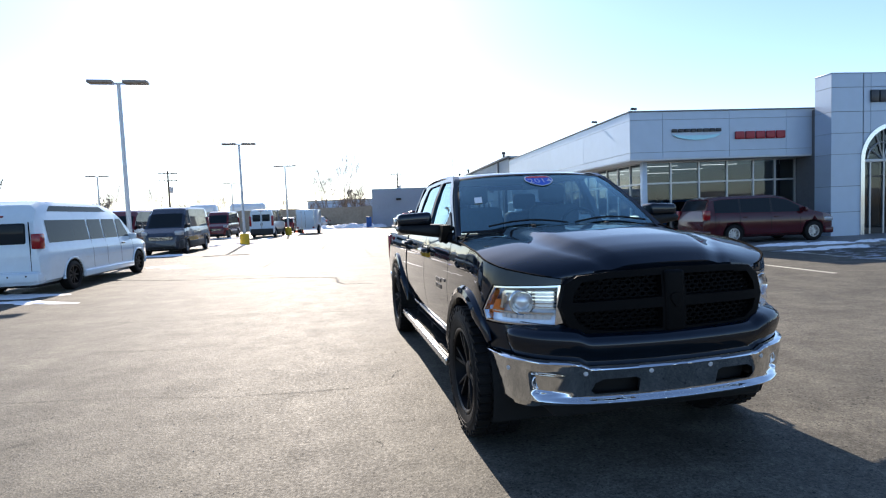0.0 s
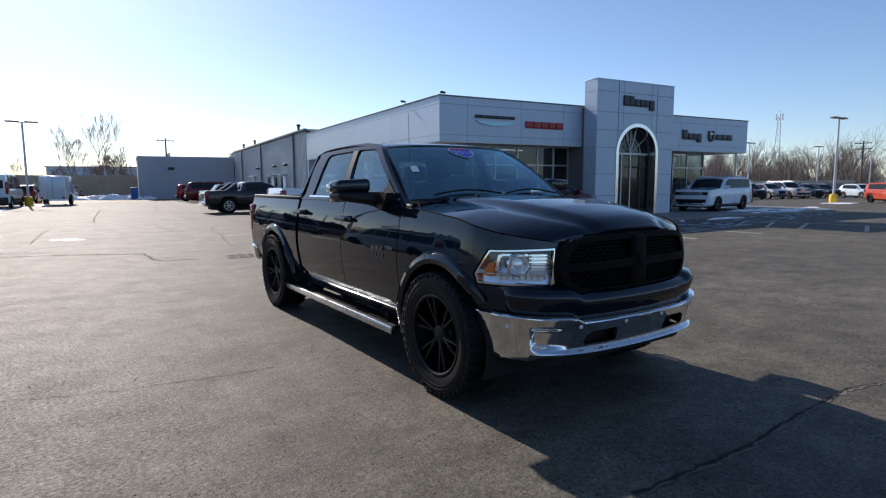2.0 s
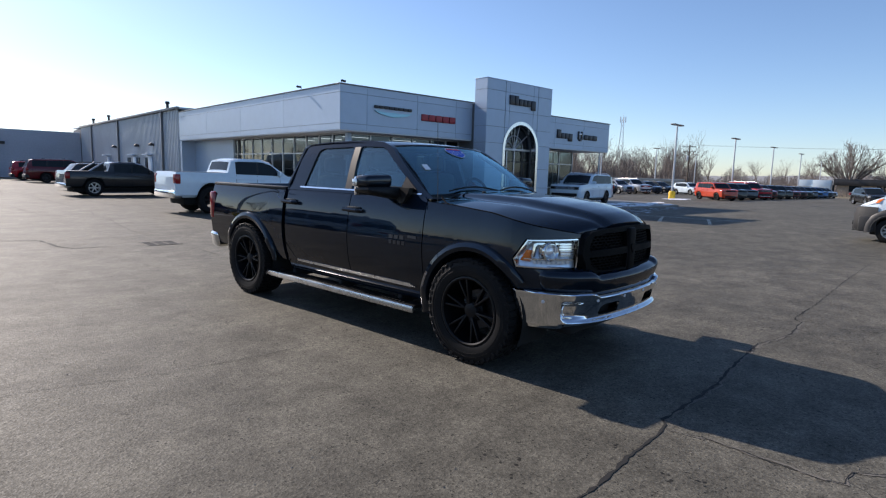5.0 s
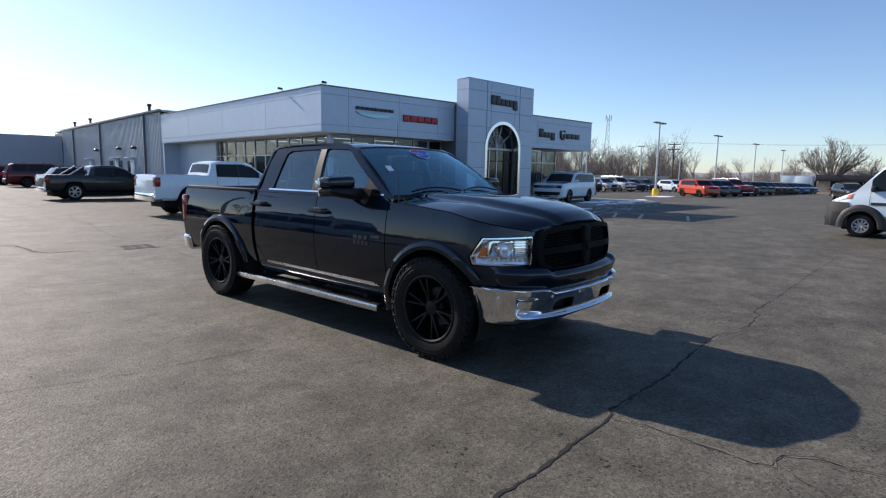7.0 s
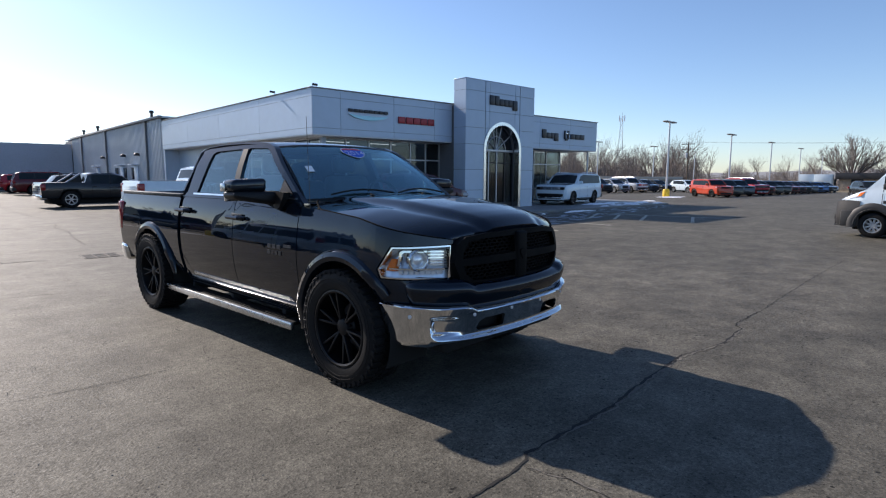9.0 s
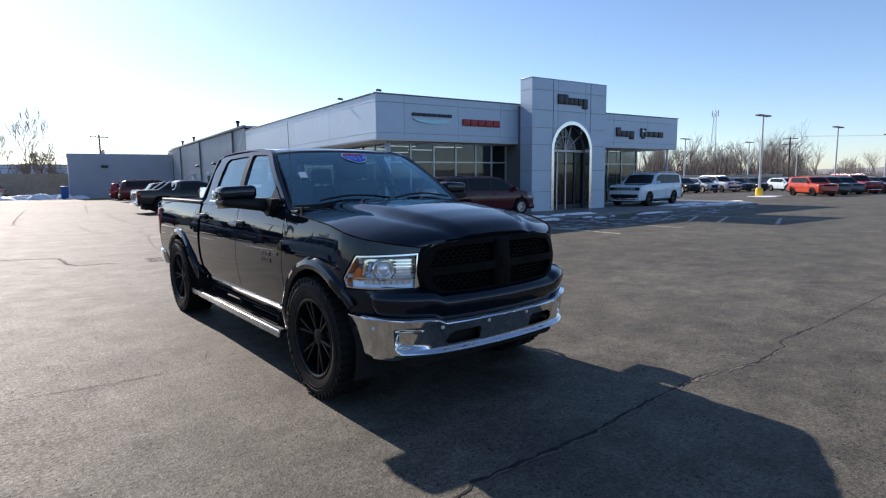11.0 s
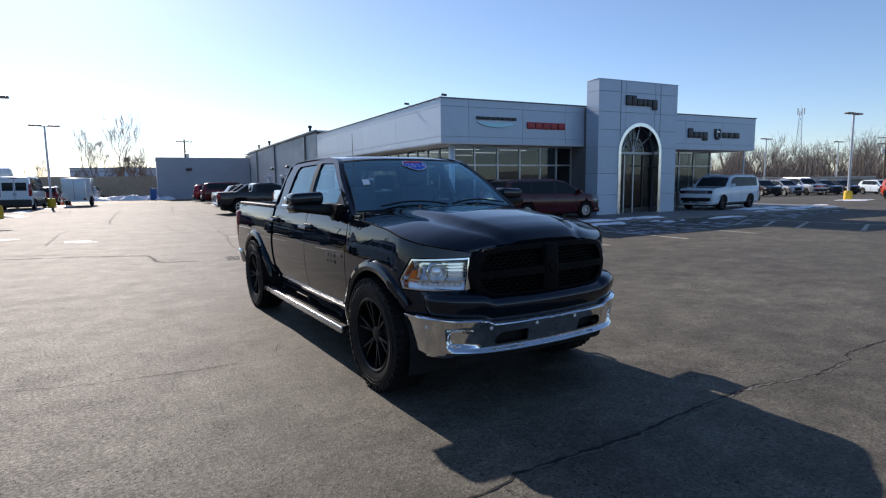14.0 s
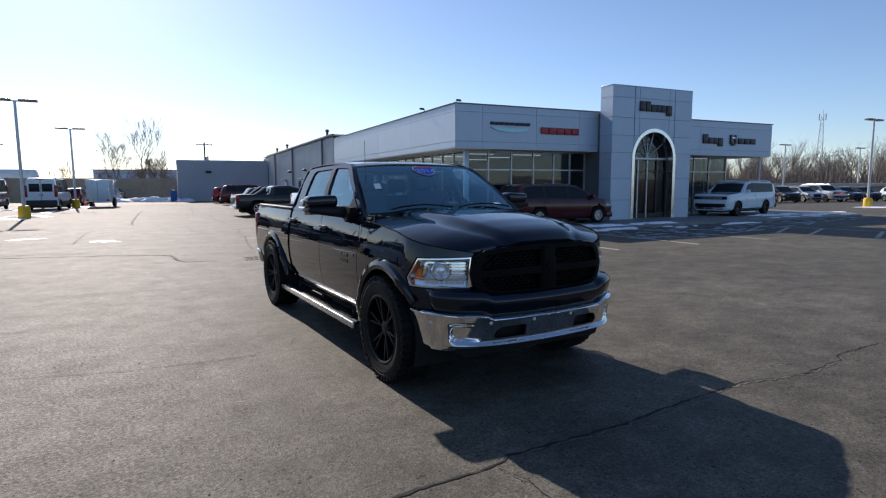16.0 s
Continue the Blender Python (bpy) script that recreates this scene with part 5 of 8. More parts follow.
for side in (-1, 1):
    # fender, doors and bed side lie on one skin with open seams
    arch = arc(FA, 0.43, 0.495, 172, 58, 18)
    outline = [(-0.615, 0.46), (FA - 0.49, 0.46)] + arch + [(0.336, 0.838), (0.313, 0.902), (0.415, 1.059), (0.842, 1.072), (0.85, 1.098)] + [(u, top_edge(u)) for u in (0.75, 0.6, 0.45, 0.28, 0.1, -0.1, -0.3, -0.45, -0.615)]
    part("front_fender", bm_panel(outline, (), skin(side), 0.03, 0.06, inward(side)), BLACK_PAINT, truck)
    part("front_door", bm_panel([(-1.655, 0.52), (-0.66, 0.52), (-0.625, 0.58), (-0.625, 1.285), (-0.66, 1.312), (-1.655, 1.312)], (), skin(side), 0.03, 0.06, inward(side)), BLACK_PAINT, truck)
    part("rear_door", bm_panel([(-2.60, 0.52), (-1.665, 0.52), (-1.665, 1.312), (-2.77, 1.312), (-2.77, 0.72)], (), skin(side), 0.03, 0.06, inward(side)), BLACK_PAINT, truck)
    part("rocker", bm_panel([(-2.78, 0.40), (-0.5, 0.40), (-0.5, 0.515), (-2.61, 0.515), (-2.78, 0.70)], (), skin(side, -0.004), 0.03, 0.06, inward(side)), BLACK_PAINT, truck)
    barch = arc(REAR_AXLE, 0.43, 0.50, 170, 10, 22)
    part("bed_side", bm_panel([(-4.5, 0.56), (REAR_AXLE - 0.5, 0.52)] + barch + [(-2.83, 0.50), (-2.83, 1.30), (-4.53, 1.30), (-4.53, 0.70)], (), skin(side, 0.006), 0.03, 0.06, inward(side)), BLACK_PAINT, truck)
    part("bed_rail", bm_box(-4.53, -2.83, *sorted((side * 0.80, side * 0.912)), 1.285, 1.325, 0.012), MATTE_BLACK, truck, "black plastic bed rail cap")
    part("bed_inner_wall", bm_box(-4.5, -2.84, *sorted((side * 0.80, side * 0.83)), 0.75, 1.285), MATTE_BLACK, truck)
    part("door_moulding", bm_panel([(-2.60, 0.515), (-0.82, 0.500), (-0.74, 0.508), (-0.82, 0.535), (-2.60, 0.54)], (), skin(side, 0.006), 0.014, 0.15, inward(side)), ALU, truck, "bright lower door moulding")
    # wheel arch flares
    for ax in (FA, REAR_AXLE):
        prof = [(0.47, 0.90), (0.475, 0.965), (0.488, 0.988), (0.52, 0.996), (0.553, 0.985), (0.568, 0.962), (0.571, 0.93)]
        bm = bmesh.new()
        rows = []
        for k in range(41):
            a = radians((32 if ax > -1 else 4) + (160 if ax > -1 else 172) * k / 40)
            grow = 1.0 + 0.05 * max(0, -math.sin(a))
            thin = min(1.0, 0.25 + 5.0 * min(k, 40 - k) / 40)
            rows.append([bm.verts.new((ax + r * grow * math.cos(a), side * (0.93 + (y - 0.93) * thin if y > 0.93 else y), 0.43 + r * math.sin(a))) for r, y in prof])
        for a, b in zip(rows, rows[1:]):
            for i in range(len(prof) - 1):
                bm.faces.new((a[i], b[i], b[i + 1], a[i + 1]))
        part("wheel_arch_flare", bm, BLACK_PAINT, truck)
        liner = bmesh.new()
        rows = [[liner.verts.new((ax + 0.49 * math.cos(a), side * y, 0.43 + 0.49 * math.sin(a))) for y in (0.93, 0.55)] for a in [radians(-25 + 230 * k / 24) for k in range(25)]]
        for a, b in zip(rows, rows[1:]):
            liner.faces.new((a[0], b[0], b[1], a[1]))
        part("wheel_liner", liner, UNDER, truck)
    # running board
    ys = sorted((side * 0.80, side * 0.968))
    tread = bm_box(-3.14, -0.72, *ys, 0.318, 0.35, 0.008)
    board = part("running_board", tread, MATTE_BLACK, truck, "chrome-edged running board with ribbed black tread")
    part("edge_tube", bm_box(-3.17, -0.70, *sorted((side * 0.945, side * 0.985)), 0.29, 0.352, 0.012), ALU, board)
    ribs = bmesh.new()
    for k in range(44):
        x = -2.95 + 0.048 * k
        bm_box(x, x + 0.022, *sorted((side * 0.82, side * 0.935)), 0.349, 0.36, bm=ribs)
    part("tread_ribs", ribs, RUBBER, board)
    for x in (-2.75, -1.9, -1.0):
        part("bracket", bm_box(x - 0.03, x + 0.03, *sorted((side * 0.55, side * 0.86)), 0.32, 0.44, 0.01), UNDER, board)
    # door handles
    for x0, x1, z in ((-2.80, -2.54, 1.168), (-1.71, -1.45, 1.150)):
        y = side * 0.945
        part("handle_cup", bm_box(x0 + 0.04, x1 - 0.03, *sorted((y, y + side * 0.008)), z - 0.03, z + 0.03, 0.004), MATTE_BLACK, truck)
        part("door_handle", bm_tube([(x0, y + side * 0.005, z), (x0 + 0.03, y + side * 0.045, z), (x1 - 0.03, y + side * 0.045, z), (x1, y + side * 0.005, z)], [0.014, 0.02, 0.02, 0.014], 8), BLACK_PAINT, truck)
    # badges: plain bars
    for row, (z, n, w) in enumerate(((0.945, 3, 0.052), (0.895, 4, 0.038))):
        for k in range(n):
            x = -1.04 + k * (w + 0.018)
            part("badge_bar", bm_panel([(x, z - 0.016), (x + w, z - 0.016), (x + w, z + 0.016), (x, z + 0.016)], (), skin(side, 0.006), 0.008, 0, inward(side)), DARK_WHEEL, truck)
    part("badge_bar", bm_panel([(-0.80, 0.95), (-0.69, 0.95), (-0.69, 0.972), (-0.80, 0.972)], (), skin(side, 0.006), 0.008, 0, inward(side)), DARK_WHEEL, truck)
    # tail light and headlight
    part("tail_light", bm_box(-4.565, -4.44, *sorted((side * 0.80, side * 0.972)), 0.85, 1.2, 0.025), RED_LENS, truck)
    lens = [(0.354, 0.853), (0.335, 0.902), (0.430, 1.042), (0.826, 1.056), (0.804, 0.848)]
    big = [(0.346, 0.844), (0.325, 0.902), (0.424, 1.052), (0.836, 1.066), (0.813, 0.840)]
    bowl = part("headlight", bm_panel(big, (), skin(side, -0.115, lambda u, z: 0.35 * (1.06 - z)), 0.01, 0.05, inward(side)), LAMP_CHROME, truck, "clear headlight with projector lens and amber corner")
    rim = bm_panel(big, [lens], skin(side, -0.004), 0.07, 0.05, inward(side))
    part("bezel", rim, CHROME, bowl)
    part("lens_cover", bm_panel(lens, (), skin(side, 0.0), 0.0, 0.05), CLEAR, bowl)
    part("turn_signal", bm_panel([(0.372, 0.893), (0.415, 0.972), (0.452, 0.972), (0.440, 0.893)], (), skin(side, -0.03), 0.03, 0.05, inward(side)), AMBER, bowl)
    p, n = BODY.at(0.60)
    c = Vector((p.x - n.x * 0.05, side * (p.y - n.y * 0.05), 0.965))
    ax = Vector((n.x * 0.5 + 0.5, side * n.y * 0.5, 0)).normalized().to_track_quat("Z", "Y").to_matrix().to_4x4()
    ring = bm_lathe([(0.074, -0.02), (0.074, 0.03), (0.066, 0.036), (0.050, 0.012), (0.047, 0.0)], 24, "Z", closed=True)
    part("projector_ring", moved(ring, Matrix.Translation(c) @ ax), CHROME, bowl)
    ball = bm_lathe([(0.047, 0.0), (0.044, 0.012), (0.034, 0.022), (0.018, 0.028), (0.001, 0.03)], 20, "Z")
    part("projector", moved(ball, Matrix.Translation(c) @ ax), LAMP_CHROME, bowl)
    for k in range(8):
        u = 0.47 + 0.038 * k
        part("led", bm_panel([(u, 0.872), (u + 0.026, 0.872), (u + 0.026, 0.896), (u, 0.896)], (), skin(side, -0.03), 0.02, 0, inward(side)), LAMP_CHROME, bowl)
    part("divider", bm_panel([(0.40, 0.903), (0.79, 0.903), (0.79, 0.912), (0.40, 0.912)], (), skin(side, -0.022), 0.05, 0.05, inward(side)), CHROME, bowl)
    for k in range(5):
        z = 0.94 + 0.02 * k
        part("reflector_rib", bm_panel([(0.675, z), (0.785, z), (0.785, z + 0.006), (0.675, z + 0.006)], (), skin(side, -0.025), 0.03, 0.05, inward(side)), CHROME, bowl)
    part("inner_shroud", bm_panel([(0.455, 0.925), (0.475, 1.02), (0.50, 1.03), (0.67, 1.03), (0.67, 1.018), (0.51, 1.016), (0.49, 1.0), (0.475, 0.925)], (), skin(side, -0.03), 0.02, 0.05, inward(side)), CHROME, bowl)
    part("reflector_block", bm_panel([(0.69, 0.93), (0.78, 0.93), (0.78, 1.03), (0.69, 1.03)], (), skin(side, -0.035), 0.04, 0.05, inward(side)), LAMP_CHROME, bowl)
    # side of the cab above the belt, with its two windows
    def cab(side):
        return lambda x, z: (x, side * (0.902 - 0.36 * (z - 1.30) - 0.22 * max(0, z - 1.62) ** 1.3 - 0.05 * max(0, x + 1.0)), z)
    rear_w = [(-2.50, 1.345), (-1.79, 1.345), (-1.835, 1.74), (-1.87, 1.762), (-2.36, 1.748), (-2.42, 1.72)]
    front_w = [(-1.68, 1.345), (-0.80, 1.355), (-0.87, 1.415), (-1.08, 1.555), (-1.32, 1.715), (-1.40, 1.757), (-1.72, 1.766), (-1.735, 1.74)]
    shell = [(-2.80, 1.30), (-0.62, 1.30), (-0.655, 1.322), (-0.83, 1.445), (-1.00, 1.562), (-1.17, 1.678), (-1.30, 1.765), (-1.42, 1.803), (-1.6, 1.822), (-2.0, 1.825), (-2.4, 1.812), (-2.58, 1.795), (-2.68, 1.74)]
    part("cab_side", bm_panel(shell, [rear_w, front_w], cab(side), 0.05, 0.09, inward(side)), BLACK_PAINT, truck)
    for w, pane_glass in ((rear_w, SIDE_GLASS), (front_w, FRONT_GLASS)):
        part("side_window", bm_panel(w, (), lambda x, z: (x, cab(side)(x, z)[1] - side * 0.014, z), 0.0, 0.12), pane_glass, truck)
    part("belt_trim", bm_panel([(-2.56, 1.326), (-0.72, 1.330), (-0.72, 1.344), (-2.56, 1.342)], (), lambda x, z: (x, cab(side)(x, z)[1] + side * 0.006, z), 0.012, 0.2, inward(side)), CHROME, truck, "thin bright belt trim")
    part("b_pillar_trim", bm_panel([(-1.785, 1.345), (-1.685, 1.345), (-1.74, 1.76), (-1.83, 1.76)], (), lambda x, z: (x, cab(side)(x, z)[1] + side * 0.004, z), 0.006, 0.2, inward(side)), SATIN_BLACK, truck)
    # mirror: housing, arm, glass
    m0 = bm_box(-1.15, -0.965, *sorted((side * 0.99, side * 1.268)), 1.385, 1.496, 0.035, seg=4)
    for v in m0.verts:
        v.co.x -= 0.10 * (abs(v.co.y) - 0.985)
        v.co.z -= 0.14 * max(0, abs(v.co.y) - 1.16) * (1 if v.co.z > 1.42 else 0)
    mirror = part("mirror", m0, BLACK_PAINT, truck, "large black tow mirror on a matte arm")
    arm = bm_box(-1.15, -0.935, *sorted((side * 0.86, side * 1.272)), 1.275, 1.392, 0.032, seg=3)
    for v in arm.verts:
        v.co.x -= 0.10 * max(0, abs(v.co.y) - 0.985)
        v.co.z += 0.16 * max(0, abs(v.co.y) - 0.90) * (1 if v.co.z < 1.33 else 0)
    part("mirror_arm", arm, MATTE_BLACK, mirror)
    part("mirror_foot", bm_panel([(-1.03, 1.385), (-0.82, 1.385), (-0.84, 1.33), (-0.875, 1.265), (-0.91, 1.245), (-0.95, 1.255), (-1.01, 1.31)], (), lambda x, z: (x, side * (0.945 - 0.10 * max(0, z - 1.27)), z), 0.06, 0.05, inward(side)), MATTE_BLACK, mirror)
    part("sail", bm_panel([(-0.98, 1.385), (-0.79, 1.372), (-0.955, 1.485)], (), lambda x, z: (x, cab(side)(x, z)[1] + side * 0.008, z), 0.02, 0, inward(side)), SATIN_BLACK, mirror)
    part("mirror_glass", bm_box(-1.190, -1.164, *sorted((side * 1.01, side * 1.25)), 1.31, 1.475, 0.008), CHROME, mirror)
    # bright strip put in for sunlight on the mirror's back edge
    part("mirror_cap", bm_box(-1.185, -1.12, *sorted((side * 1.262, side * 1.282)), 1.39, 1.455, 0.008), ALU, mirror, "bright metal strip standing for the mirror's sunlit edge")

# bonnet: a patch between the cowl, the fenders and the nose, with a raised centre
bm = bmesh.new()
NR, NS = 34, 26
rows = []
for i in range(NR + 1):
    r = i / NR
    u = -0.585 + (0.845 + 0.585) * r
    e = skin(1, -0.012)(u, top_edge(u) + 0.002)
    cx = -0.66 + (0.775 + 0.66) * r
    cz = lerp_table([(-0.66, 1.335), (-0.3, 1.335), (0.1, 1.318), (0.4, 1.288), (0.6, 1.252), (0.70, 1.222), (0.775, 1.165)], cx)
    row = []
    for j in range(-NS, NS + 1):
        s = abs(j) / NS
        x = cx + (e[0] - cx) * s ** 2.3
        z = e[2] + (cz - e[2]) * (1 - s ** 2.4)
        k = max(0, min(1, (0.60 - 0.10 * r - s) / 0.10))
        z += 0.026 * k * k * (3 - 2 * k) * (1 - 0.75 * r ** 3) - 0.008 * math.exp(-((s - 0.66 + 0.1 * r) / 0.05) ** 2)
        row.append(bm.verts.new((x, e[1] * s * (1 if j >= 0 else -1), z)))
    rows.append(row)
for a, b in zip(rows, rows[1:]):
    for j in range(2 * NS):
        bm.faces.new((a[j], a[j + 1], b[j + 1], b[j]))
lip = [bm.verts.new((v.co.x - 0.015, v.co.y, v.co.z - 0.05)) for v in rows[-1]]
for j in range(2 * NS):
    bm.faces.new((rows[-1][j], rows[-1][j + 1], lip[j + 1], lip[j]))
part("bonnet", bm, BLACK_PAINT, truck, "glossy black bonnet with a raised centre", angle=60)
for side in (-1, 1):
    line = [Vector(skin(side, -0.005)(u, top_edge(u) + 0.001)) for u in [-0.36 + 0.055 * k for k in range(22)]]
    corner = [Vector((-0.56, side * 0.79, 1.323)), Vector((-0.53, side * 0.822, 1.312)), Vector((-0.44, side * 0.865, 1.275))]
    part("bonnet_seam", bm_tube(corner + line, 0.0065, 6), SEAM, truck)
for k in range(2):
    y = -0.30 + 0.60 * k
    part("washer_nozzle", bm_box(-0.50, -0.47, y - 0.014, y + 0.014, 1.352, 1.368, 0.005), MATTE_BLACK, truck)

# nose: valance, grille surround, mesh and bars
for side in (-1, 1):
    va = arc(FA, 0.43, 0.495, 56, 30, 6)
    part("front_valance", bm_panel(va + [(0.5, 0.64), (U_MID, 0.62), (U_MID, 0.80), (0.9, 0.80), (0.83, 0.835), (0.33, 0.836)], (), skin(side, 0.0, lambda u, z: (0.035 * max(0, min(1, (0.85 - z) / 0.04))) * max(0, min(1, (u - 0.45) / 0.2))), 0.03, 0.05, inward(side)), BLACK_PAINT, truck)
    ring_o = [(0.835, 0.95), (0.86, 1.07), (0.93, 1.118), (1.1, 1.135), (U_MID + 0.01, 1.145), (U_MID + 0.01, 0.775), (1.1, 0.775), (0.96, 0.785), (0.88, 0.84)]
    cell_a = [(0.905, 1.02), (0.95, 1.085), (1.10, 1.10), (U_MID - 0.07, 1.105), (U_MID - 0.07, 0.985), (0.90, 0.975)]
    cell_b = [(0.90, 0.925), (U_MID - 0.07, 0.93), (U_MID - 0.07, 0.815), (1.10, 0.815), (0.985, 0.825), (0.925, 0.865)]
    gr = part("grille", bm_panel(ring_o, [cell_a, cell_b], skin(side, 0.035), 0.06, 0.06, (-1, 0, 0)), GRILLE_BLACK, truck, "matte black grille with honeycomb inserts")
    part("grille_back", bm_panel([(0.87, 0.80), (U_MID, 0.80), (U_MID, 1.12), (0.87, 1.12)], (), skin(side, -0.06), 0.01, 0.08, (-1, 0, 0)), UNDER, gr)
    mesh = bmesh.new()
    sx, sz = 0.052, 0.030
    for cell, z0, z1 in ((0, 0.98, 1.10), (1, 0.82, 0.93)):
        nz = int((z1 - z0) / (sz * 0.75)) + 1
        for iz in range(nz):
            z = z0 + iz * sz * 0.75
            for iu in range(12):
                u = 0.90 + iu * sx + (sx / 2 if iz % 2 else 0)
                if u > U_MID - 0.05:
                    continue
                pts = [(u + sx * 0.5 * math.cos(a), z + sz * 0.5 * math.sin(a)) for a in [math.pi / 6 + k * math.pi / 3 for k in range(6)]]
                inn = [(u + sx * 0.38 * math.cos(a), z + sz * 0.36 * math.sin(a)) for a in [math.pi / 6 + k * math.pi / 3 for k in range(6)]]
                f0 = skin(side, 0.0)
                f1 = skin(side, -0.03)
                o = [mesh.verts.new(f0(*p)) for p in pts]
                q = [mesh.verts.new(f0(*p)) for p in inn]
                b = [mesh.verts.new(f1(*p)) for p in inn]
                for k in range(6):
                    l = (k + 1) % 6
                    mesh.faces.new((o[k], o[l], q[l], q[k]))
                    mesh.faces.new((q[k], q[l], b[l], b[k]))
    tagged(part("honeycomb", mesh, GRILLE_BLACK, gr), kind="stuff")
part("grille_centre", bm_box(0.72, 0.832, -0.06, 0.06, 0.79, 1.13, 0.02, seg=3), GRILLE_BLACK, truck)
emb = bm_panel([(-0.055, 1.03), (-0.02, 1.045), (0.02, 1.045), (0.055, 1.03), (0.06, 0.99), (0.03, 0.94), (0.0, 0.90), (-0.03, 0.94), (-0.06, 0.99)], (), lambda y, z: (0.840, y * 0.55, 0.965 + (z - 0.97) * 0.55), 0.014, 0, (-1, 0, 0))
part("emblem", emb, GRILLE_BLACK, truck, "plain dark emblem plate")

# chrome front bumper on a plan of its own
BPLAN = [(0.25, 0.965), (0.36, 0.945), (0.47, 0.925), (0.60, 0.878), (0.72, 0.785), (0.80, 0.67), (0.845, 0.56), (0.88, 0.35), (0.895, 0.12), (0.897, 0.0), (0.895, -0.12)]
BUMP = Curve(BPLAN, 0.36)
B_MID = BUMP.u[-1]


def plan_at(y):
    """Where along the bumper its plan reaches half-width y."""
    return next(u for u in [0.36 + 0.004 * k for k in range(400)] if BUMP.at(u)[0].y <= y)


U55, U62, U75 = plan_at(0.55), plan_at(0.62), plan_at(0.745)
RIM_LINE = [(0.30, 0.682), (0.42, 0.682), (0.60, 0.676), (U75, 0.672), (U62, 0.670), (U55 - 0.02, 0.664), (U55 + 0.03, 0.640), (B_MID, 0.637)]
FOG_L, FOG_R = U75 - 0.105, U55 + 0.01


def ease(x, a, b):
    k = max(0.0, min(1.0, (x - a) / (b - a)))
    return k * k * (3 - 2 * k)


def bump(side, proud=0.0, plain=False):
    """The bumper's skin: rolled top edge, fog scoops that run out towards the middle, and the ledge along its foot."""
    def fn(u, z):
        p, n = BUMP.at(u)
        off = proud - 0.16 * (0.70 - z) - 0.4 * max(0, 0.42 - z)
        if not plain:
            top = lerp_table(RIM_LINE, u)
            off -= 0.022 * max(0, min(1, (z - top + 0.016) / 0.016)) ** 2
            off -= 0.11 * ease(u, U75, U55) * (lerp_table(RIM_LINE, u) - z)
            scoop = ease(u, FOG_L, FOG_L + 0.030) * (1 - ease(u, FOG_L + 0.05, FOG_R)) * ease(z, 0.462, 0.496) * (1 - ease(z, 0.575, 0.612))
            off -= 0.034 * scoop
            ledge = ease(u, U75 - 0.115, U75 - 0.03)
            off += ledge * ((0.016 + 0.022 * ease(u, U75, U55)) * ease(z, 0.468, 0.442) if z < 0.468 else 0) - ledge * 0.06 * ease(z, 0.438, 0.418)
        q = p + n * off
        return (q.x, side * q.y, z)
    return fn


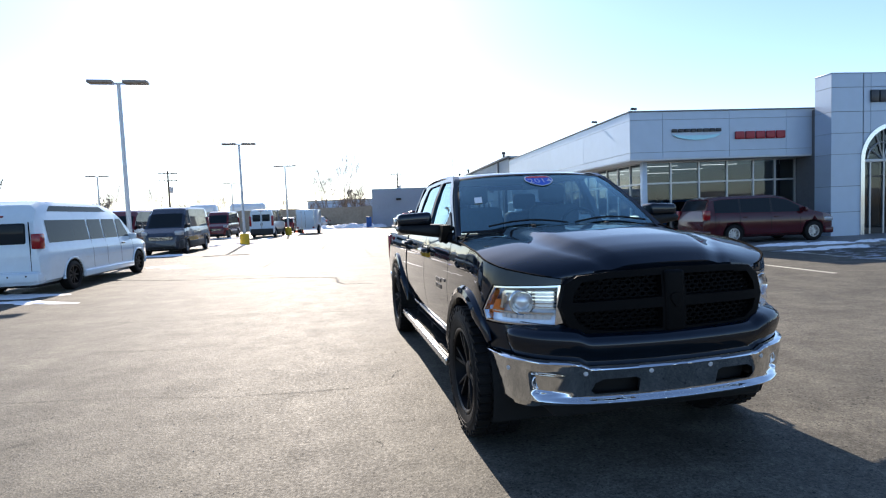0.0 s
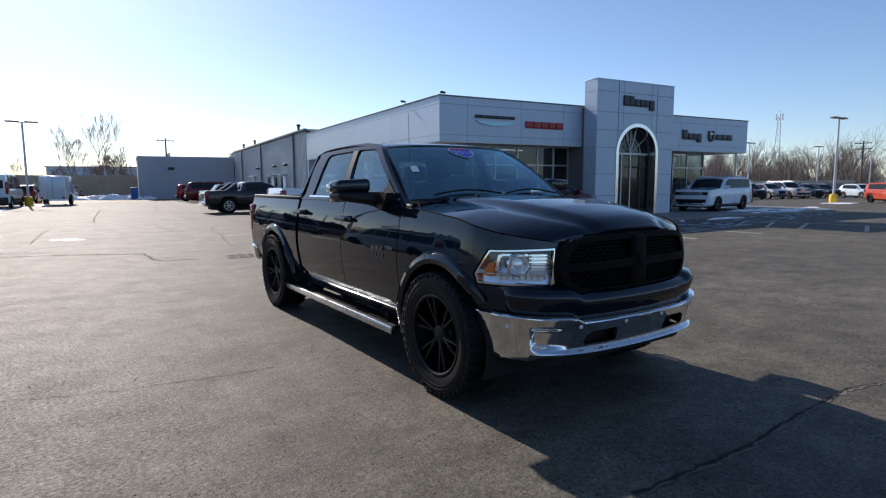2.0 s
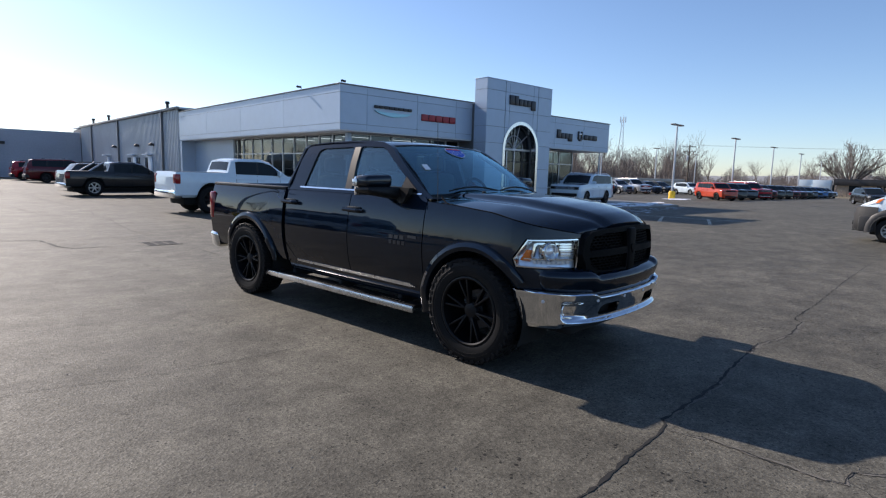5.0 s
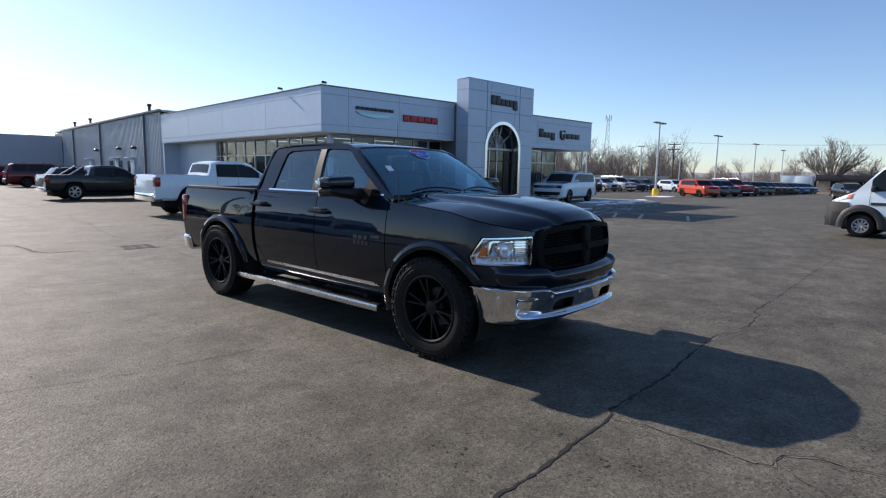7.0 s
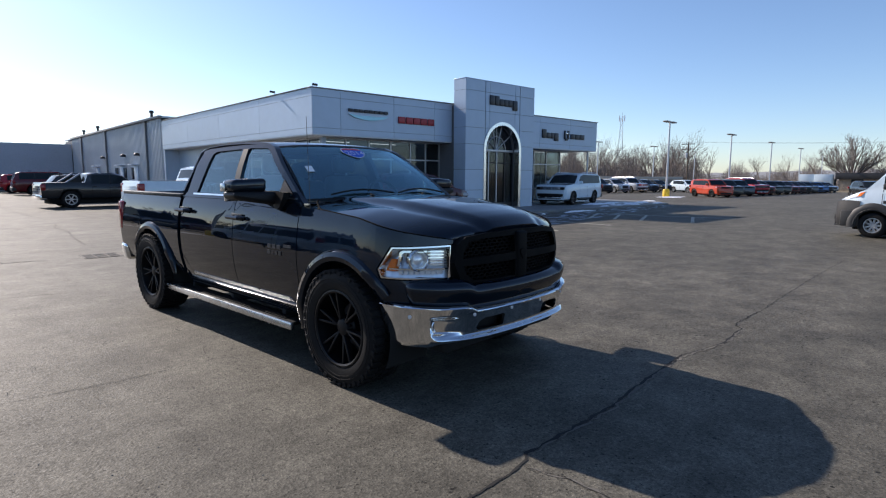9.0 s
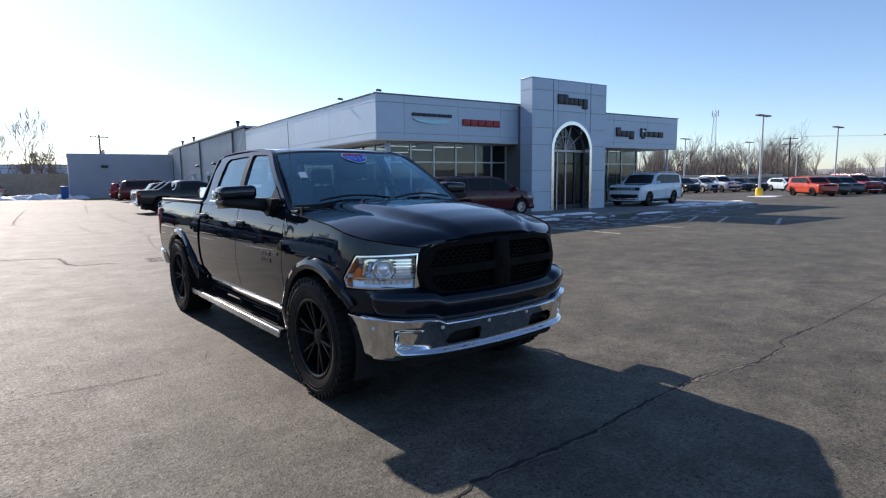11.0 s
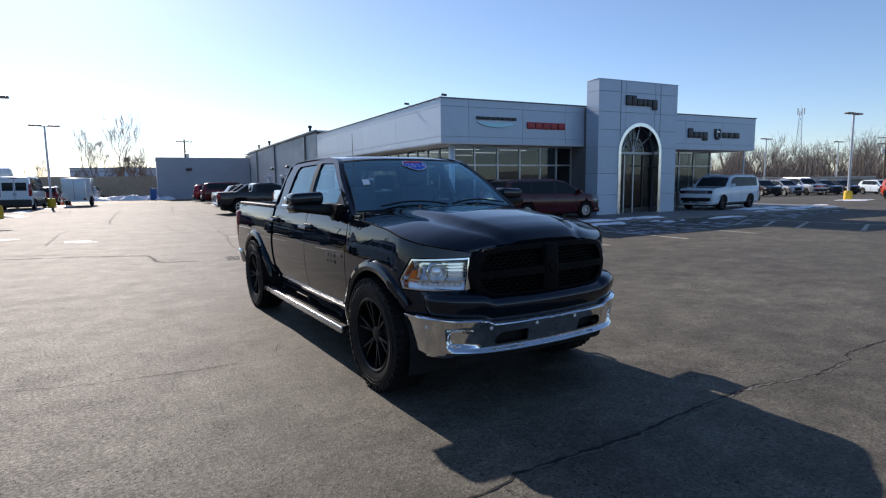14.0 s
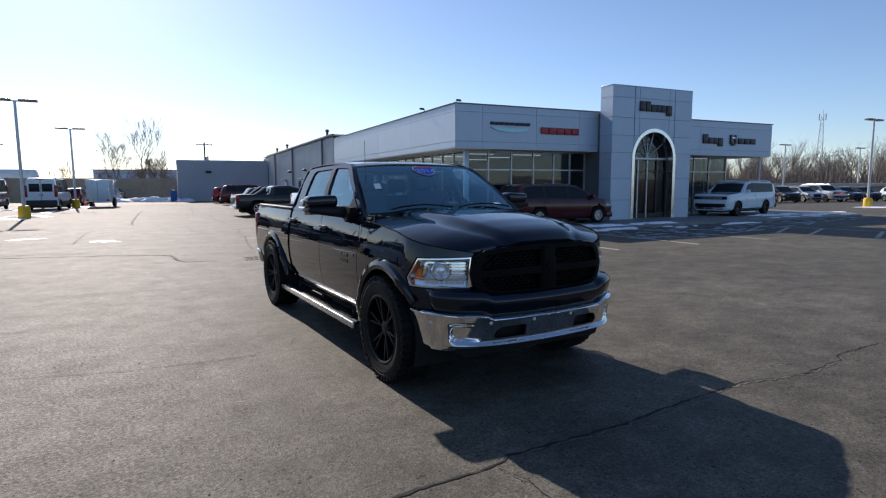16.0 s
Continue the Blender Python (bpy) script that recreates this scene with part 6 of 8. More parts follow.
for side in (-1, 1):
    rim_pts = [(u, lerp_table(RIM_LINE, u)) for u in (0.345, 0.45, 0.6, U75, U62, U55 - 0.02, U55 + 0.03, B_MID)]
    low = [(B_MID, 0.418), (U55, 0.415), (U75, 0.402), (0.7, 0.393), (0.5, 0.392), (0.44, 0.396), (0.415, 0.412)]
    slot = [(U55 + 0.062, 0.484), (U55 + 0.040, 0.506), (U55 + 0.060, 0.548), (U55 + 0.105, 0.569), (B_MID - 0.262, 0.573), (B_MID - 0.238, 0.560), (B_MID - 0.238, 0.486)]
    bumper = part("front_bumper", bm_panel(rim_pts + low, [slot], bump(side), 0.02, 0.0065, (-1, 0, 0)), CHROME, truck, "polished chrome front bumper", angle=30)
    part("intake_slot", bm_panel([(U55 + 0.02, 0.465), (B_MID - 0.21, 0.465), (B_MID - 0.21, 0.585), (U55 + 0.02, 0.585)], (), bump(side, -0.10, True), 0.01, 0.08, (-1, 0, 0)), UNDER, bumper)
    part("corner_slot", bm_panel([(0.50, 0.45), (0.53, 0.445), (0.53, 0.56), (0.50, 0.555)], (), bump(side, 0.001), 0.004, 0, (-1, 0, 0)), UNDER, bumper) if side > 0 else None
    # body-coloured apron that rounds down from the nose onto the chrome
    apron = bmesh.new()
    cols = []
    for k in range(45):
        u = 0.43 + (B_MID - 0.43) * k / 44
        p, n = BUMP.at(u)
        top = lerp_table(RIM_LINE, u)
        base = -0.16 * (0.70 - top) - 0.006
        full = ease(u, 0.43, 0.60)
        col = []
        for back, up in ((0.046, -0.03), (0.040, -0.003), (0.031, 0.022), (0.021, 0.050), (0.012, 0.080), (0.007, 0.108), (0.013, 0.134), (0.042, 0.158), (0.11, 0.178)):
            q = p + n * (base - back - 0.06 * (1 - full))
            col.append(apron.verts.new((q.x, side * q.y, top + up)))
        cols.append(col)
    for a, b in zip(cols, cols[1:]):
        for j in range(8):
            f = (a[j], b[j], b[j + 1], a[j + 1])
            apron.faces.new(f if side > 0 else f[::-1])
    bmesh.ops.recalc_face_normals(apron, faces=apron.faces[:])
    part("apron", apron, BLACK_PAINT, truck, angle=60)
    p, n = BUMP.at(FOG_L + 0.045)
    c = Vector((p.x - n.x * 0.070, side * (p.y - n.y * 0.070), 0.535))
    fl = bm_lathe([(0.040, -0.03), (0.040, 0.0), (0.034, 0.004), (0.030, -0.006), (0.001, 0.0)], 18, "X")
    part("fog_light", moved(fl, Matrix.Translation(c)), LAMP_CHROME, bumper)
    for u, z in ((0.575, 0.604), (U55 + 0.005, 0.607), (B_MID - 0.18, 0.603)):
        c = Vector(bump(side, 0.001)(u, z))
        p, n = BUMP.at(u)
        b = bm_lathe([(0.0125, -0.004), (0.0125, 0.002), (0.008, 0.003), (0.001, 0.003)], 12, "Z")
        q = Vector((n.x, side * n.y, 0)).to_track_quat("Z", "Y").to_matrix().to_4x4()
        part("parking_sensor", moved(b, Matrix.Translation(c) @ q), POLE, bumper, "pale round parking sensor")
part("air_dam", bm_box(0.36, 0.70, -0.68, 0.68, 0.32, 0.44, 0.06, seg=3), UNDER, truck)

# cab: roof, glass, cowl and inside
bm = bmesh.new()
rows = []
for i in range(21):
    x = -2.70 + 1.46 * i / 20
    zc = lerp_table([(-2.70, 1.775), (-2.55, 1.825), (-2.2, 1.842), (-1.8, 1.845), (-1.4, 1.825), (-1.24, 1.795)], x)
    ye = 0.717 - 0.02 * (i / 20)
    row = []
    for j in range(-12, 13):
        s = j / 12
        row.append(bm.verts.new((x - 0.10 * s * s * (i / 20), ye * s, zc - 0.034 * abs(s) ** 3.5)))
    rows.append(row)
for a, b in zip(rows, rows[1:]):
    for j in range(24):
        bm.faces.new((a[j], b[j], b[j + 1], a[j + 1]))
part("roof", bm, BLACK_PAINT, truck, angle=60)


def screen(s, t, out=0.0):
    bx, by, bz = -0.56 - 0.10 * s * s, 0.845 * s, 1.325 - 0.01 * s * s
    tx, ty, tz = -1.235 - 0.10 * s * s, 0.685 * s, 1.798 - 0.03 * abs(s) ** 3
    k = 0.025 * math.sin(math.pi * t)
    return (bx + (tx - bx) * t + k * 0.6 + out * 0.6, by + (ty - by) * t, bz + (tz - bz) * t + k * 0.8 + out * 0.8)


def patch(fn, s0, s1, t0, t1, n=14, m=8):
    bm = bmesh.new()
    g = [[bm.verts.new(fn(s0 + (s1 - s0) * i / n, t0 + (t1 - t0) * j / m)) for j in range(m + 1)] for i in range(n + 1)]
    for a, b in zip(g, g[1:]):
        for j in range(m):
            bm.faces.new((a[j], b[j], b[j + 1], a[j + 1]))
    return bm


part("windshield", patch(screen, -0.985, 0.985, 0.0, 0.985), WINDSHIELD, truck, "clear windshield with a dealer year sticker", angle=80)
for s0, s1, t0, t1 in ((-1.0, -0.982, 0, 1), (0.982, 1.0, 0, 1), (-0.975, 0.975, 0.97, 1.0), (-0.975, 0.975, 0.0, 0.03)):
    part("glass_border", patch(lambda s, t: screen(s, t, 0.004), s0, s1, t0, t1, 10, 10), SATIN_BLACK, truck, angle=80)
for side in (-1, 1):
    part("a_pillar", bm_tube([Vector(screen(side * 1.005, t)) - Vector((0.035, 0.0, 0.03)) for t in (0.0, 0.25, 0.5, 0.75, 1.0)], 0.02, 8), BLACK_PAINT, truck)
part("rear_panel", bm_box(-2.795, -2.765, -0.90, 0.90, 0.5, 1.36), BLACK_PAINT, truck)
bm = bm_panel([(-0.90, 1.36), (0.90, 1.36), (0.74, 1.75), (0.68, 1.79), (-0.68, 1.79), (-0.74, 1.75)], [[(-0.72, 1.40), (0.72, 1.40), (0.62, 1.71), (-0.62, 1.71)]], lambda y, z: (-2.79 + 0.22 * (z - 1.36), y, z), 0.03, 0, (1, 0, 0))
part("rear_frame", bm, BLACK_PAINT, truck)
part("rear_window", bm_panel([(-0.72, 1.40), (0.72, 1.40), (0.62, 1.71), (-0.62, 1.71)], (), lambda y, z: (-2.775 + 0.22 * (z - 1.36), y, z), 0.0), SIDE_GLASS, truck)
for y in (-0.22, 0.22):
    part("rear_window_bar", bm_box(-2.785, -2.70, y - 0.015, y + 0.015, 1.38, 1.72), SATIN_BLACK, truck)
part("cowl", patch(lambda s, t: (-0.50 - 0.10 * s * s - 0.14 * t, 0.86 * s, 1.300 + 0.012 * t), -1, 1, 0, 1, 12, 2), MATTE_BLACK, truck)
for y0, y1 in ((-0.62, 0.02), (0.08, 0.74)):
    pts = [Vector(screen(y0 / 0.845 + (y1 - y0) / 0.845 * k / 6, 0.05 + 0.06 * math.sin(math.pi * k / 6), 0.025)) for k in range(7)]
    part("wiper", bm_tube(pts, 0.008, 6), MATTE_BLACK, truck)
part("cab_core", bm_box(-2.74, -0.62, -0.87, 0.87, 0.42, 1.20), UNDER, truck)
part("engine_core", bm_box(-0.62, 0.62, -0.56, 0.56, 0.40, 1.06), UNDER, truck)
part("dashboard", bm_box(-1.02, -0.64, -0.80, 0.80, 1.10, 1.315, 0.06, seg=3), MATTE_BLACK, truck)
for y in (-0.40, 0.40):
    for x, zt in ((-1.72, 1.52), (-2.52, 1.46)):
        seat = part("seat", bm_box(x - 0.12, x + 0.06, y - 0.25, y + 0.25, 1.10, zt, 0.06, seg=3), CLOTH, truck)
        part("headrest", bm_box(x - 0.14, x - 0.03, y - 0.13, y + 0.13, zt + 0.03, zt + 0.20, 0.04, seg=3), CLOTH, seat)
wheel = bmesh.new()
pts = [Vector((0, 0.19 * math.cos(a), 0.19 * math.sin(a))) for a in [2 * math.pi * k / 24 for k in range(25)]]
bm_tube(pts, 0.016, 6, wheel, caps=False)
bm_tube([(0, -0.19, 0), (0, 0.19, 0)], 0.02, 6, wheel)
part("steering_wheel", moved(wheel, Matrix.Translation((-1.12, 0.40, 1.30)) @ Matrix.Rotation(radians(-25), 4, "Y")), MATTE_BLACK, truck)
part("inside_mirror", bm_box(-1.20, -1.16, -0.12, 0.12, 1.66, 1.73, 0.015), MATTE_BLACK, truck)
part("cab_ceiling", bm_box(-2.62, -1.40, -0.64, 0.64, 1.765, 1.785), HEADLINER, truck)
# sticker with the year
SHIELD = [(0, -1), (0.35, -0.82), (0.7, -0.5), (0.95, 0.0), (1.0, 0.35), (0.86, 0.85), (0.45, 0.98), (0, 0.92), (-0.45, 0.98), (-0.86, 0.85), (-1.0, 0.35), (-0.95, 0.0), (-0.7, -0.5), (-0.35, -0.82)]
def on_glass(y0, t0):
    return lambda a, b: screen((y0 + a) / 0.76, t0 + b / 0.86, 0.007)
st = part("year_sticker", bm_panel([(0.140 * a, 0.098 * b) for a, b in SHIELD], (), on_glass(0.0, 0.82), 0.0, 0.04), STICKER_WHITE, truck, "blue and red shield sticker reading 2014")
part("sticker_field", bm_panel([(0.130 * a, 0.088 * b) for a, b in SHIELD], (), lambda a, b: screen(a / 0.76, 0.82 + b / 0.86, 0.0085), 0.0, 0.04), STICKER_BLUE, st)
part("sticker_top", bm_panel([(0.130 * a, 0.088 * b) for a, b in ((0.93, 0.6), (0.86, 0.85), (0.45, 0.98), (0, 0.92), (-0.45, 0.98), (-0.86, 0.85), (-0.93, 0.6))], (), lambda a, b: screen(a / 0.76, 0.82 + b / 0.86, 0.010), 0.0, 0.04), STICKER_RED, st)
f = on_glass(0.0, 0.805)
for k, digit in enumerate("2014"):
    txt = bpy.data.curves.new("numeral", "FONT")
    txt.body, txt.size, txt.align_x, txt.align_y, txt.extrude = digit, 0.11, "CENTER", "CENTER", 0.0005
    o_txt = new("numeral_text", txt)
    bpy.context.view_layer.update()
    me = bpy.data.meshes.new_from_object(o_txt.evaluated_get(bpy.context.evaluated_depsgraph_get()))
    bpy.data.objects.remove(o_txt)
    for v in me.vertices:
        q = f(v.co.x + (k - 1.5) * 0.059, v.co.y)
        v.co = (q[0] + 0.004, q[1], q[2] + 0.005)
    me.materials.clear()
    me.materials.append(STICKER_WHITE)
    part("numeral", me, None, st, "white numeral")
part("window_sticker", bm_panel([(-0.03, -0.045), (0.03, -0.045), (0.03, 0.045), (-0.03, 0.045)], (), on_glass(-0.60, 0.50), 0.0), STICKER_WHITE, truck)
# antenna
ant = part("antenna", bm_tube([(-0.50, -0.905, 1.225), (-0.51, -0.905, 1.55), (-0.525, -0.905, 1.96)], [0.0038, 0.0028, 0.0018], 6), DARK_WHEEL, truck)
part("antenna_base", bm_lathe([(0.02, 0.0), (0.016, 0.03), (0.007, 0.05)], 10, "Z"), MATTE_BLACK, ant, m=Matrix.Translation((-0.50, -0.905, 1.20)))

# bed
part("bed_floor", bm_box(-4.5, -2.84, -0.80, 0.80, 0.70, 0.76), MATTE_BLACK, truck)
part("bed_front_wall", bm_box(-2.85, -2.82, -0.91, 0.91, 0.55, 1.29), BLACK_PAINT, truck)
part("tailgate", bm_box(-4.56, -4.50, -0.79, 0.79, 0.68, 1.31, 0.02), BLACK_PAINT, truck)
rb = moved(bm_box(-4.70, -4.40, -0.965, 0.965, 0.47, 0.68, 0.04, seg=3), Matrix.Identity(4))
for v in rb.verts:
    v.co.x += 0.45 * max(0, abs(v.co.y) - 0.72) * (1 if v.co.x < -4.55 else 0)
    v.co.y *= 1 - 0.25 * max(0, 0.58 - v.co.z)
part("rear_bumper", rb, CHROME, truck)
part("frame_rail", bm_box(-4.4, 0.4, 0.42, 0.52, 0.40, 0.55), UNDER, truck)
part("frame_rail", bm_box(-4.4, 0.4, -0.52, -0.42, 0.40, 0.55), UNDER, truck)
for ax in (FA, REAR_AXLE):
    part("axle", bm_tube([(ax, -0.8, 0.43), (ax, 0.8, 0.43)], 0.06, 10), UNDER, truck)
part("differential", moved(bm_lathe([(0.001, -0.16), (0.1, -0.13), (0.15, 0), (0.1, 0.13), (0.001, 0.16)], 14, "X"), Matrix.Translation((REAR_AXLE, 0, 0.42))), UNDER, truck)

# wheels
R, WD, RR = 0.43, 0.30, 0.275
tyre_bm = bm_lathe([(RR, -WD * 0.40), (RR + 0.015, -WD * 0.47), (RR + 0.06, -WD * 0.51), (R - 0.05, -WD * 0.50), (R - 0.02, -WD * 0.46), (R - 0.012, -WD * 0.36), (R - 0.010, WD * 0.36), (R - 0.02, WD * 0.46), (R - 0.05, WD * 0.50), (RR, WD * 0.44)], 56, "Y", closed=True)
TYRE = to_mesh("off_road_tyre", tyre_bm, RUBBER)
tr = bmesh.new()
lug_rnd = random.Random(12)
for k in range(44):
    a = 2 * math.pi * k / 44
    for y0, y1, tw, dz in ((-0.146, -0.072, 0.7, 0.0), (-0.066, -0.006, -0.6, 0.5), (0.006, 0.066, 0.6, 0.0), (0.072, 0.146, -0.7, 0.5)):
        wide = 0.020 + 0.005 * ((k + int(dz * 2)) % 2) + lug_rnd.uniform(-0.001, 0.001)
        b = bm_box(-wide, wide, y0, y1, -0.018, 0.003, 0.003, seg=1)
        for v in b.verts:
            v.co.x += 0.010 * (1 if (v.co.y - y0) > 0.5 * (y1 - y0) else -1)
        m = Matrix.Rotation(a + dz * 2 * math.pi / 44, 4, "Y") @ Matrix.Translation((0, 0, R - 0.005)) @ Matrix.Rotation(tw * 0.4, 4, "Z")
        merge(tr, moved(b, m))
    deep = 0.028 + 0.014 * (k % 2)
    b = bm_box(-0.017, 0.017, -0.1505, -0.140, -deep, -0.010, 0.003, seg=1)
    merge(tr, moved(b, Matrix.Rotation(a, 4, "Y") @ Matrix.Translation((0, 0, R))))
for ring_r in (R - 0.062, R - 0.088):
    bm_tube([(ring_r * math.cos(t), -0.1525, ring_r * math.sin(t)) for t in [2 * math.pi * i / 56 for i in range(57)]], 0.0022, 5, tr, caps=False)
TREAD = to_mesh("tread_blocks", tr, RUBBER)
rim = bm_lathe([(RR + 0.006, -0.128), (RR + 0.008, -0.14), (RR - 0.004, -0.143), (RR - 0.016, -0.135), (RR - 0.02, -0.10), (RR - 0.035, -0.03), (RR - 0.04, 0.10), (RR + 0.004, 0.13)], 48, "Y", caps=False)
bm_lathe([(0.001, -0.105), (0.05, -0.105), (0.062, -0.098), (0.07, -0.07), (0.09, -0.05), (0.09, 0.0)], 24, "Y", rim)
RIM = to_mesh("black_alloy_rim", rim, SATIN_BLACK)
sp = bmesh.new()
for k in range(6):
    for off in (-0.16, 0.16):
        a = 2 * math.pi * k / 6
        p0 = Vector((0.055 * math.cos(a), -0.090, 0.055 * math.sin(a)))
        p1 = Vector(((RR - 0.012) * math.cos(a + off), -0.112, (RR - 0.012) * math.sin(a + off)))
        d = (p1 - p0)
        b = bm_box(0, d.length, -0.014, 0.030, -0.0145, 0.0145, 0.006, seg=2)
        for v in b.verts:
            if v.co.y < 0:
                v.co.z *= 0.62
        dx = d.normalized()
        dz = dx.cross(Vector((0, 1, 0))).normalized()
        rot = Matrix((dx, dz.cross(dx), dz)).transposed().to_4x4()
        merge(sp, moved(b, Matrix.Translation(p0) @ rot))
SPOKES = to_mesh("spokes", sp, SATIN_BLACK)
nut = bmesh.new()
for k in range(6):
    a = 2 * math.pi * (k + 0.5) / 6
    merge(nut, moved(bm_lathe([(0.011, -0.105), (0.011, -0.06)], 6, "Y"), Matrix.Translation((0.068 * math.cos(a), 0.02, 0.068 * math.sin(a)))))
NUTS = to_mesh("wheel_nuts", nut, SATIN_BLACK)
disc = bm_lathe([(0.16, 0.02), (0.16, 0.04), (0.05, 0.05)], 28, "Y")
DISC = to_mesh("brake_disc", disc, DARK_WHEEL)
for ax in (FA, REAR_AXLE):
    for side in (-1, 1):
        m = Matrix.Translation((ax, side * 0.855, 0.43)) @ Matrix.Rotation(0.3 + ax, 4, "Y") @ (Matrix.Rotation(math.pi, 4, "Z") if side > 0 else Matrix.Identity(4))
        tyre = part("wheel", TYRE, None, truck, "black alloy wheel with a knobbly off-road tyre", m=m)
        for nm, me in (("tread", TREAD), ("rim", RIM), ("spokes", SPOKES), ("wheel_nuts", NUTS), ("brake_disc", DISC)):
            part(nm, me, None, tyre)

for x0, y0, x1, y1 in [(8.8 + 2.75 * k, 14.6, 8.8 + 2.75 * k + 0.25, 10.2) for k in range(3)] + [(19.3, 14.3, 20.6, 8.6), (19.41, 13.78, 16.56, 12.34), (19.33, 12.74, 16.94, 11.53), (19.75, 11.8, 17.14, 10.61), (20.3, 10.2, 17.6, 9.0)]:
    d = Vector((x1 - x0, y1 - y0, 0)).normalized()
    n = Vector((-d.y, d.x, 0)) * 0.065
    bm = bmesh.new()
    k, L = 0.0, math.hypot(x1 - x0, y1 - y0)
    rnd = random.Random(int(x0 * 100))
    while k < L:
        seg = rnd.uniform(0.3, 1.1)
        a, b = Vector((x0, y0, 0.004)) + d * k, Vector((x0, y0, 0.004)) + d * min(L, k + seg)
        w = rnd.uniform(0.75, 1.05)
        bm.faces.new([bm.verts.new(p) for p in (a - n * w, b - n * w, b + n * w, a + n * w)])
        k += seg + (rnd.uniform(0.02, 0.12) if rnd.random() < 0.5 else 0.0)
    tagged(part("parking_line", bm, LINE_PAINT), "worn pale stall line on the asphalt", "road marking", "stall lines", "structure")

# ---- cracks and joints in the asphalt ----
CRUMBLED = mat("crumbled_edge", (0.115, 0.105, 0.09), 0.9, 0, 0.4, 40, 0.004)
MAIN = [(-0.6, 2.26), (-0.25, 2.28), (0.08, 2.29), (0.45, 2.34), (0.8, 2.36), (1.02, 2.40), (1.08, 2.45), (1.46, 2.46), (2.01, 2.49), (2.62, 2.59), (3.24, 2.66), (3.45, 2.68), (3.74, 2.63), (4.10, 2.60), (4.72, 2.68), (4.79, 2.75), (4.95, 2.80), (5.76, 2.84), (6.31, 2.89), (8.73, 3.11), (11.5, 3.3)]
crack(MAIN[:13], 0.012, 1)
crack(MAIN[12:18], 0.008, 21)
crack(MAIN[17:], 0.005, 22)
crack([(x + 0.016, y - 0.02) for x, y in MAIN[6:17]], 0.013, 12, CRUMBLED, 0.003)
BRANCH = [(0.95, 2.36), (1.03, 2.15), (1.03, 1.93), (1.04, 1.65), (1.04, 1.56), (1.08, 1.48), (1.25, 1.47), (1.37, 1.34), (1.37, 1.19), (1.42, 1.03), (1.5, 0.6)]
crack([(x + 0.008, y - 0.004) for x, y in BRANCH], 0.013, 13, CRUMBLED, 0.003)
crack(BRANCH, 0.0045, 2)
crack([(1.13, 1.48), (1.02, 1.30), (0.9, 1.1)], 0.004, 3)
crack([(-12.0, 18.6), (-10.3, 17.9), (-5.06, 15.5), (-2.1, 14.75), (-0.74, 14.15), (-0.64, 13.4), (-0.60, 13.0), (-0.44, 12.66), (-0.03, 12.68), (0.25, 12.5)], 0.03, 4)
crack([(-3.9, 5.6), (-2.97, 5.48), (-1.9, 5.38), (-1.1, 5.2), (-0.27, 5.16), (0.41, 5.21)], 0.0035, 5)
crack([(0.49, 5.68), (0.41, 5.52), (0.38, 5.38), (0.28, 5.30)], 0.005, 6)
OLD = mat("filled_crack", (0.040, 0.037, 0.031), 0.85, 0, 0.4, 15)
for i, (pts, w) in enumerate((
        ([(-6.0, 18.5), (-2.48, 18.54), (-0.64, 18.5), (0.8, 18.56), (3.0, 18.7)], 0.022),
        ([(-3.2, 17.9), (-3.23, 18.76), (-3.39, 22.0), (-3.25, 23.9)], 0.035),
        ([(-2.2, 26.5), (-2.34, 28.0), (-2.48, 34.0), (-2.54, 40.5)], 0.045),
        ([(-0.25, 25.0), (-0.15, 23.05), (0.06, 20.8), (0.6, 19.6)], 0.030),
        ([(1.0, 34.5), (1.08, 32.2), (1.21, 26.8), (1.5, 24.0)], 0.040),
        ([(1.5, 21.5), (1.25, 19.8), (1.38, 18.6), (1.2, 16.8), (1.11, 14.9), (1.3, 14.2)], 0.030),
        ([(-1.6, 34.2), (-0.32, 33.7), (1.48, 32.7), (3.2, 32.0)], 0.05),
        ([(0.54, 47.0), (0.33, 34.7)], 0.05),
        ([(-6.66, 26.4), (-5.2, 25.3), (-3.3, 24.0)], 0.03),
        ([(-5.6, 15.6), (-3.98, 15.79), (-3.12, 15.95), (-2.8, 16.5), (-2.3, 17.3)], 0.018),
        ([(-0.8, 14.0), (-0.06, 14.02), (0.5, 14.08), (1.02, 14.07), (1.64, 14.28), (2.6, 14.5)], 0.016),
        ([(1.29, 11.7), (1.35, 11.1), (1.4, 10.5)], 0.010),
        ([(1.42, 12.96), (1.9, 13.8), (2.54, 14.8)], 0.012),
        ([(-4.2, 9.4), (-2.6, 9.2), (-1.2, 9.35), (0.1, 9.1)], 0.007),
        ([(-3.4, 7.4), (-2.4, 7.2), (-1.9, 7.3)], 0.005),
        ([(-5.5, 30.0), (-2.0, 29.0), (2.5, 28.4)], 0.035),
        ([(-6.2, 22.6), (-3.0, 22.2), (0.4, 21.6)], 0.02),
        ([(2.6, 26.5), (2.9, 23.0), (3.6, 20.5)], 0.03),
        ([(-5.0, 38.0), (-1.0, 37.0), (4.0, 36.6)], 0.05))):
    crack(pts, 0.62 * w, 40 + i, OLD if w > 0.011 else CRACK)
crack([(-4.28, 15.71), (-3.2, 15.62), (-2.3, 15.4)], 0.014, 70)
rnd = random.Random(77)
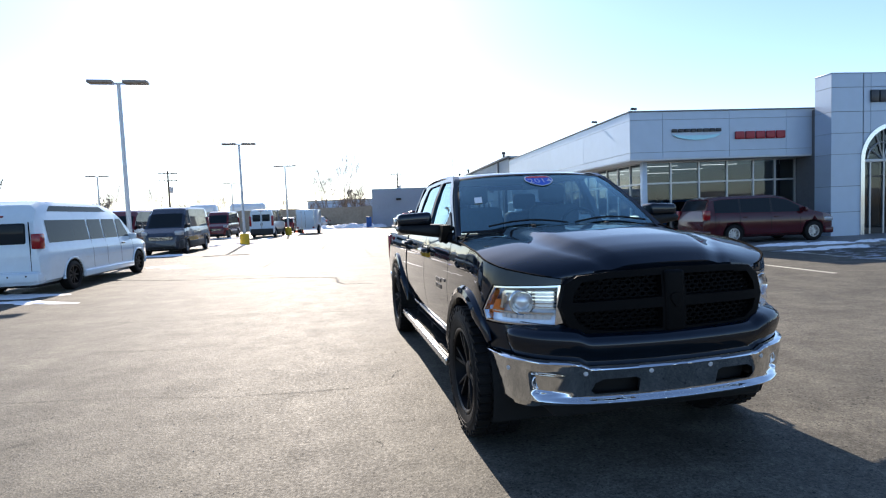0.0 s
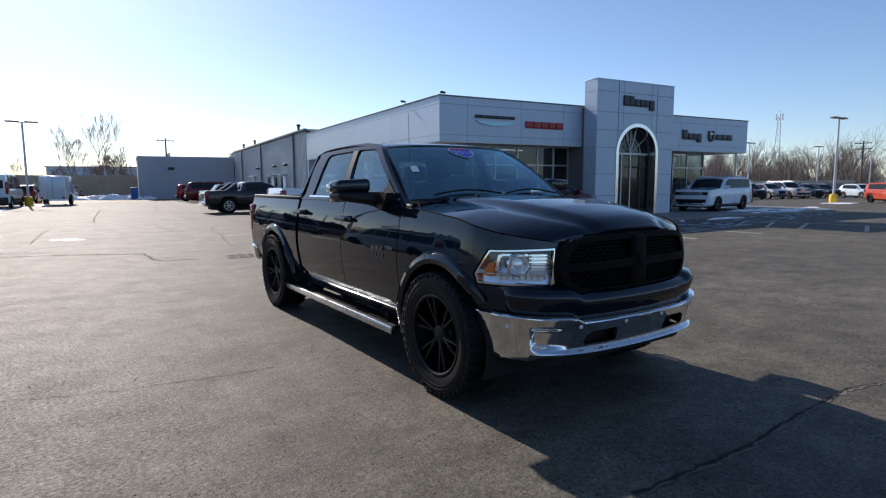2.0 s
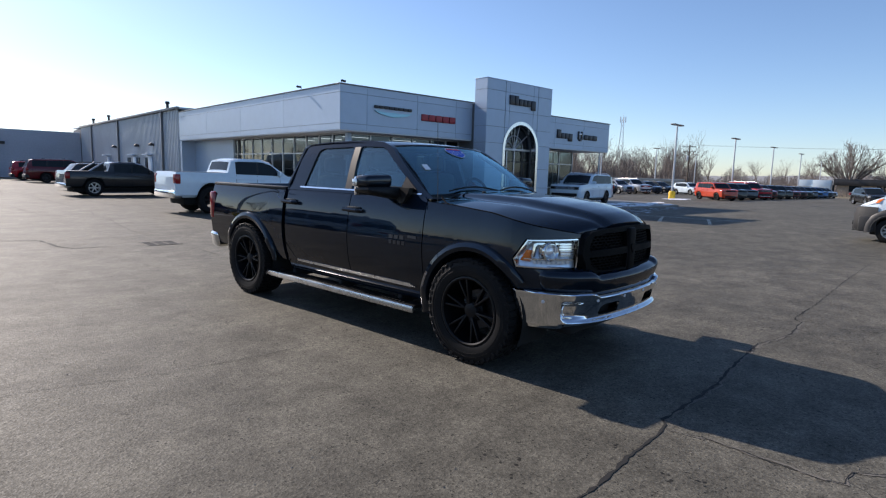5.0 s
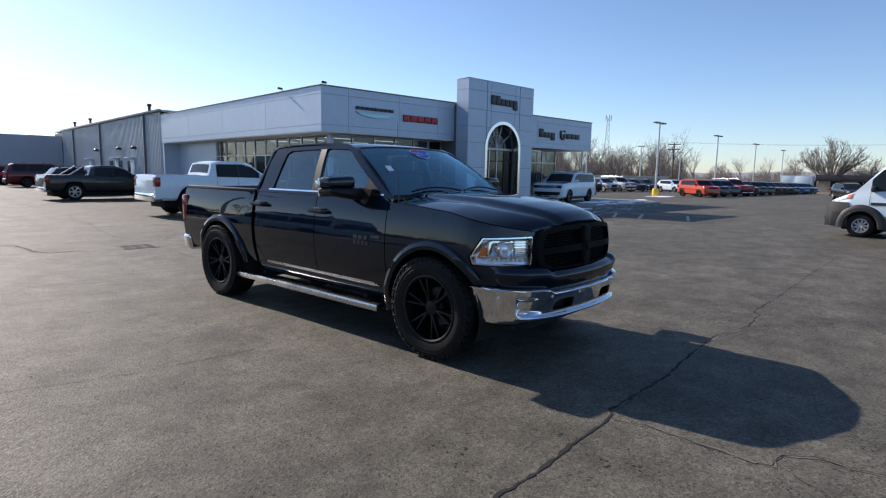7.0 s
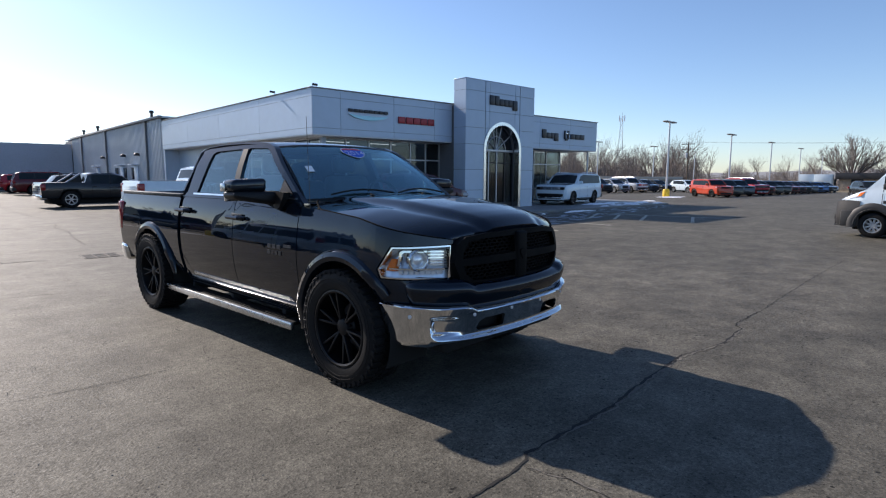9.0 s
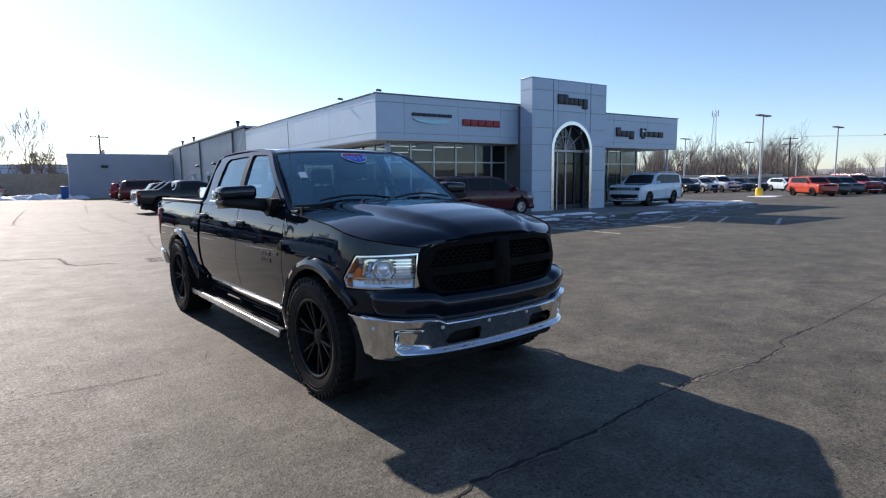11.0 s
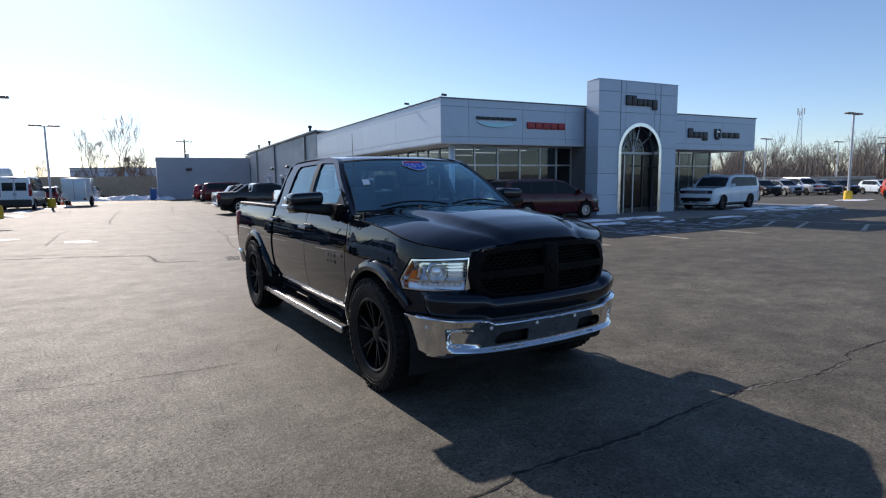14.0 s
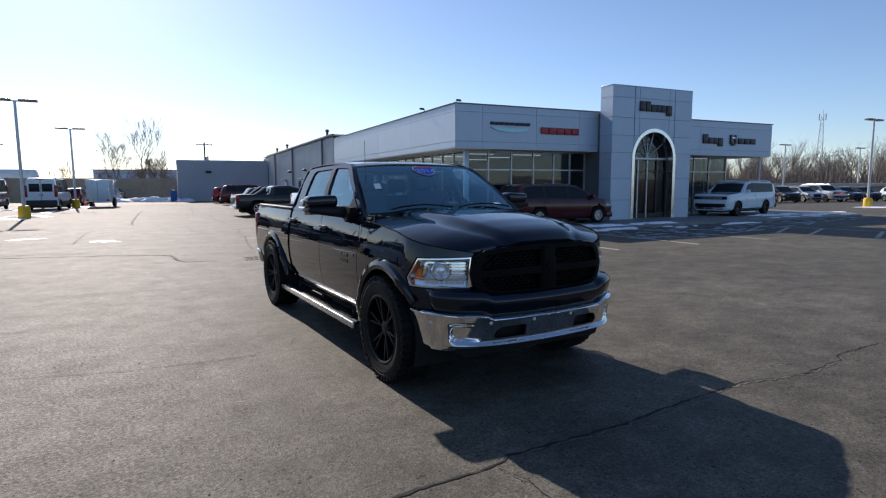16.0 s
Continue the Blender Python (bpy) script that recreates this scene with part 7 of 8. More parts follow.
for k in range(14):
    x, y = rnd.uniform(-2.6, 1.0), rnd.uniform(2.6, 6.5)
    a = rnd.uniform(0, 6.28)
    crack([(x, y), (x + 0.06 * math.cos(a), y + 0.06 * math.sin(a)), (x + 0.12 * math.cos(a + 0.4), y + 0.12 * math.sin(a + 0.4))], rnd.uniform(0.003, 0.008), 100 + k)

# loose grit on the asphalt near the truck
bm = bmesh.new()
for k in range(700):
    r = 1.2 + 9 * rnd.random() ** 1.6
    a = rnd.uniform(-1.3, 1.5)
    x, y, s = -0.8 + r * math.sin(a), 0.3 + r * math.cos(a), rnd.uniform(0.002, 0.006)
    vs = [bm.verts.new((x + s * rnd.uniform(0.6, 1.5) * math.cos(t), y + s * rnd.uniform(0.6, 1.5) * math.sin(t), 0.0005)) for t in (0, 1.6, 3.1, 4.7)]
    tip = bm.verts.new((x, y, s * rnd.uniform(0.7, 1.2)))
    for i in range(4):
        bm.faces.new((vs[i], vs[(i + 1) % 4], tip))
tagged(part("grit", bm, mat("loose_grit", (0.17, 0.155, 0.135), 0.85, 0, 0.5, 60)), "scattered loose grit on the asphalt", "grit", kind="stuff")

# storm drain
drain = tagged(part("storm_drain", bm_box(0.72, 1.32, 12.42, 12.98, -0.02, 0.005), CRACK), "cast iron storm drain grate set in the asphalt", "drain", kind="structure")
for x0, x1, y0, y1 in ((0.70, 1.34, 12.40, 12.44), (0.70, 1.34, 12.96, 13.00)):
    part("drain_frame", bm_box(x0, x1, y0, y1, -0.02, 0.009, 0.002, seg=1), DRAIN_IRON, drain)
for x in (0.70, 0.89, 1.09, 1.29):
    part("drain_frame", bm_box(x, x + 0.04, 12.44, 12.96, -0.02, 0.007, 0.002, seg=1), CRUMBLED, drain)
for k in range(9):
    part("drain_bar", bm_box(0.745, 1.29, 12.47 + 0.055 * k, 12.485 + 0.055 * k, -0.01, 0.007), DRAIN_IRON, drain)


# ---- snow ----
def snow(x, y, rx, ry, h, seed, z=0.0, turn=0.0):
    rnd = random.Random(seed)
    bm = bmesh.new()
    n, rings = 28, 6
    ph = [rnd.uniform(0, 6.28) for _ in range(5)]
    amp = [rnd.uniform(0.10, 0.30) for _ in range(5)]
    edge = [1 + sum(amp[k] * math.sin((k + 2) * 2 * math.pi * i / n + ph[k]) for k in range(5)) for i in range(n)]
    top = bm.verts.new((0, 0, h * 0.8))
    prev = None
    for j in range(1, rings + 1):
        s = j / rings
        ring = [bm.verts.new((rx * s * edge[i] * math.cos(2 * math.pi * i / n), ry * s * edge[i] * math.sin(2 * math.pi * i / n), (h * (1 - s ** 3) * rnd.uniform(0.55, 1.25)) if j < rings else 0.002)) for i in range(n)]
        for i in range(n):
            if prev:
                bm.faces.new((prev[i], ring[i], ring[(i + 1) % n], prev[(i + 1) % n]))
            else:
                bm.faces.new((top, ring[i], ring[(i + 1) % n]))
        prev = ring
    ob = part("snow_patch", bm, SNOW, angle=70)
    ob.matrix_basis = pose(x, y, z, 0, 0, turn)
    return tagged(ob, "thin patch of old melting snow", "snow", "snow patches")


SPOTS = [(-8.0, 13.6, 1.3, 0.5, 0.05, -10), (-6.7, 12.4, 0.9, 0.22, 0.03, -25), (-9.0, 26.6, 1.3, 0.35, 0.06, 5), (-6.8, 20.2, 0.5, 0.3, 0.03, 0), (-6.2, 19.4, 0.35, 0.15, 0.02, 0), (-2.5, 18.8, 0.32, 0.3, 0.015, 0), (-4.8, 20.7, 0.4, 0.25, 0.015, 0),
         (-8.9, 34.4, 1.6, 0.6, 0.08, 10), (-7.4, 36.0, 0.8, 0.5, 0.1, 0), (-10.2, 47.4, 3.0, 0.7, 0.08, 4), (-7.9, 43.0, 0.4, 1.6, 0.05, 0), (-6.9, 51.5, 0.8, 0.8, 0.1, 0)]
for i, (x, y, rx, ry, h, t) in enumerate(SPOTS):
    snow(x, y, rx, ry, h, 200 + i, 0, t)
for i in range(9):
    snow(-12 + 1.55 * i + rnd.uniform(-0.4, 0.4), 66.2 + rnd.uniform(-1, 1), rnd.uniform(1.0, 1.8), 0.8, rnd.uniform(0.25, 0.55), 230 + i)
for i, (x, y, rx, ry) in enumerate([(12.4, 15.75, 0.8, 0.25), (13.4, 15.55, 0.55, 0.22), (14.9, 15.6, 0.3, 0.16), (16.2, 15.7, 0.65, 0.2), (24.6, 17.2, 0.7, 0.35), (26.2, 17.3, 0.7, 0.25), (28.3, 16.8, 0.6, 0.2), (27.0, 16.4, 0.6, 0.2)]):
    snow(x, y, rx, ry, 0.07, 250 + i, 0.08)
for i, (x, y, rx, ry) in enumerate([(43.2, 22.2, 1.8, 0.6), (13.2, 15.0, 0.5, 0.18), (19.5, 14.9, 1.0, 0.12)]):
    snow(x, y, rx, ry, 0.06, 270 + i, fall(x))


# scraps of snow along the kerb and beside the white suv
SCRAPS = random.Random(31)
for i in range(34):
    k = SCRAPS.random()
    x = 11.8 + 5.2 * k if i % 2 else 23.0 + 8.0 * k
    y = SCRAPS.uniform(14.6, 16.2) if i % 2 else SCRAPS.uniform(15.6, 17.6)
    r = SCRAPS.uniform(0.1, 0.38)
    snow(x, y, r, r * SCRAPS.uniform(0.3, 0.7), 0.04, 300 + i, 0.08 if y > 15.55 else 0.0, SCRAPS.uniform(-20, 20))

# ---- trees and far woods ----
def bare_tree(name, seed, height, spread, levels=5, trunk_r=0.16, fine=0.008):
    rnd = random.Random(seed)
    wood, twigs = bmesh.new(), bmesh.new()

    def grow(p, d, length, r, level):
        pts, rad, q = [p], [r], d.copy()
        for k in range(3):
            q = (q + Vector((rnd.uniform(-1, 1), rnd.uniform(-1, 1), rnd.uniform(-0.3, 0.7))) * 0.16).normalized()
            pts.append(pts[-1] + q * length / 3)
            rad.append(r * (1 - 0.16 * (k + 1)))
        bm_tube(pts, rad, 6 if level < 2 else (4 if level < 4 else 3), wood if level < 3 else twigs, caps=False)
        if level >= levels:
            return
        n = (5 if levels > 6 else 4) if level < 2 else rnd.choice((3, 3, 3, 4) if levels > 6 and level > 3 else (2, 3, 3))
        for i in range(n):
            at = pts[rnd.choice((2, 3, 3))] if level else pts[rnd.choice((1, 2, 3, 3))]
            a = rnd.uniform(0, 6.28)
            out = Vector((math.cos(a), math.sin(a), 0))
            nd = (q * 0.75 + out * spread * rnd.uniform(0.6, 1.15) + Vector((0, 0, 0.28))).normalized()
            grow(at, nd, length * rnd.uniform(0.62, 0.86), max(fine, r * rnd.uniform(0.42, 0.6)), level + 1)

    grow(Vector((0, 0, 0)), Vector((0, 0, 1)), height * 0.30, trunk_r, 0)
    t = thing(name, "bare winter tree with grey-brown branches", "tree")
    part("trunk", wood, BARK, t, angle=80)
    part("crown", twigs, TWIGS, t, angle=80)
    return t


def dome_tree(seed, height, width):
    """A broad old tree: a short trunk, limbs that fan out to a dome, and fine twigs along them."""
    rnd = random.Random(seed)
    wood, twigs = bmesh.new(), bmesh.new()
    fork = Vector((0, 0, height * 0.15))
    bm_tube([(0, 0, 0), (0.05, 0.03, height * 0.08), fork], [0.55, 0.44, 0.42], 9, wood, caps=False)

    def sprout(p, d, length, r, level):
        mid = p + d * length * 0.5 + Vector((rnd.uniform(-1, 1), rnd.uniform(-1, 1), rnd.uniform(-0.3, 0.8))) * length * 0.07
        end = p + d * length + Vector((0, 0, length * 0.08))
        bm_tube([p, mid, end], [r, r * 0.75, r * 0.45], 4 if level < 2 else 3, wood if level < 2 else twigs, caps=False)
        if level >= 3:
            return
        for k in range(5 if level == 1 else 3):
            at = mid.lerp(end, rnd.uniform(-0.4, 1.0))
            nd = (d + Vector((rnd.uniform(-1, 1), rnd.uniform(-1, 1), rnd.uniform(-0.35, 0.95))) * 0.8).normalized()
            sprout(at, nd, length * rnd.uniform(0.55, 0.8), max(0.022, r * 0.5), level + 1)

    for i in range(21):
        a, tilt = 2.4 * i + rnd.uniform(-0.15, 0.15), radians(82 * math.sqrt((i * 0.7549) % 1.0))
        out = Vector((math.cos(a), math.sin(a), 0))
        tip = out * (width * 0.42 * math.sin(tilt)) + Vector((0, 0, height * (0.36 + 0.50 * math.cos(tilt)) + rnd.uniform(-0.3, 0.3)))
        bend = fork.lerp(tip, 0.45) + Vector((0, 0, height * 0.05)) - out * 0.2
        pts = []
        for k in range(7):
            q = k / 6
            pts.append(fork * (1 - q) ** 2 + bend * 2 * q * (1 - q) + tip * q * q + Vector((rnd.uniform(-1, 1), rnd.uniform(-1, 1), 0)) * 0.08 * q)
        bm_tube(pts, [0.2 - 0.155 * k / 6 for k in range(7)], 6, wood, caps=False)
        for k in range(8):
            q = 0.35 + 0.65 * k / 7
            f = min(5, int(q * 6))
            at = pts[f].lerp(pts[f + 1], q * 6 - f)
            fan = ((pts[f + 1] - pts[f]).normalized() + Vector((rnd.uniform(-1, 1), rnd.uniform(-1, 1), rnd.uniform(-0.2, 0.8))) * 0.75).normalized()
            sprout(at, fan, height * rnd.uniform(0.13, 0.19), 0.05, 1)
    t = thing("tree", "broad bare winter tree with a domed crown", "tree")
    part("trunk", wood, BARK, t, angle=80)
    part("crown", twigs, TWIGS, t, angle=80)
    return t


def at_angle(deg, dist):
    """A place by its bearing from +y towards +x and its distance from the camera's stretch."""
    return -1.2 + dist * math.sin(radians(deg)), 0.4 + dist * math.cos(radians(deg))


def down(p, turn=0):
    """Stands a tree on the falling ground."""
    return pose(p[0], p[1], fall(p[0]) - 0.2, 0, 0, turn)


t_wide = dome_tree(26, 10.6, 13.6)
t_wide.matrix_basis = down(at_angle(77.6, 150))
t_tall = bare_tree("tree", 8, 12.5, 0.55, 5, 0.2)
t_tall.matrix_basis = down(at_angle(57.5, 140))
t_slim = bare_tree("tree", 15, 10.4, 0.42, 5, 0.14, 0.018)
t_slim.matrix_basis = pose(-4.0, 78.0, -0.2)
t_round = bare_tree("tree", 21, 10.5, 0.7, 5, 0.2)
t_round.matrix_basis = down(at_angle(62.0, 150))
rnd = random.Random(5)
for deg in [50 + 0.62 * k for k in range(28)]:
    src = rnd.choice((t_tall, t_round, t_tall))
    c = copy_thing(src, down(at_angle(deg + rnd.uniform(-0.3, 0.3), rnd.uniform(125, 175)), rnd.uniform(0, 360)))
    s = rnd.uniform(0.85, 1.22)
    c.scale = (s, s, s)
for deg, dist, s, src in ((75.2, 150, 0.9, t_round), (80.3, 150, 0.62, t_wide), (83.2, 150, 0.75, t_wide), (84.5, 140, 0.75, t_wide), (87.5, 150, 0.9, t_wide), (70.9, 190, 1.0, t_round), (73, 200, 0.9, t_tall), (91, 140, 0.9, t_wide)):
    c = copy_thing(src, down(at_angle(deg, dist), deg * 7))
    c.scale = (s, s, s)
t_bush = bare_tree("tree", 33, 5.8, 0.62, 5, 0.15, 0.022)
t_bush.matrix_basis = pose(-2.4, 79.0, -0.2)
for x, y, s, src in ((-2.2, 78.5, 0.62, t_slim), (-6.0, 79.5, 0.66, t_slim), (-7.2, 82, 0.85, t_slim), (-3.2, 82, 0.8, t_bush), (-0.9, 80, 0.7, t_bush), (-4.9, 84, 0.8, t_bush), (-8.4, 83, 0.7, t_bush), (-40.4, 90, 1.1, t_bush), (-38.2, 90, 0.75, t_slim), (-42.5, 88, 0.9, t_bush),
                     (-30.6, 90, 0.8, t_bush), (-28.2, 91, 0.85, t_bush), (-26.0, 88, 0.6, t_slim), (-33.5, 92, 0.7, t_slim), (-22.0, 86, 0.6, t_slim), (-17.5, 88, 0.55, t_bush), (-47, 86, 0.9, t_bush), (-52, 84, 1.0, t_slim), (-12.6, 86, 0.5, t_slim)):
    c = copy_thing(src, pose(x, y, -0.2, 0, 0, x * 40))
    c.scale = (s, s, s)


def woods(a0, a1, d0, d1, n, h0, h1, seed):
    """Far woods: a thicket of thin stems and twigs that nobody could count."""
    rnd = random.Random(seed)
    bm = bmesh.new()
    for k in range(n):
        deg, dist = rnd.uniform(a0, a1), rnd.uniform(d0, d1)
        x, y = at_angle(deg, dist)
        h = rnd.uniform(h0, h1) * (0.7 + 0.3 * math.sin(deg * 1.7) * math.sin(deg * 0.43))
        lean = Vector((rnd.uniform(-0.6, 0.6), rnd.uniform(-0.6, 0.6), 0))
        base = Vector((x, y, fall(x) - 0.5))
        r = rnd.uniform(0.035, 0.085)
        bm_tube([base, base + lean * 0.4 + Vector((0, 0, h * 0.5)), base + lean + Vector((0, 0, h))], [r, r * 0.7, 0.015], 3, bm, caps=False)
        for i in range(10):
            s = rnd.uniform(0.2, 0.95)
            p = base + lean * s + Vector((0, 0, h * s))
            q = p + Vector((rnd.uniform(-1, 1), rnd.uniform(-1, 1), rnd.uniform(0.3, 1.2))) * (h * 0.16)
            bm_tube([p, q], [r * 0.4, 0.015], 3, bm, caps=False)
    me = bpy.data.meshes.new("woods")
    bm.to_mesh(me)
    bm.free()
    me.materials.append(TWIGS)
    ob = new("woods", me)
    return tagged(ob, "distant bare winter woods along the lot's edge", "woods", kind="stuff")


woods(46, 66, 125, 190, 3600, 5, 10.5, 1)
woods(66, 95, 190, 260, 3200, 3.5, 8.5, 2)
woods(48, 95, 135, 180, 4500, 1.2, 3.8, 6)
woods(95, 265, 110, 170, 1500, 3, 6, 3)
woods(265, 352, 120, 190, 900, 4, 9, 4)

# a low hazy ridge on the horizon
bm = bmesh.new()
ridge_rows = []
for k in range(721):
    a, far_r = radians(0.5 * k), 950
    h = 8 + 3 * math.sin(a * 5 + 1) + 2 * math.sin(a * 13 + 2) + 2.2 * noise.noise((k * 0.9, 0, 0)) + 1.4 * noise.noise((k * 3.3, 5, 0))
    ridge_rows.append([bm.verts.new((r * math.sin(a), r * math.cos(a), z)) for r, z in ((far_r - 120, -3), (far_r, h), (far_r + 160, -3))])
for a, b in zip(ridge_rows, ridge_rows[1:]):
    for i in range(2):
        bm.faces.new((a[i], b[i], b[i + 1], a[i + 1]))
tagged(part("backdrop_ridge", bm, mat("hazy_wooded_ridge", (0.24, 0.245, 0.25), 1.0, 0, 0.25, 0.02), angle=80), "low wooded ridge in winter haze on the horizon", "ridge", kind="structure")

# ---- far left: long wall, tanks, poles ----
tagged(part("wall_boundary", bm_box(-120, -0.2, 74, 74.4, 0, 2.55), TAN_WALL), "long weathered tan wall behind the lot", "wall", kind="structure")
for k in range(24):
    tagged(part("wall_pier", bm_box(-2.0 - 4.9 * k, -1.7 - 4.9 * k, 73.85, 74.0, 0, 2.62), TAN_WALL), "tan pier on the long wall", "wall pier", "wall piers", "structure")
for i, (x, l) in enumerate(((-17.5, 5.0), (-23.5, 4.0))):
    tank = thing("storage_tank", "rounded white tank behind the long wall", "tank", m=pose(x, 82, 0))
    part("shell", moved(bm_lathe([(0.001, -l / 2), (0.8, -l / 2 + 0.2), (1.0, -l / 2 + 0.5), (1.0, l / 2 - 0.5), (0.8, l / 2 - 0.2), (0.001, l / 2)], 20, "X"), Matrix.Translation((0, 0, 2.75))), WHITE_PAINT, tank)
    for s in (-1, 1):
        part("cradle", bm_box(s * l * 0.3 - 0.15, s * l * 0.3 + 0.15, -0.7, 0.7, 0, 2.1), CONCRETE, tank)
far = thing("industrial_building", "long pale low building beyond the wall", "building", m=pose(-6, 96, 0))
part("wall", bm_box(-5, 7, 0, 10, 0, 4.0), ACM, far)
part("roof", bm_box(-5.2, 7.2, -0.2, 10.2, 4.0, 4.12), COPING, far)
part("snowy_canopy", bm_box(-4.6, 6.6, -1.6, 0.0, 2.62, 2.82, 0.04), SNOW, far, "low canopy under a layer of snow")
part("ribbed_band", bm_box(-4.9, 6.9, -0.05, 0.0, 3.55, 3.62), COPING, far)
# small enclosed trailer
trailer = thing("cargo_trailer", "small white enclosed cargo trailer", "trailer", m=pose(-5.75, 52.2, 0, 0, 0, 84))
part("box", bm_box(-1.5, 1.5, -0.78, 0.78, 0.45, 2.15, 0.05), WHITE_PAINT, trailer)
part("rear_door", bm_box(-1.53, -1.49, -0.68, 0.68, 0.5, 2.05, 0.01), WHITE_PAINT, trailer)
part("door_bar", bm_box(-1.545, -1.525, 0.30, 0.34, 0.55, 2.0), ALU, trailer)
part("front_door_seam", bm_box(-1.534, -1.525, -0.01, 0.01, 0.5, 2.05), SEAM, trailer)
part("corner_trim", bm_box(-1.52, -1.44, -0.80, -0.74, 0.45, 2.15), ALU, trailer)
part("corner_trim", bm_box(-1.52, -1.44, 0.74, 0.80, 0.45, 2.15), ALU, trailer)
part("drawbar", bm_tube([(1.5, 0, 0.5), (2.4, 0, 0.48)], 0.05, 6), DARK_METAL, trailer)
for s in (-1, 1):
    w = part("wheel", WHEEL_VAN[0], None, trailer, m=Matrix.Translation((0, s * 0.82, 0.355)) @ (Matrix.Rotation(math.pi, 4, "Z") if s > 0 else Matrix.Identity(4)))
    part("rim", WHEEL_VAN[1], None, w)
    part("mudguard", bm_tube([(0.45 * math.cos(radians(a)), s * 0.84, 0.36 + 0.45 * math.sin(radians(a))) for a in range(0, 181, 20)], 0.03, 6), DARK_METAL, trailer)
    part("tail_light", bm_box(-1.545, -1.52, *sorted((s * 0.60, s * 0.74)), 0.5, 0.62), RED_LENS, trailer)


def utility_pole(h, arms=2):
    p = thing("utility_pole", "weathered wooden utility pole with crossarms", "utility pole")
    part("pole", bm_tube([(0, 0, 0), (0, 0, h)], [0.15, 0.10], 8), WOOD_POLE, p)
    for k in range(arms):
        z = h - 0.35 - 0.95 * k
        part("crossarm", bm_box(-1.15, 1.15, -0.06, 0.06, z - 0.06, z + 0.06), WOOD_POLE, p)
        for x in (-1.0, -0.45, 0.45, 1.0):
            part("insulator", bm_lathe([(0.04, 0), (0.05, 0.06), (0.02, 0.14)], 8, "Z"), CONCRETE, p, m=Matrix.Translation((x, 0, z + 0.06)))
    part("transformer", bm_lathe([(0.22, 0), (0.24, 0.1), (0.24, 0.8), (0.05, 0.9)], 14, "Z"), POLE, p, m=Matrix.Translation((0.3, 0, h - 2.9)))
    return p


up = utility_pole(8.8)
UPX, UPY = at_angle(65.1, 118)
up.matrix_basis = pose(UPX, UPY, fall(UPX), 0, 0, 105)
UP2 = at_angle(95, 120)
copy_thing(up, pose(UP2[0], UP2[1], fall(UP2[0]), 0, 0, 20))
UP3 = at_angle(50, 190)
copy_thing(up, pose(UP3[0], UP3[1], fall(UP3[0]), 0, 0, 20))
copy_thing(up, pose(-26.5, 78, -0.6, 0, 0, 10))
utility_pole(8.3, 1).matrix_basis = pose(3.88, 92, -0.2, 0, 0, 10)
for a, b in (((UPX, UPY), UP2), ((UPX, UPY), UP3)):
    for off in (-1.0, 0.45, 1.0):
        pts = [(a[0] + (b[0] - a[0]) * k / 14 + off * 0.3, a[1] + (b[1] - a[1]) * k / 14 + off, 8.1 - 0.9 * math.sin(math.pi * k / 14)) for k in range(15)]
        tagged(part("power_line", bm_tube(pts, 0.007, 4), WIRE), "thin dark overhead wire between utility poles", "wire", "overhead wires")
# lattice mast
mast = thing("lattice_mast", "tall slender grey lattice mast with antennas", "mast", m=pose(144, 87, fall(144)))
for k in range(3):
    a = 2 * math.pi * k / 3
    part("leg", bm_tube([(1.3 * math.cos(a), 1.3 * math.sin(a), 0), (0.35 * math.cos(a), 0.35 * math.sin(a), 19)], 0.07, 6), POLE, mast)
for i in range(14):
    z0, z1 = i * 19 / 14, (i + 1) * 19 / 14
    for k in range(3):
        a, b = 2 * math.pi * k / 3, 2 * math.pi * (k + 1) / 3
        r0, r1 = 1.3 - 0.95 * z0 / 19, 1.3 - 0.95 * z1 / 19
        part("brace", bm_tube([(r0 * math.cos(a), r0 * math.sin(a), z0), (r1 * math.cos(b), r1 * math.sin(b), z1)], 0.04, 4), POLE, mast)
for k in range(3):
    a = 2 * math.pi * k / 3 + 0.4
    part("antenna", bm_box(-0.12, 0.12, -0.08, 0.08, 0, 1.6), POLE, mast, m=Matrix.Translation((0.8 * math.cos(a), 0.8 * math.sin(a), 18.0)))
part("tip", bm_tube([(0, 0, 19), (0, 0, 20.6)], 0.04, 5), POLE, mast)
carport = thing("low_building", "long low building with a pale roof behind the parked cars", "building", m=pose(72.4, 45.0, fall(72.4), 0, 0, -61))
part("wall", bm_box(-16, 8.5, 0, 7, -0.2, 1.55), CONCRETE, carport)
part("roof", bm_box(-16.4, 8.9, -0.5, 7.5, 1.55, 1.95, 0.04), mat("pale_membrane_roof", (0.42, 0.40, 0.36), 0.8, 0, 0.15, 3), carport)
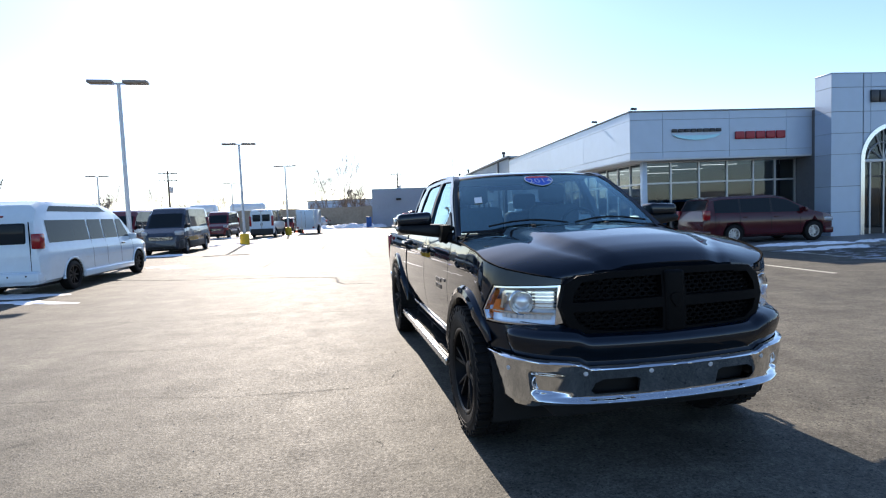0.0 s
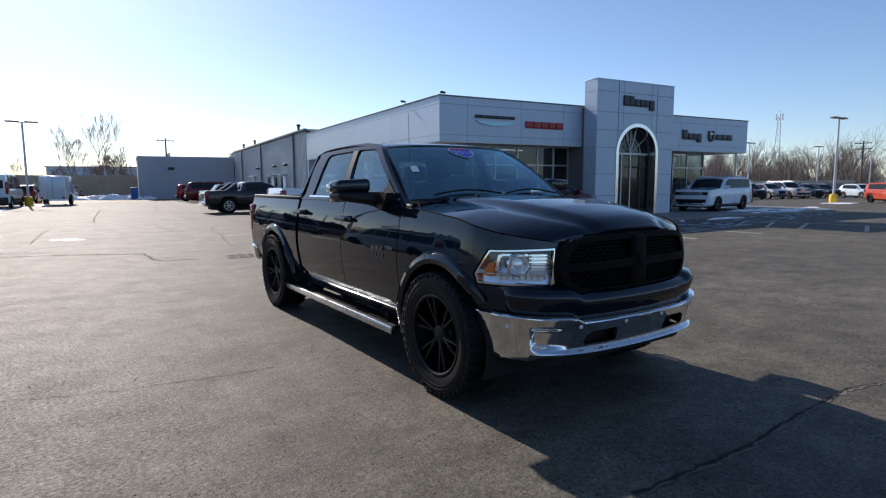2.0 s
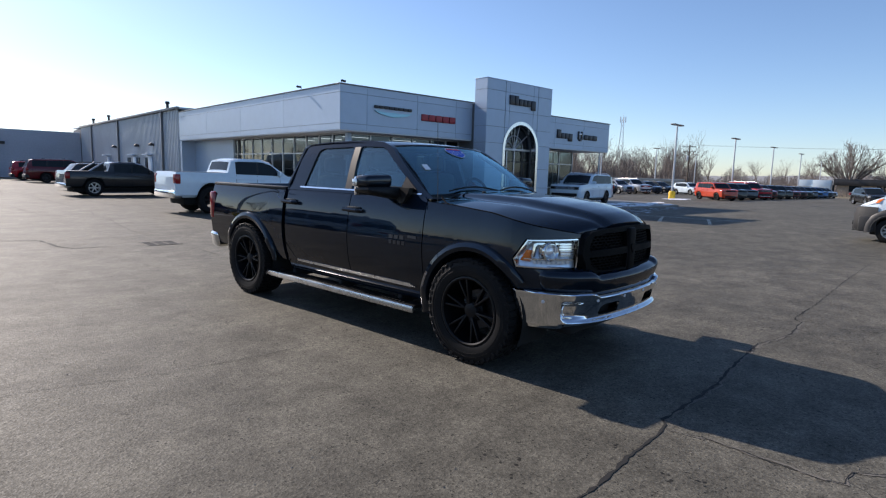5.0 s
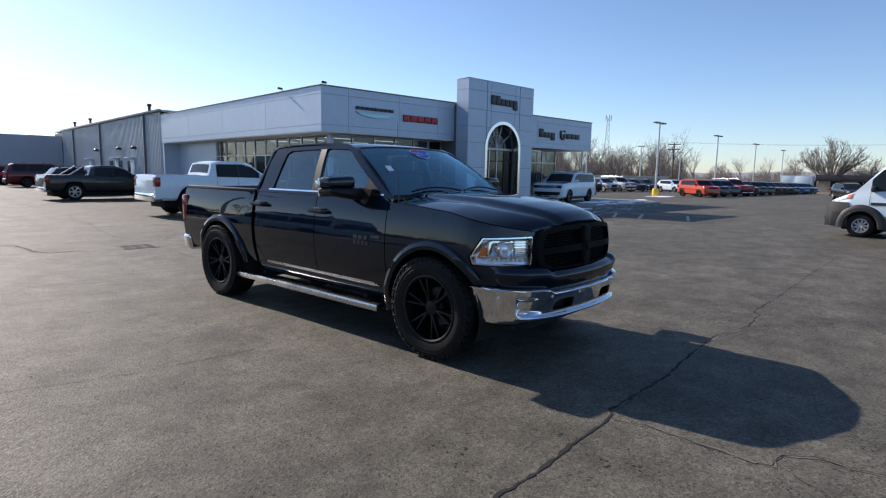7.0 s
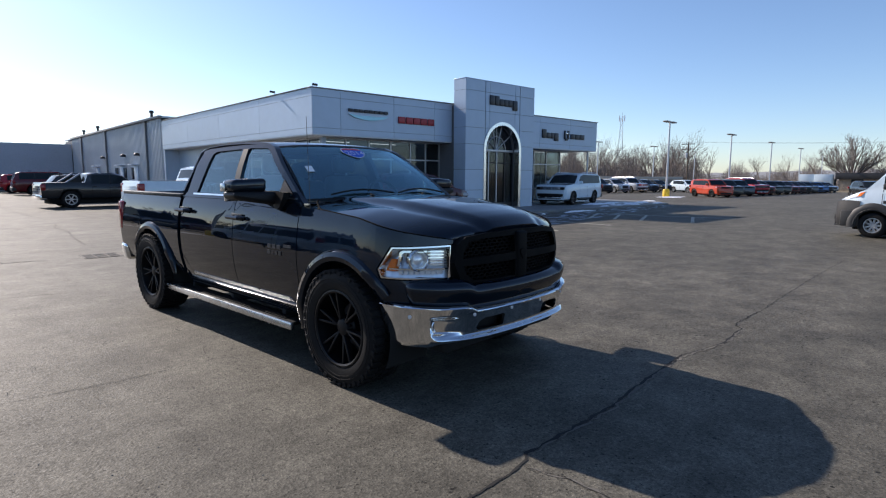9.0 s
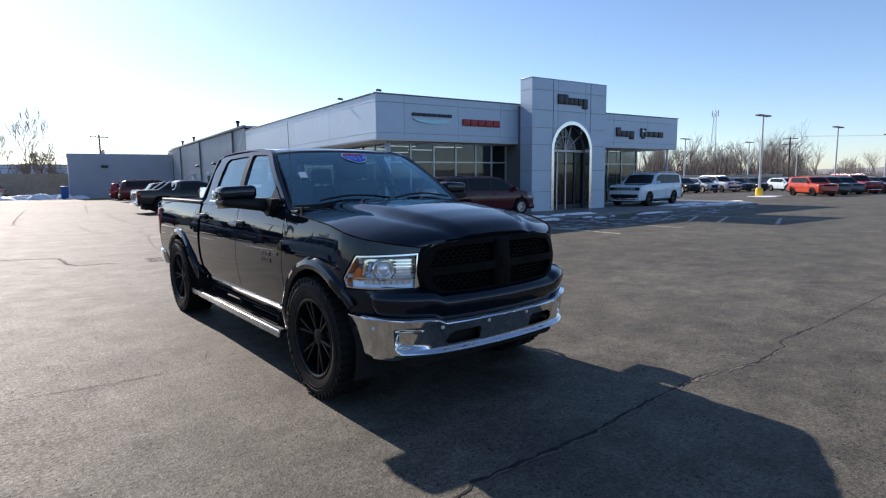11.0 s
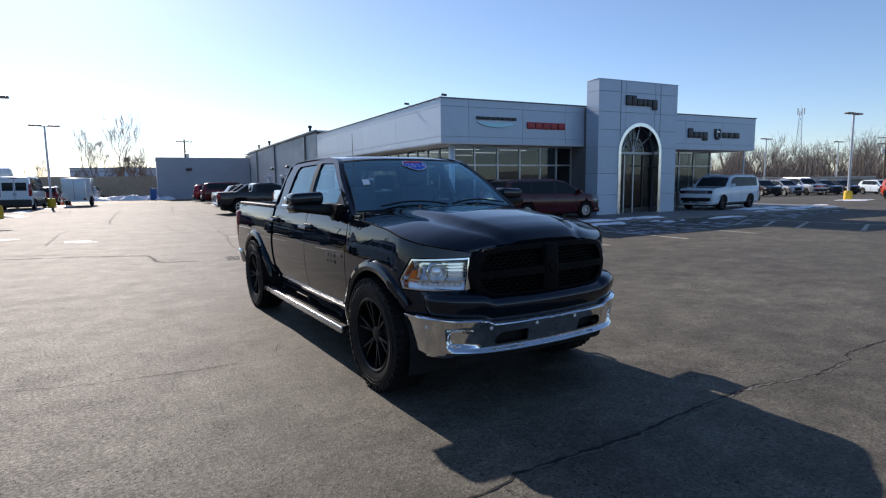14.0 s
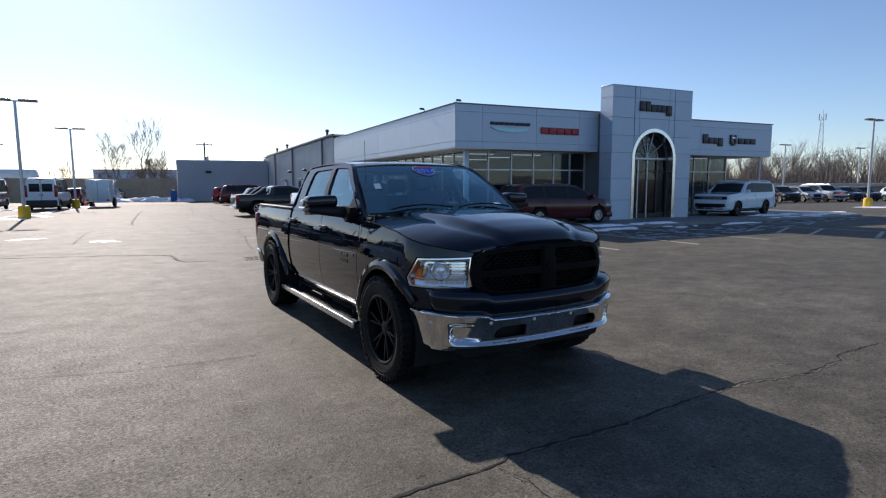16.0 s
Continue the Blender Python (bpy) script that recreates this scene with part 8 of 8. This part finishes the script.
# far right: low dark building, white trailers
low = thing("low_building", "long low dark-roofed building at the lot's edge", "building", m=pose(134, 20, fall(134), 0, 0, 4))
part("wall", bm_box(0, 10, -26, 12, -0.4, 2.2), TAN_WALL, low)
part("roof", bm_box(-0.6, 10.6, -26.6, 12.6, 2.2, 3.5, 0.05), DARK_METAL, low)
part("rooftop_unit", bm_box(3, 5.5, -12, -9, 3.5, 4.6, 0.05), WHITE_PAINT, low)
for k in range(8):
    part("window", bm_box(-0.05, 0.05, -14 + 4.4 * k, -12 + 4.4 * k, 1.0, 2.2), CAR_GLASS, low)
for x, y, l, r in ((126, 35.4, 2.6, 96), (126, 32.7, 2.8, 94)):
    bt = thing("box_trailer", "plain white box trailer parked at the lot's end", "trailer", m=pose(x, y, fall(x), 0, 0, r))
    part("box", bm_box(-l / 2, l / 2, -1.2, 1.2, 0.9, 3.1, 0.05), WHITE_PAINT, bt)
    part("chassis", bm_box(-l / 2 + 0.3, l / 2 - 0.3, -0.5, 0.5, 0.6, 0.9), UNDER, bt)
    for s in (-1, 1):
        for dx in (-l * 0.3, -l * 0.3 + 1.1):
            part("wheel", WHEEL_TRUCK[0], None, bt, m=Matrix.Translation((dx, s * 1.05, 0.43)))


# traffic cones and a blue bin at the back of the lot
for x, y in ((-6.95, 52.6), (-6.55, 53.3)):
    cone = thing("traffic_cone", "orange rubber traffic cone with a square foot", "cone", "traffic cones", m=pose(x, y, 0))
    part("foot", bm_box(-0.18, 0.18, -0.18, 0.18, 0, 0.03, 0.008), CONE, cone)
    part("cone_body", bm_lathe([(0.14, 0.03), (0.12, 0.1), (0.03, 0.72), (0.001, 0.72)], 16, "Z"), CONE, cone)
    part("band", bm_lathe([(0.095, 0.32), (0.07, 0.50)], 16, "Z", caps=False), STICKER_WHITE, cone)
bin_ = thing("waste_bin", "tall blue plastic bin beside the block wall", "bin", m=pose(-0.6, 65.4, 0))
part("bin_body", bm_box(-0.3, 0.3, -0.3, 0.3, 0.05, 1.15, 0.04), BIN_BLUE, bin_)
part("lid", bm_box(-0.33, 0.33, -0.34, 0.32, 1.152, 1.22, 0.03), BIN_BLUE, bin_)

# thin streaks of frost left in the building's shade
rnd = random.Random(91)
bm = bmesh.new()
for k in range(560):
    x, y = rnd.uniform(11.5, 30.5), rnd.uniform(11.2, 15.3)
    if y < 15.3 - 0.22 * (30.5 - x):
        continue
    l, w = rnd.uniform(0.1, 0.75), rnd.uniform(0.02, 0.09)
    z = 0.003 + 0.00001 * k
    n = 7
    up = [(x + l * (i / n - 0.5), y + w * math.sin(math.pi * i / n) * rnd.uniform(0.4, 1.3)) for i in range(n + 1)]
    dn = [(x + l * (i / n - 0.5), y - w * math.sin(math.pi * i / n) * rnd.uniform(0.4, 1.3)) for i in range(1, n)]
    bm.faces.new([bm.verts.new((a, b, z)) for a, b in up + dn[::-1]])
tagged(part("frost", bm, FROST), "thin streaks of frost on shaded asphalt", "frost", kind="stuff")


# ---- lamp posts ----
def lamp_post(height=5.9, drop=0.0):
    p = thing("lamp_post", "pale square lamp post with two flat heads and yellow base", "lamp post")
    part("base", bm_lathe([(0.27, 0.0), (0.27, 0.5), (0.22, 0.65), (0.02, 0.67)], 20, "Z"), YELLOW, p, "yellow painted concrete base")
    part("pole", bm_tube([(0, 0, 0.63), (0, 0, height)], [0.085, 0.062], 10), POLE, p)
    for s in (-1, 1):
        part("arm", bm_box(*sorted((0.0, s * 0.3)), -0.03, 0.03, height - 0.05, height + 0.01), POLE, p)
        hd = bm_box(*sorted((s * 0.16, s * 0.95)), -0.2, 0.2, height - 0.03, height + 0.08, 0.035)
        part("lamp_head", hd, LAMP_HEAD, p)
    return p


lamp_post(6.36).matrix_basis = pose(-8.32, 21.27, 0, 0, 0, 6)
first_post = lamp_post()
first_post.matrix_basis = pose(-7.55, 35.0, 0, 0, 0, 4)
for x, y, r in ((-7.34, 50.4, 4), (-24.75, 55.2, 4), (-17.0, 71.6, 4), (43.5, 22.9, 4), (61.1, 24.9, 4), (78.7, 26.8, 4), (98.3, 29.1, 4), (131.1, 34.6, 4), (62.4, 41.7, 4), (77.4, 42.0, 4), (99.2, 45.8, 4)):
    if x < 32:
        copy_thing(first_post, pose(x, y, 0, 0, 0, r))
    else:
        # taller posts where the lot falls away
        lamp_post(5.9 - fall(x)).matrix_basis = pose(x, y, fall(x), 0, 0, r)
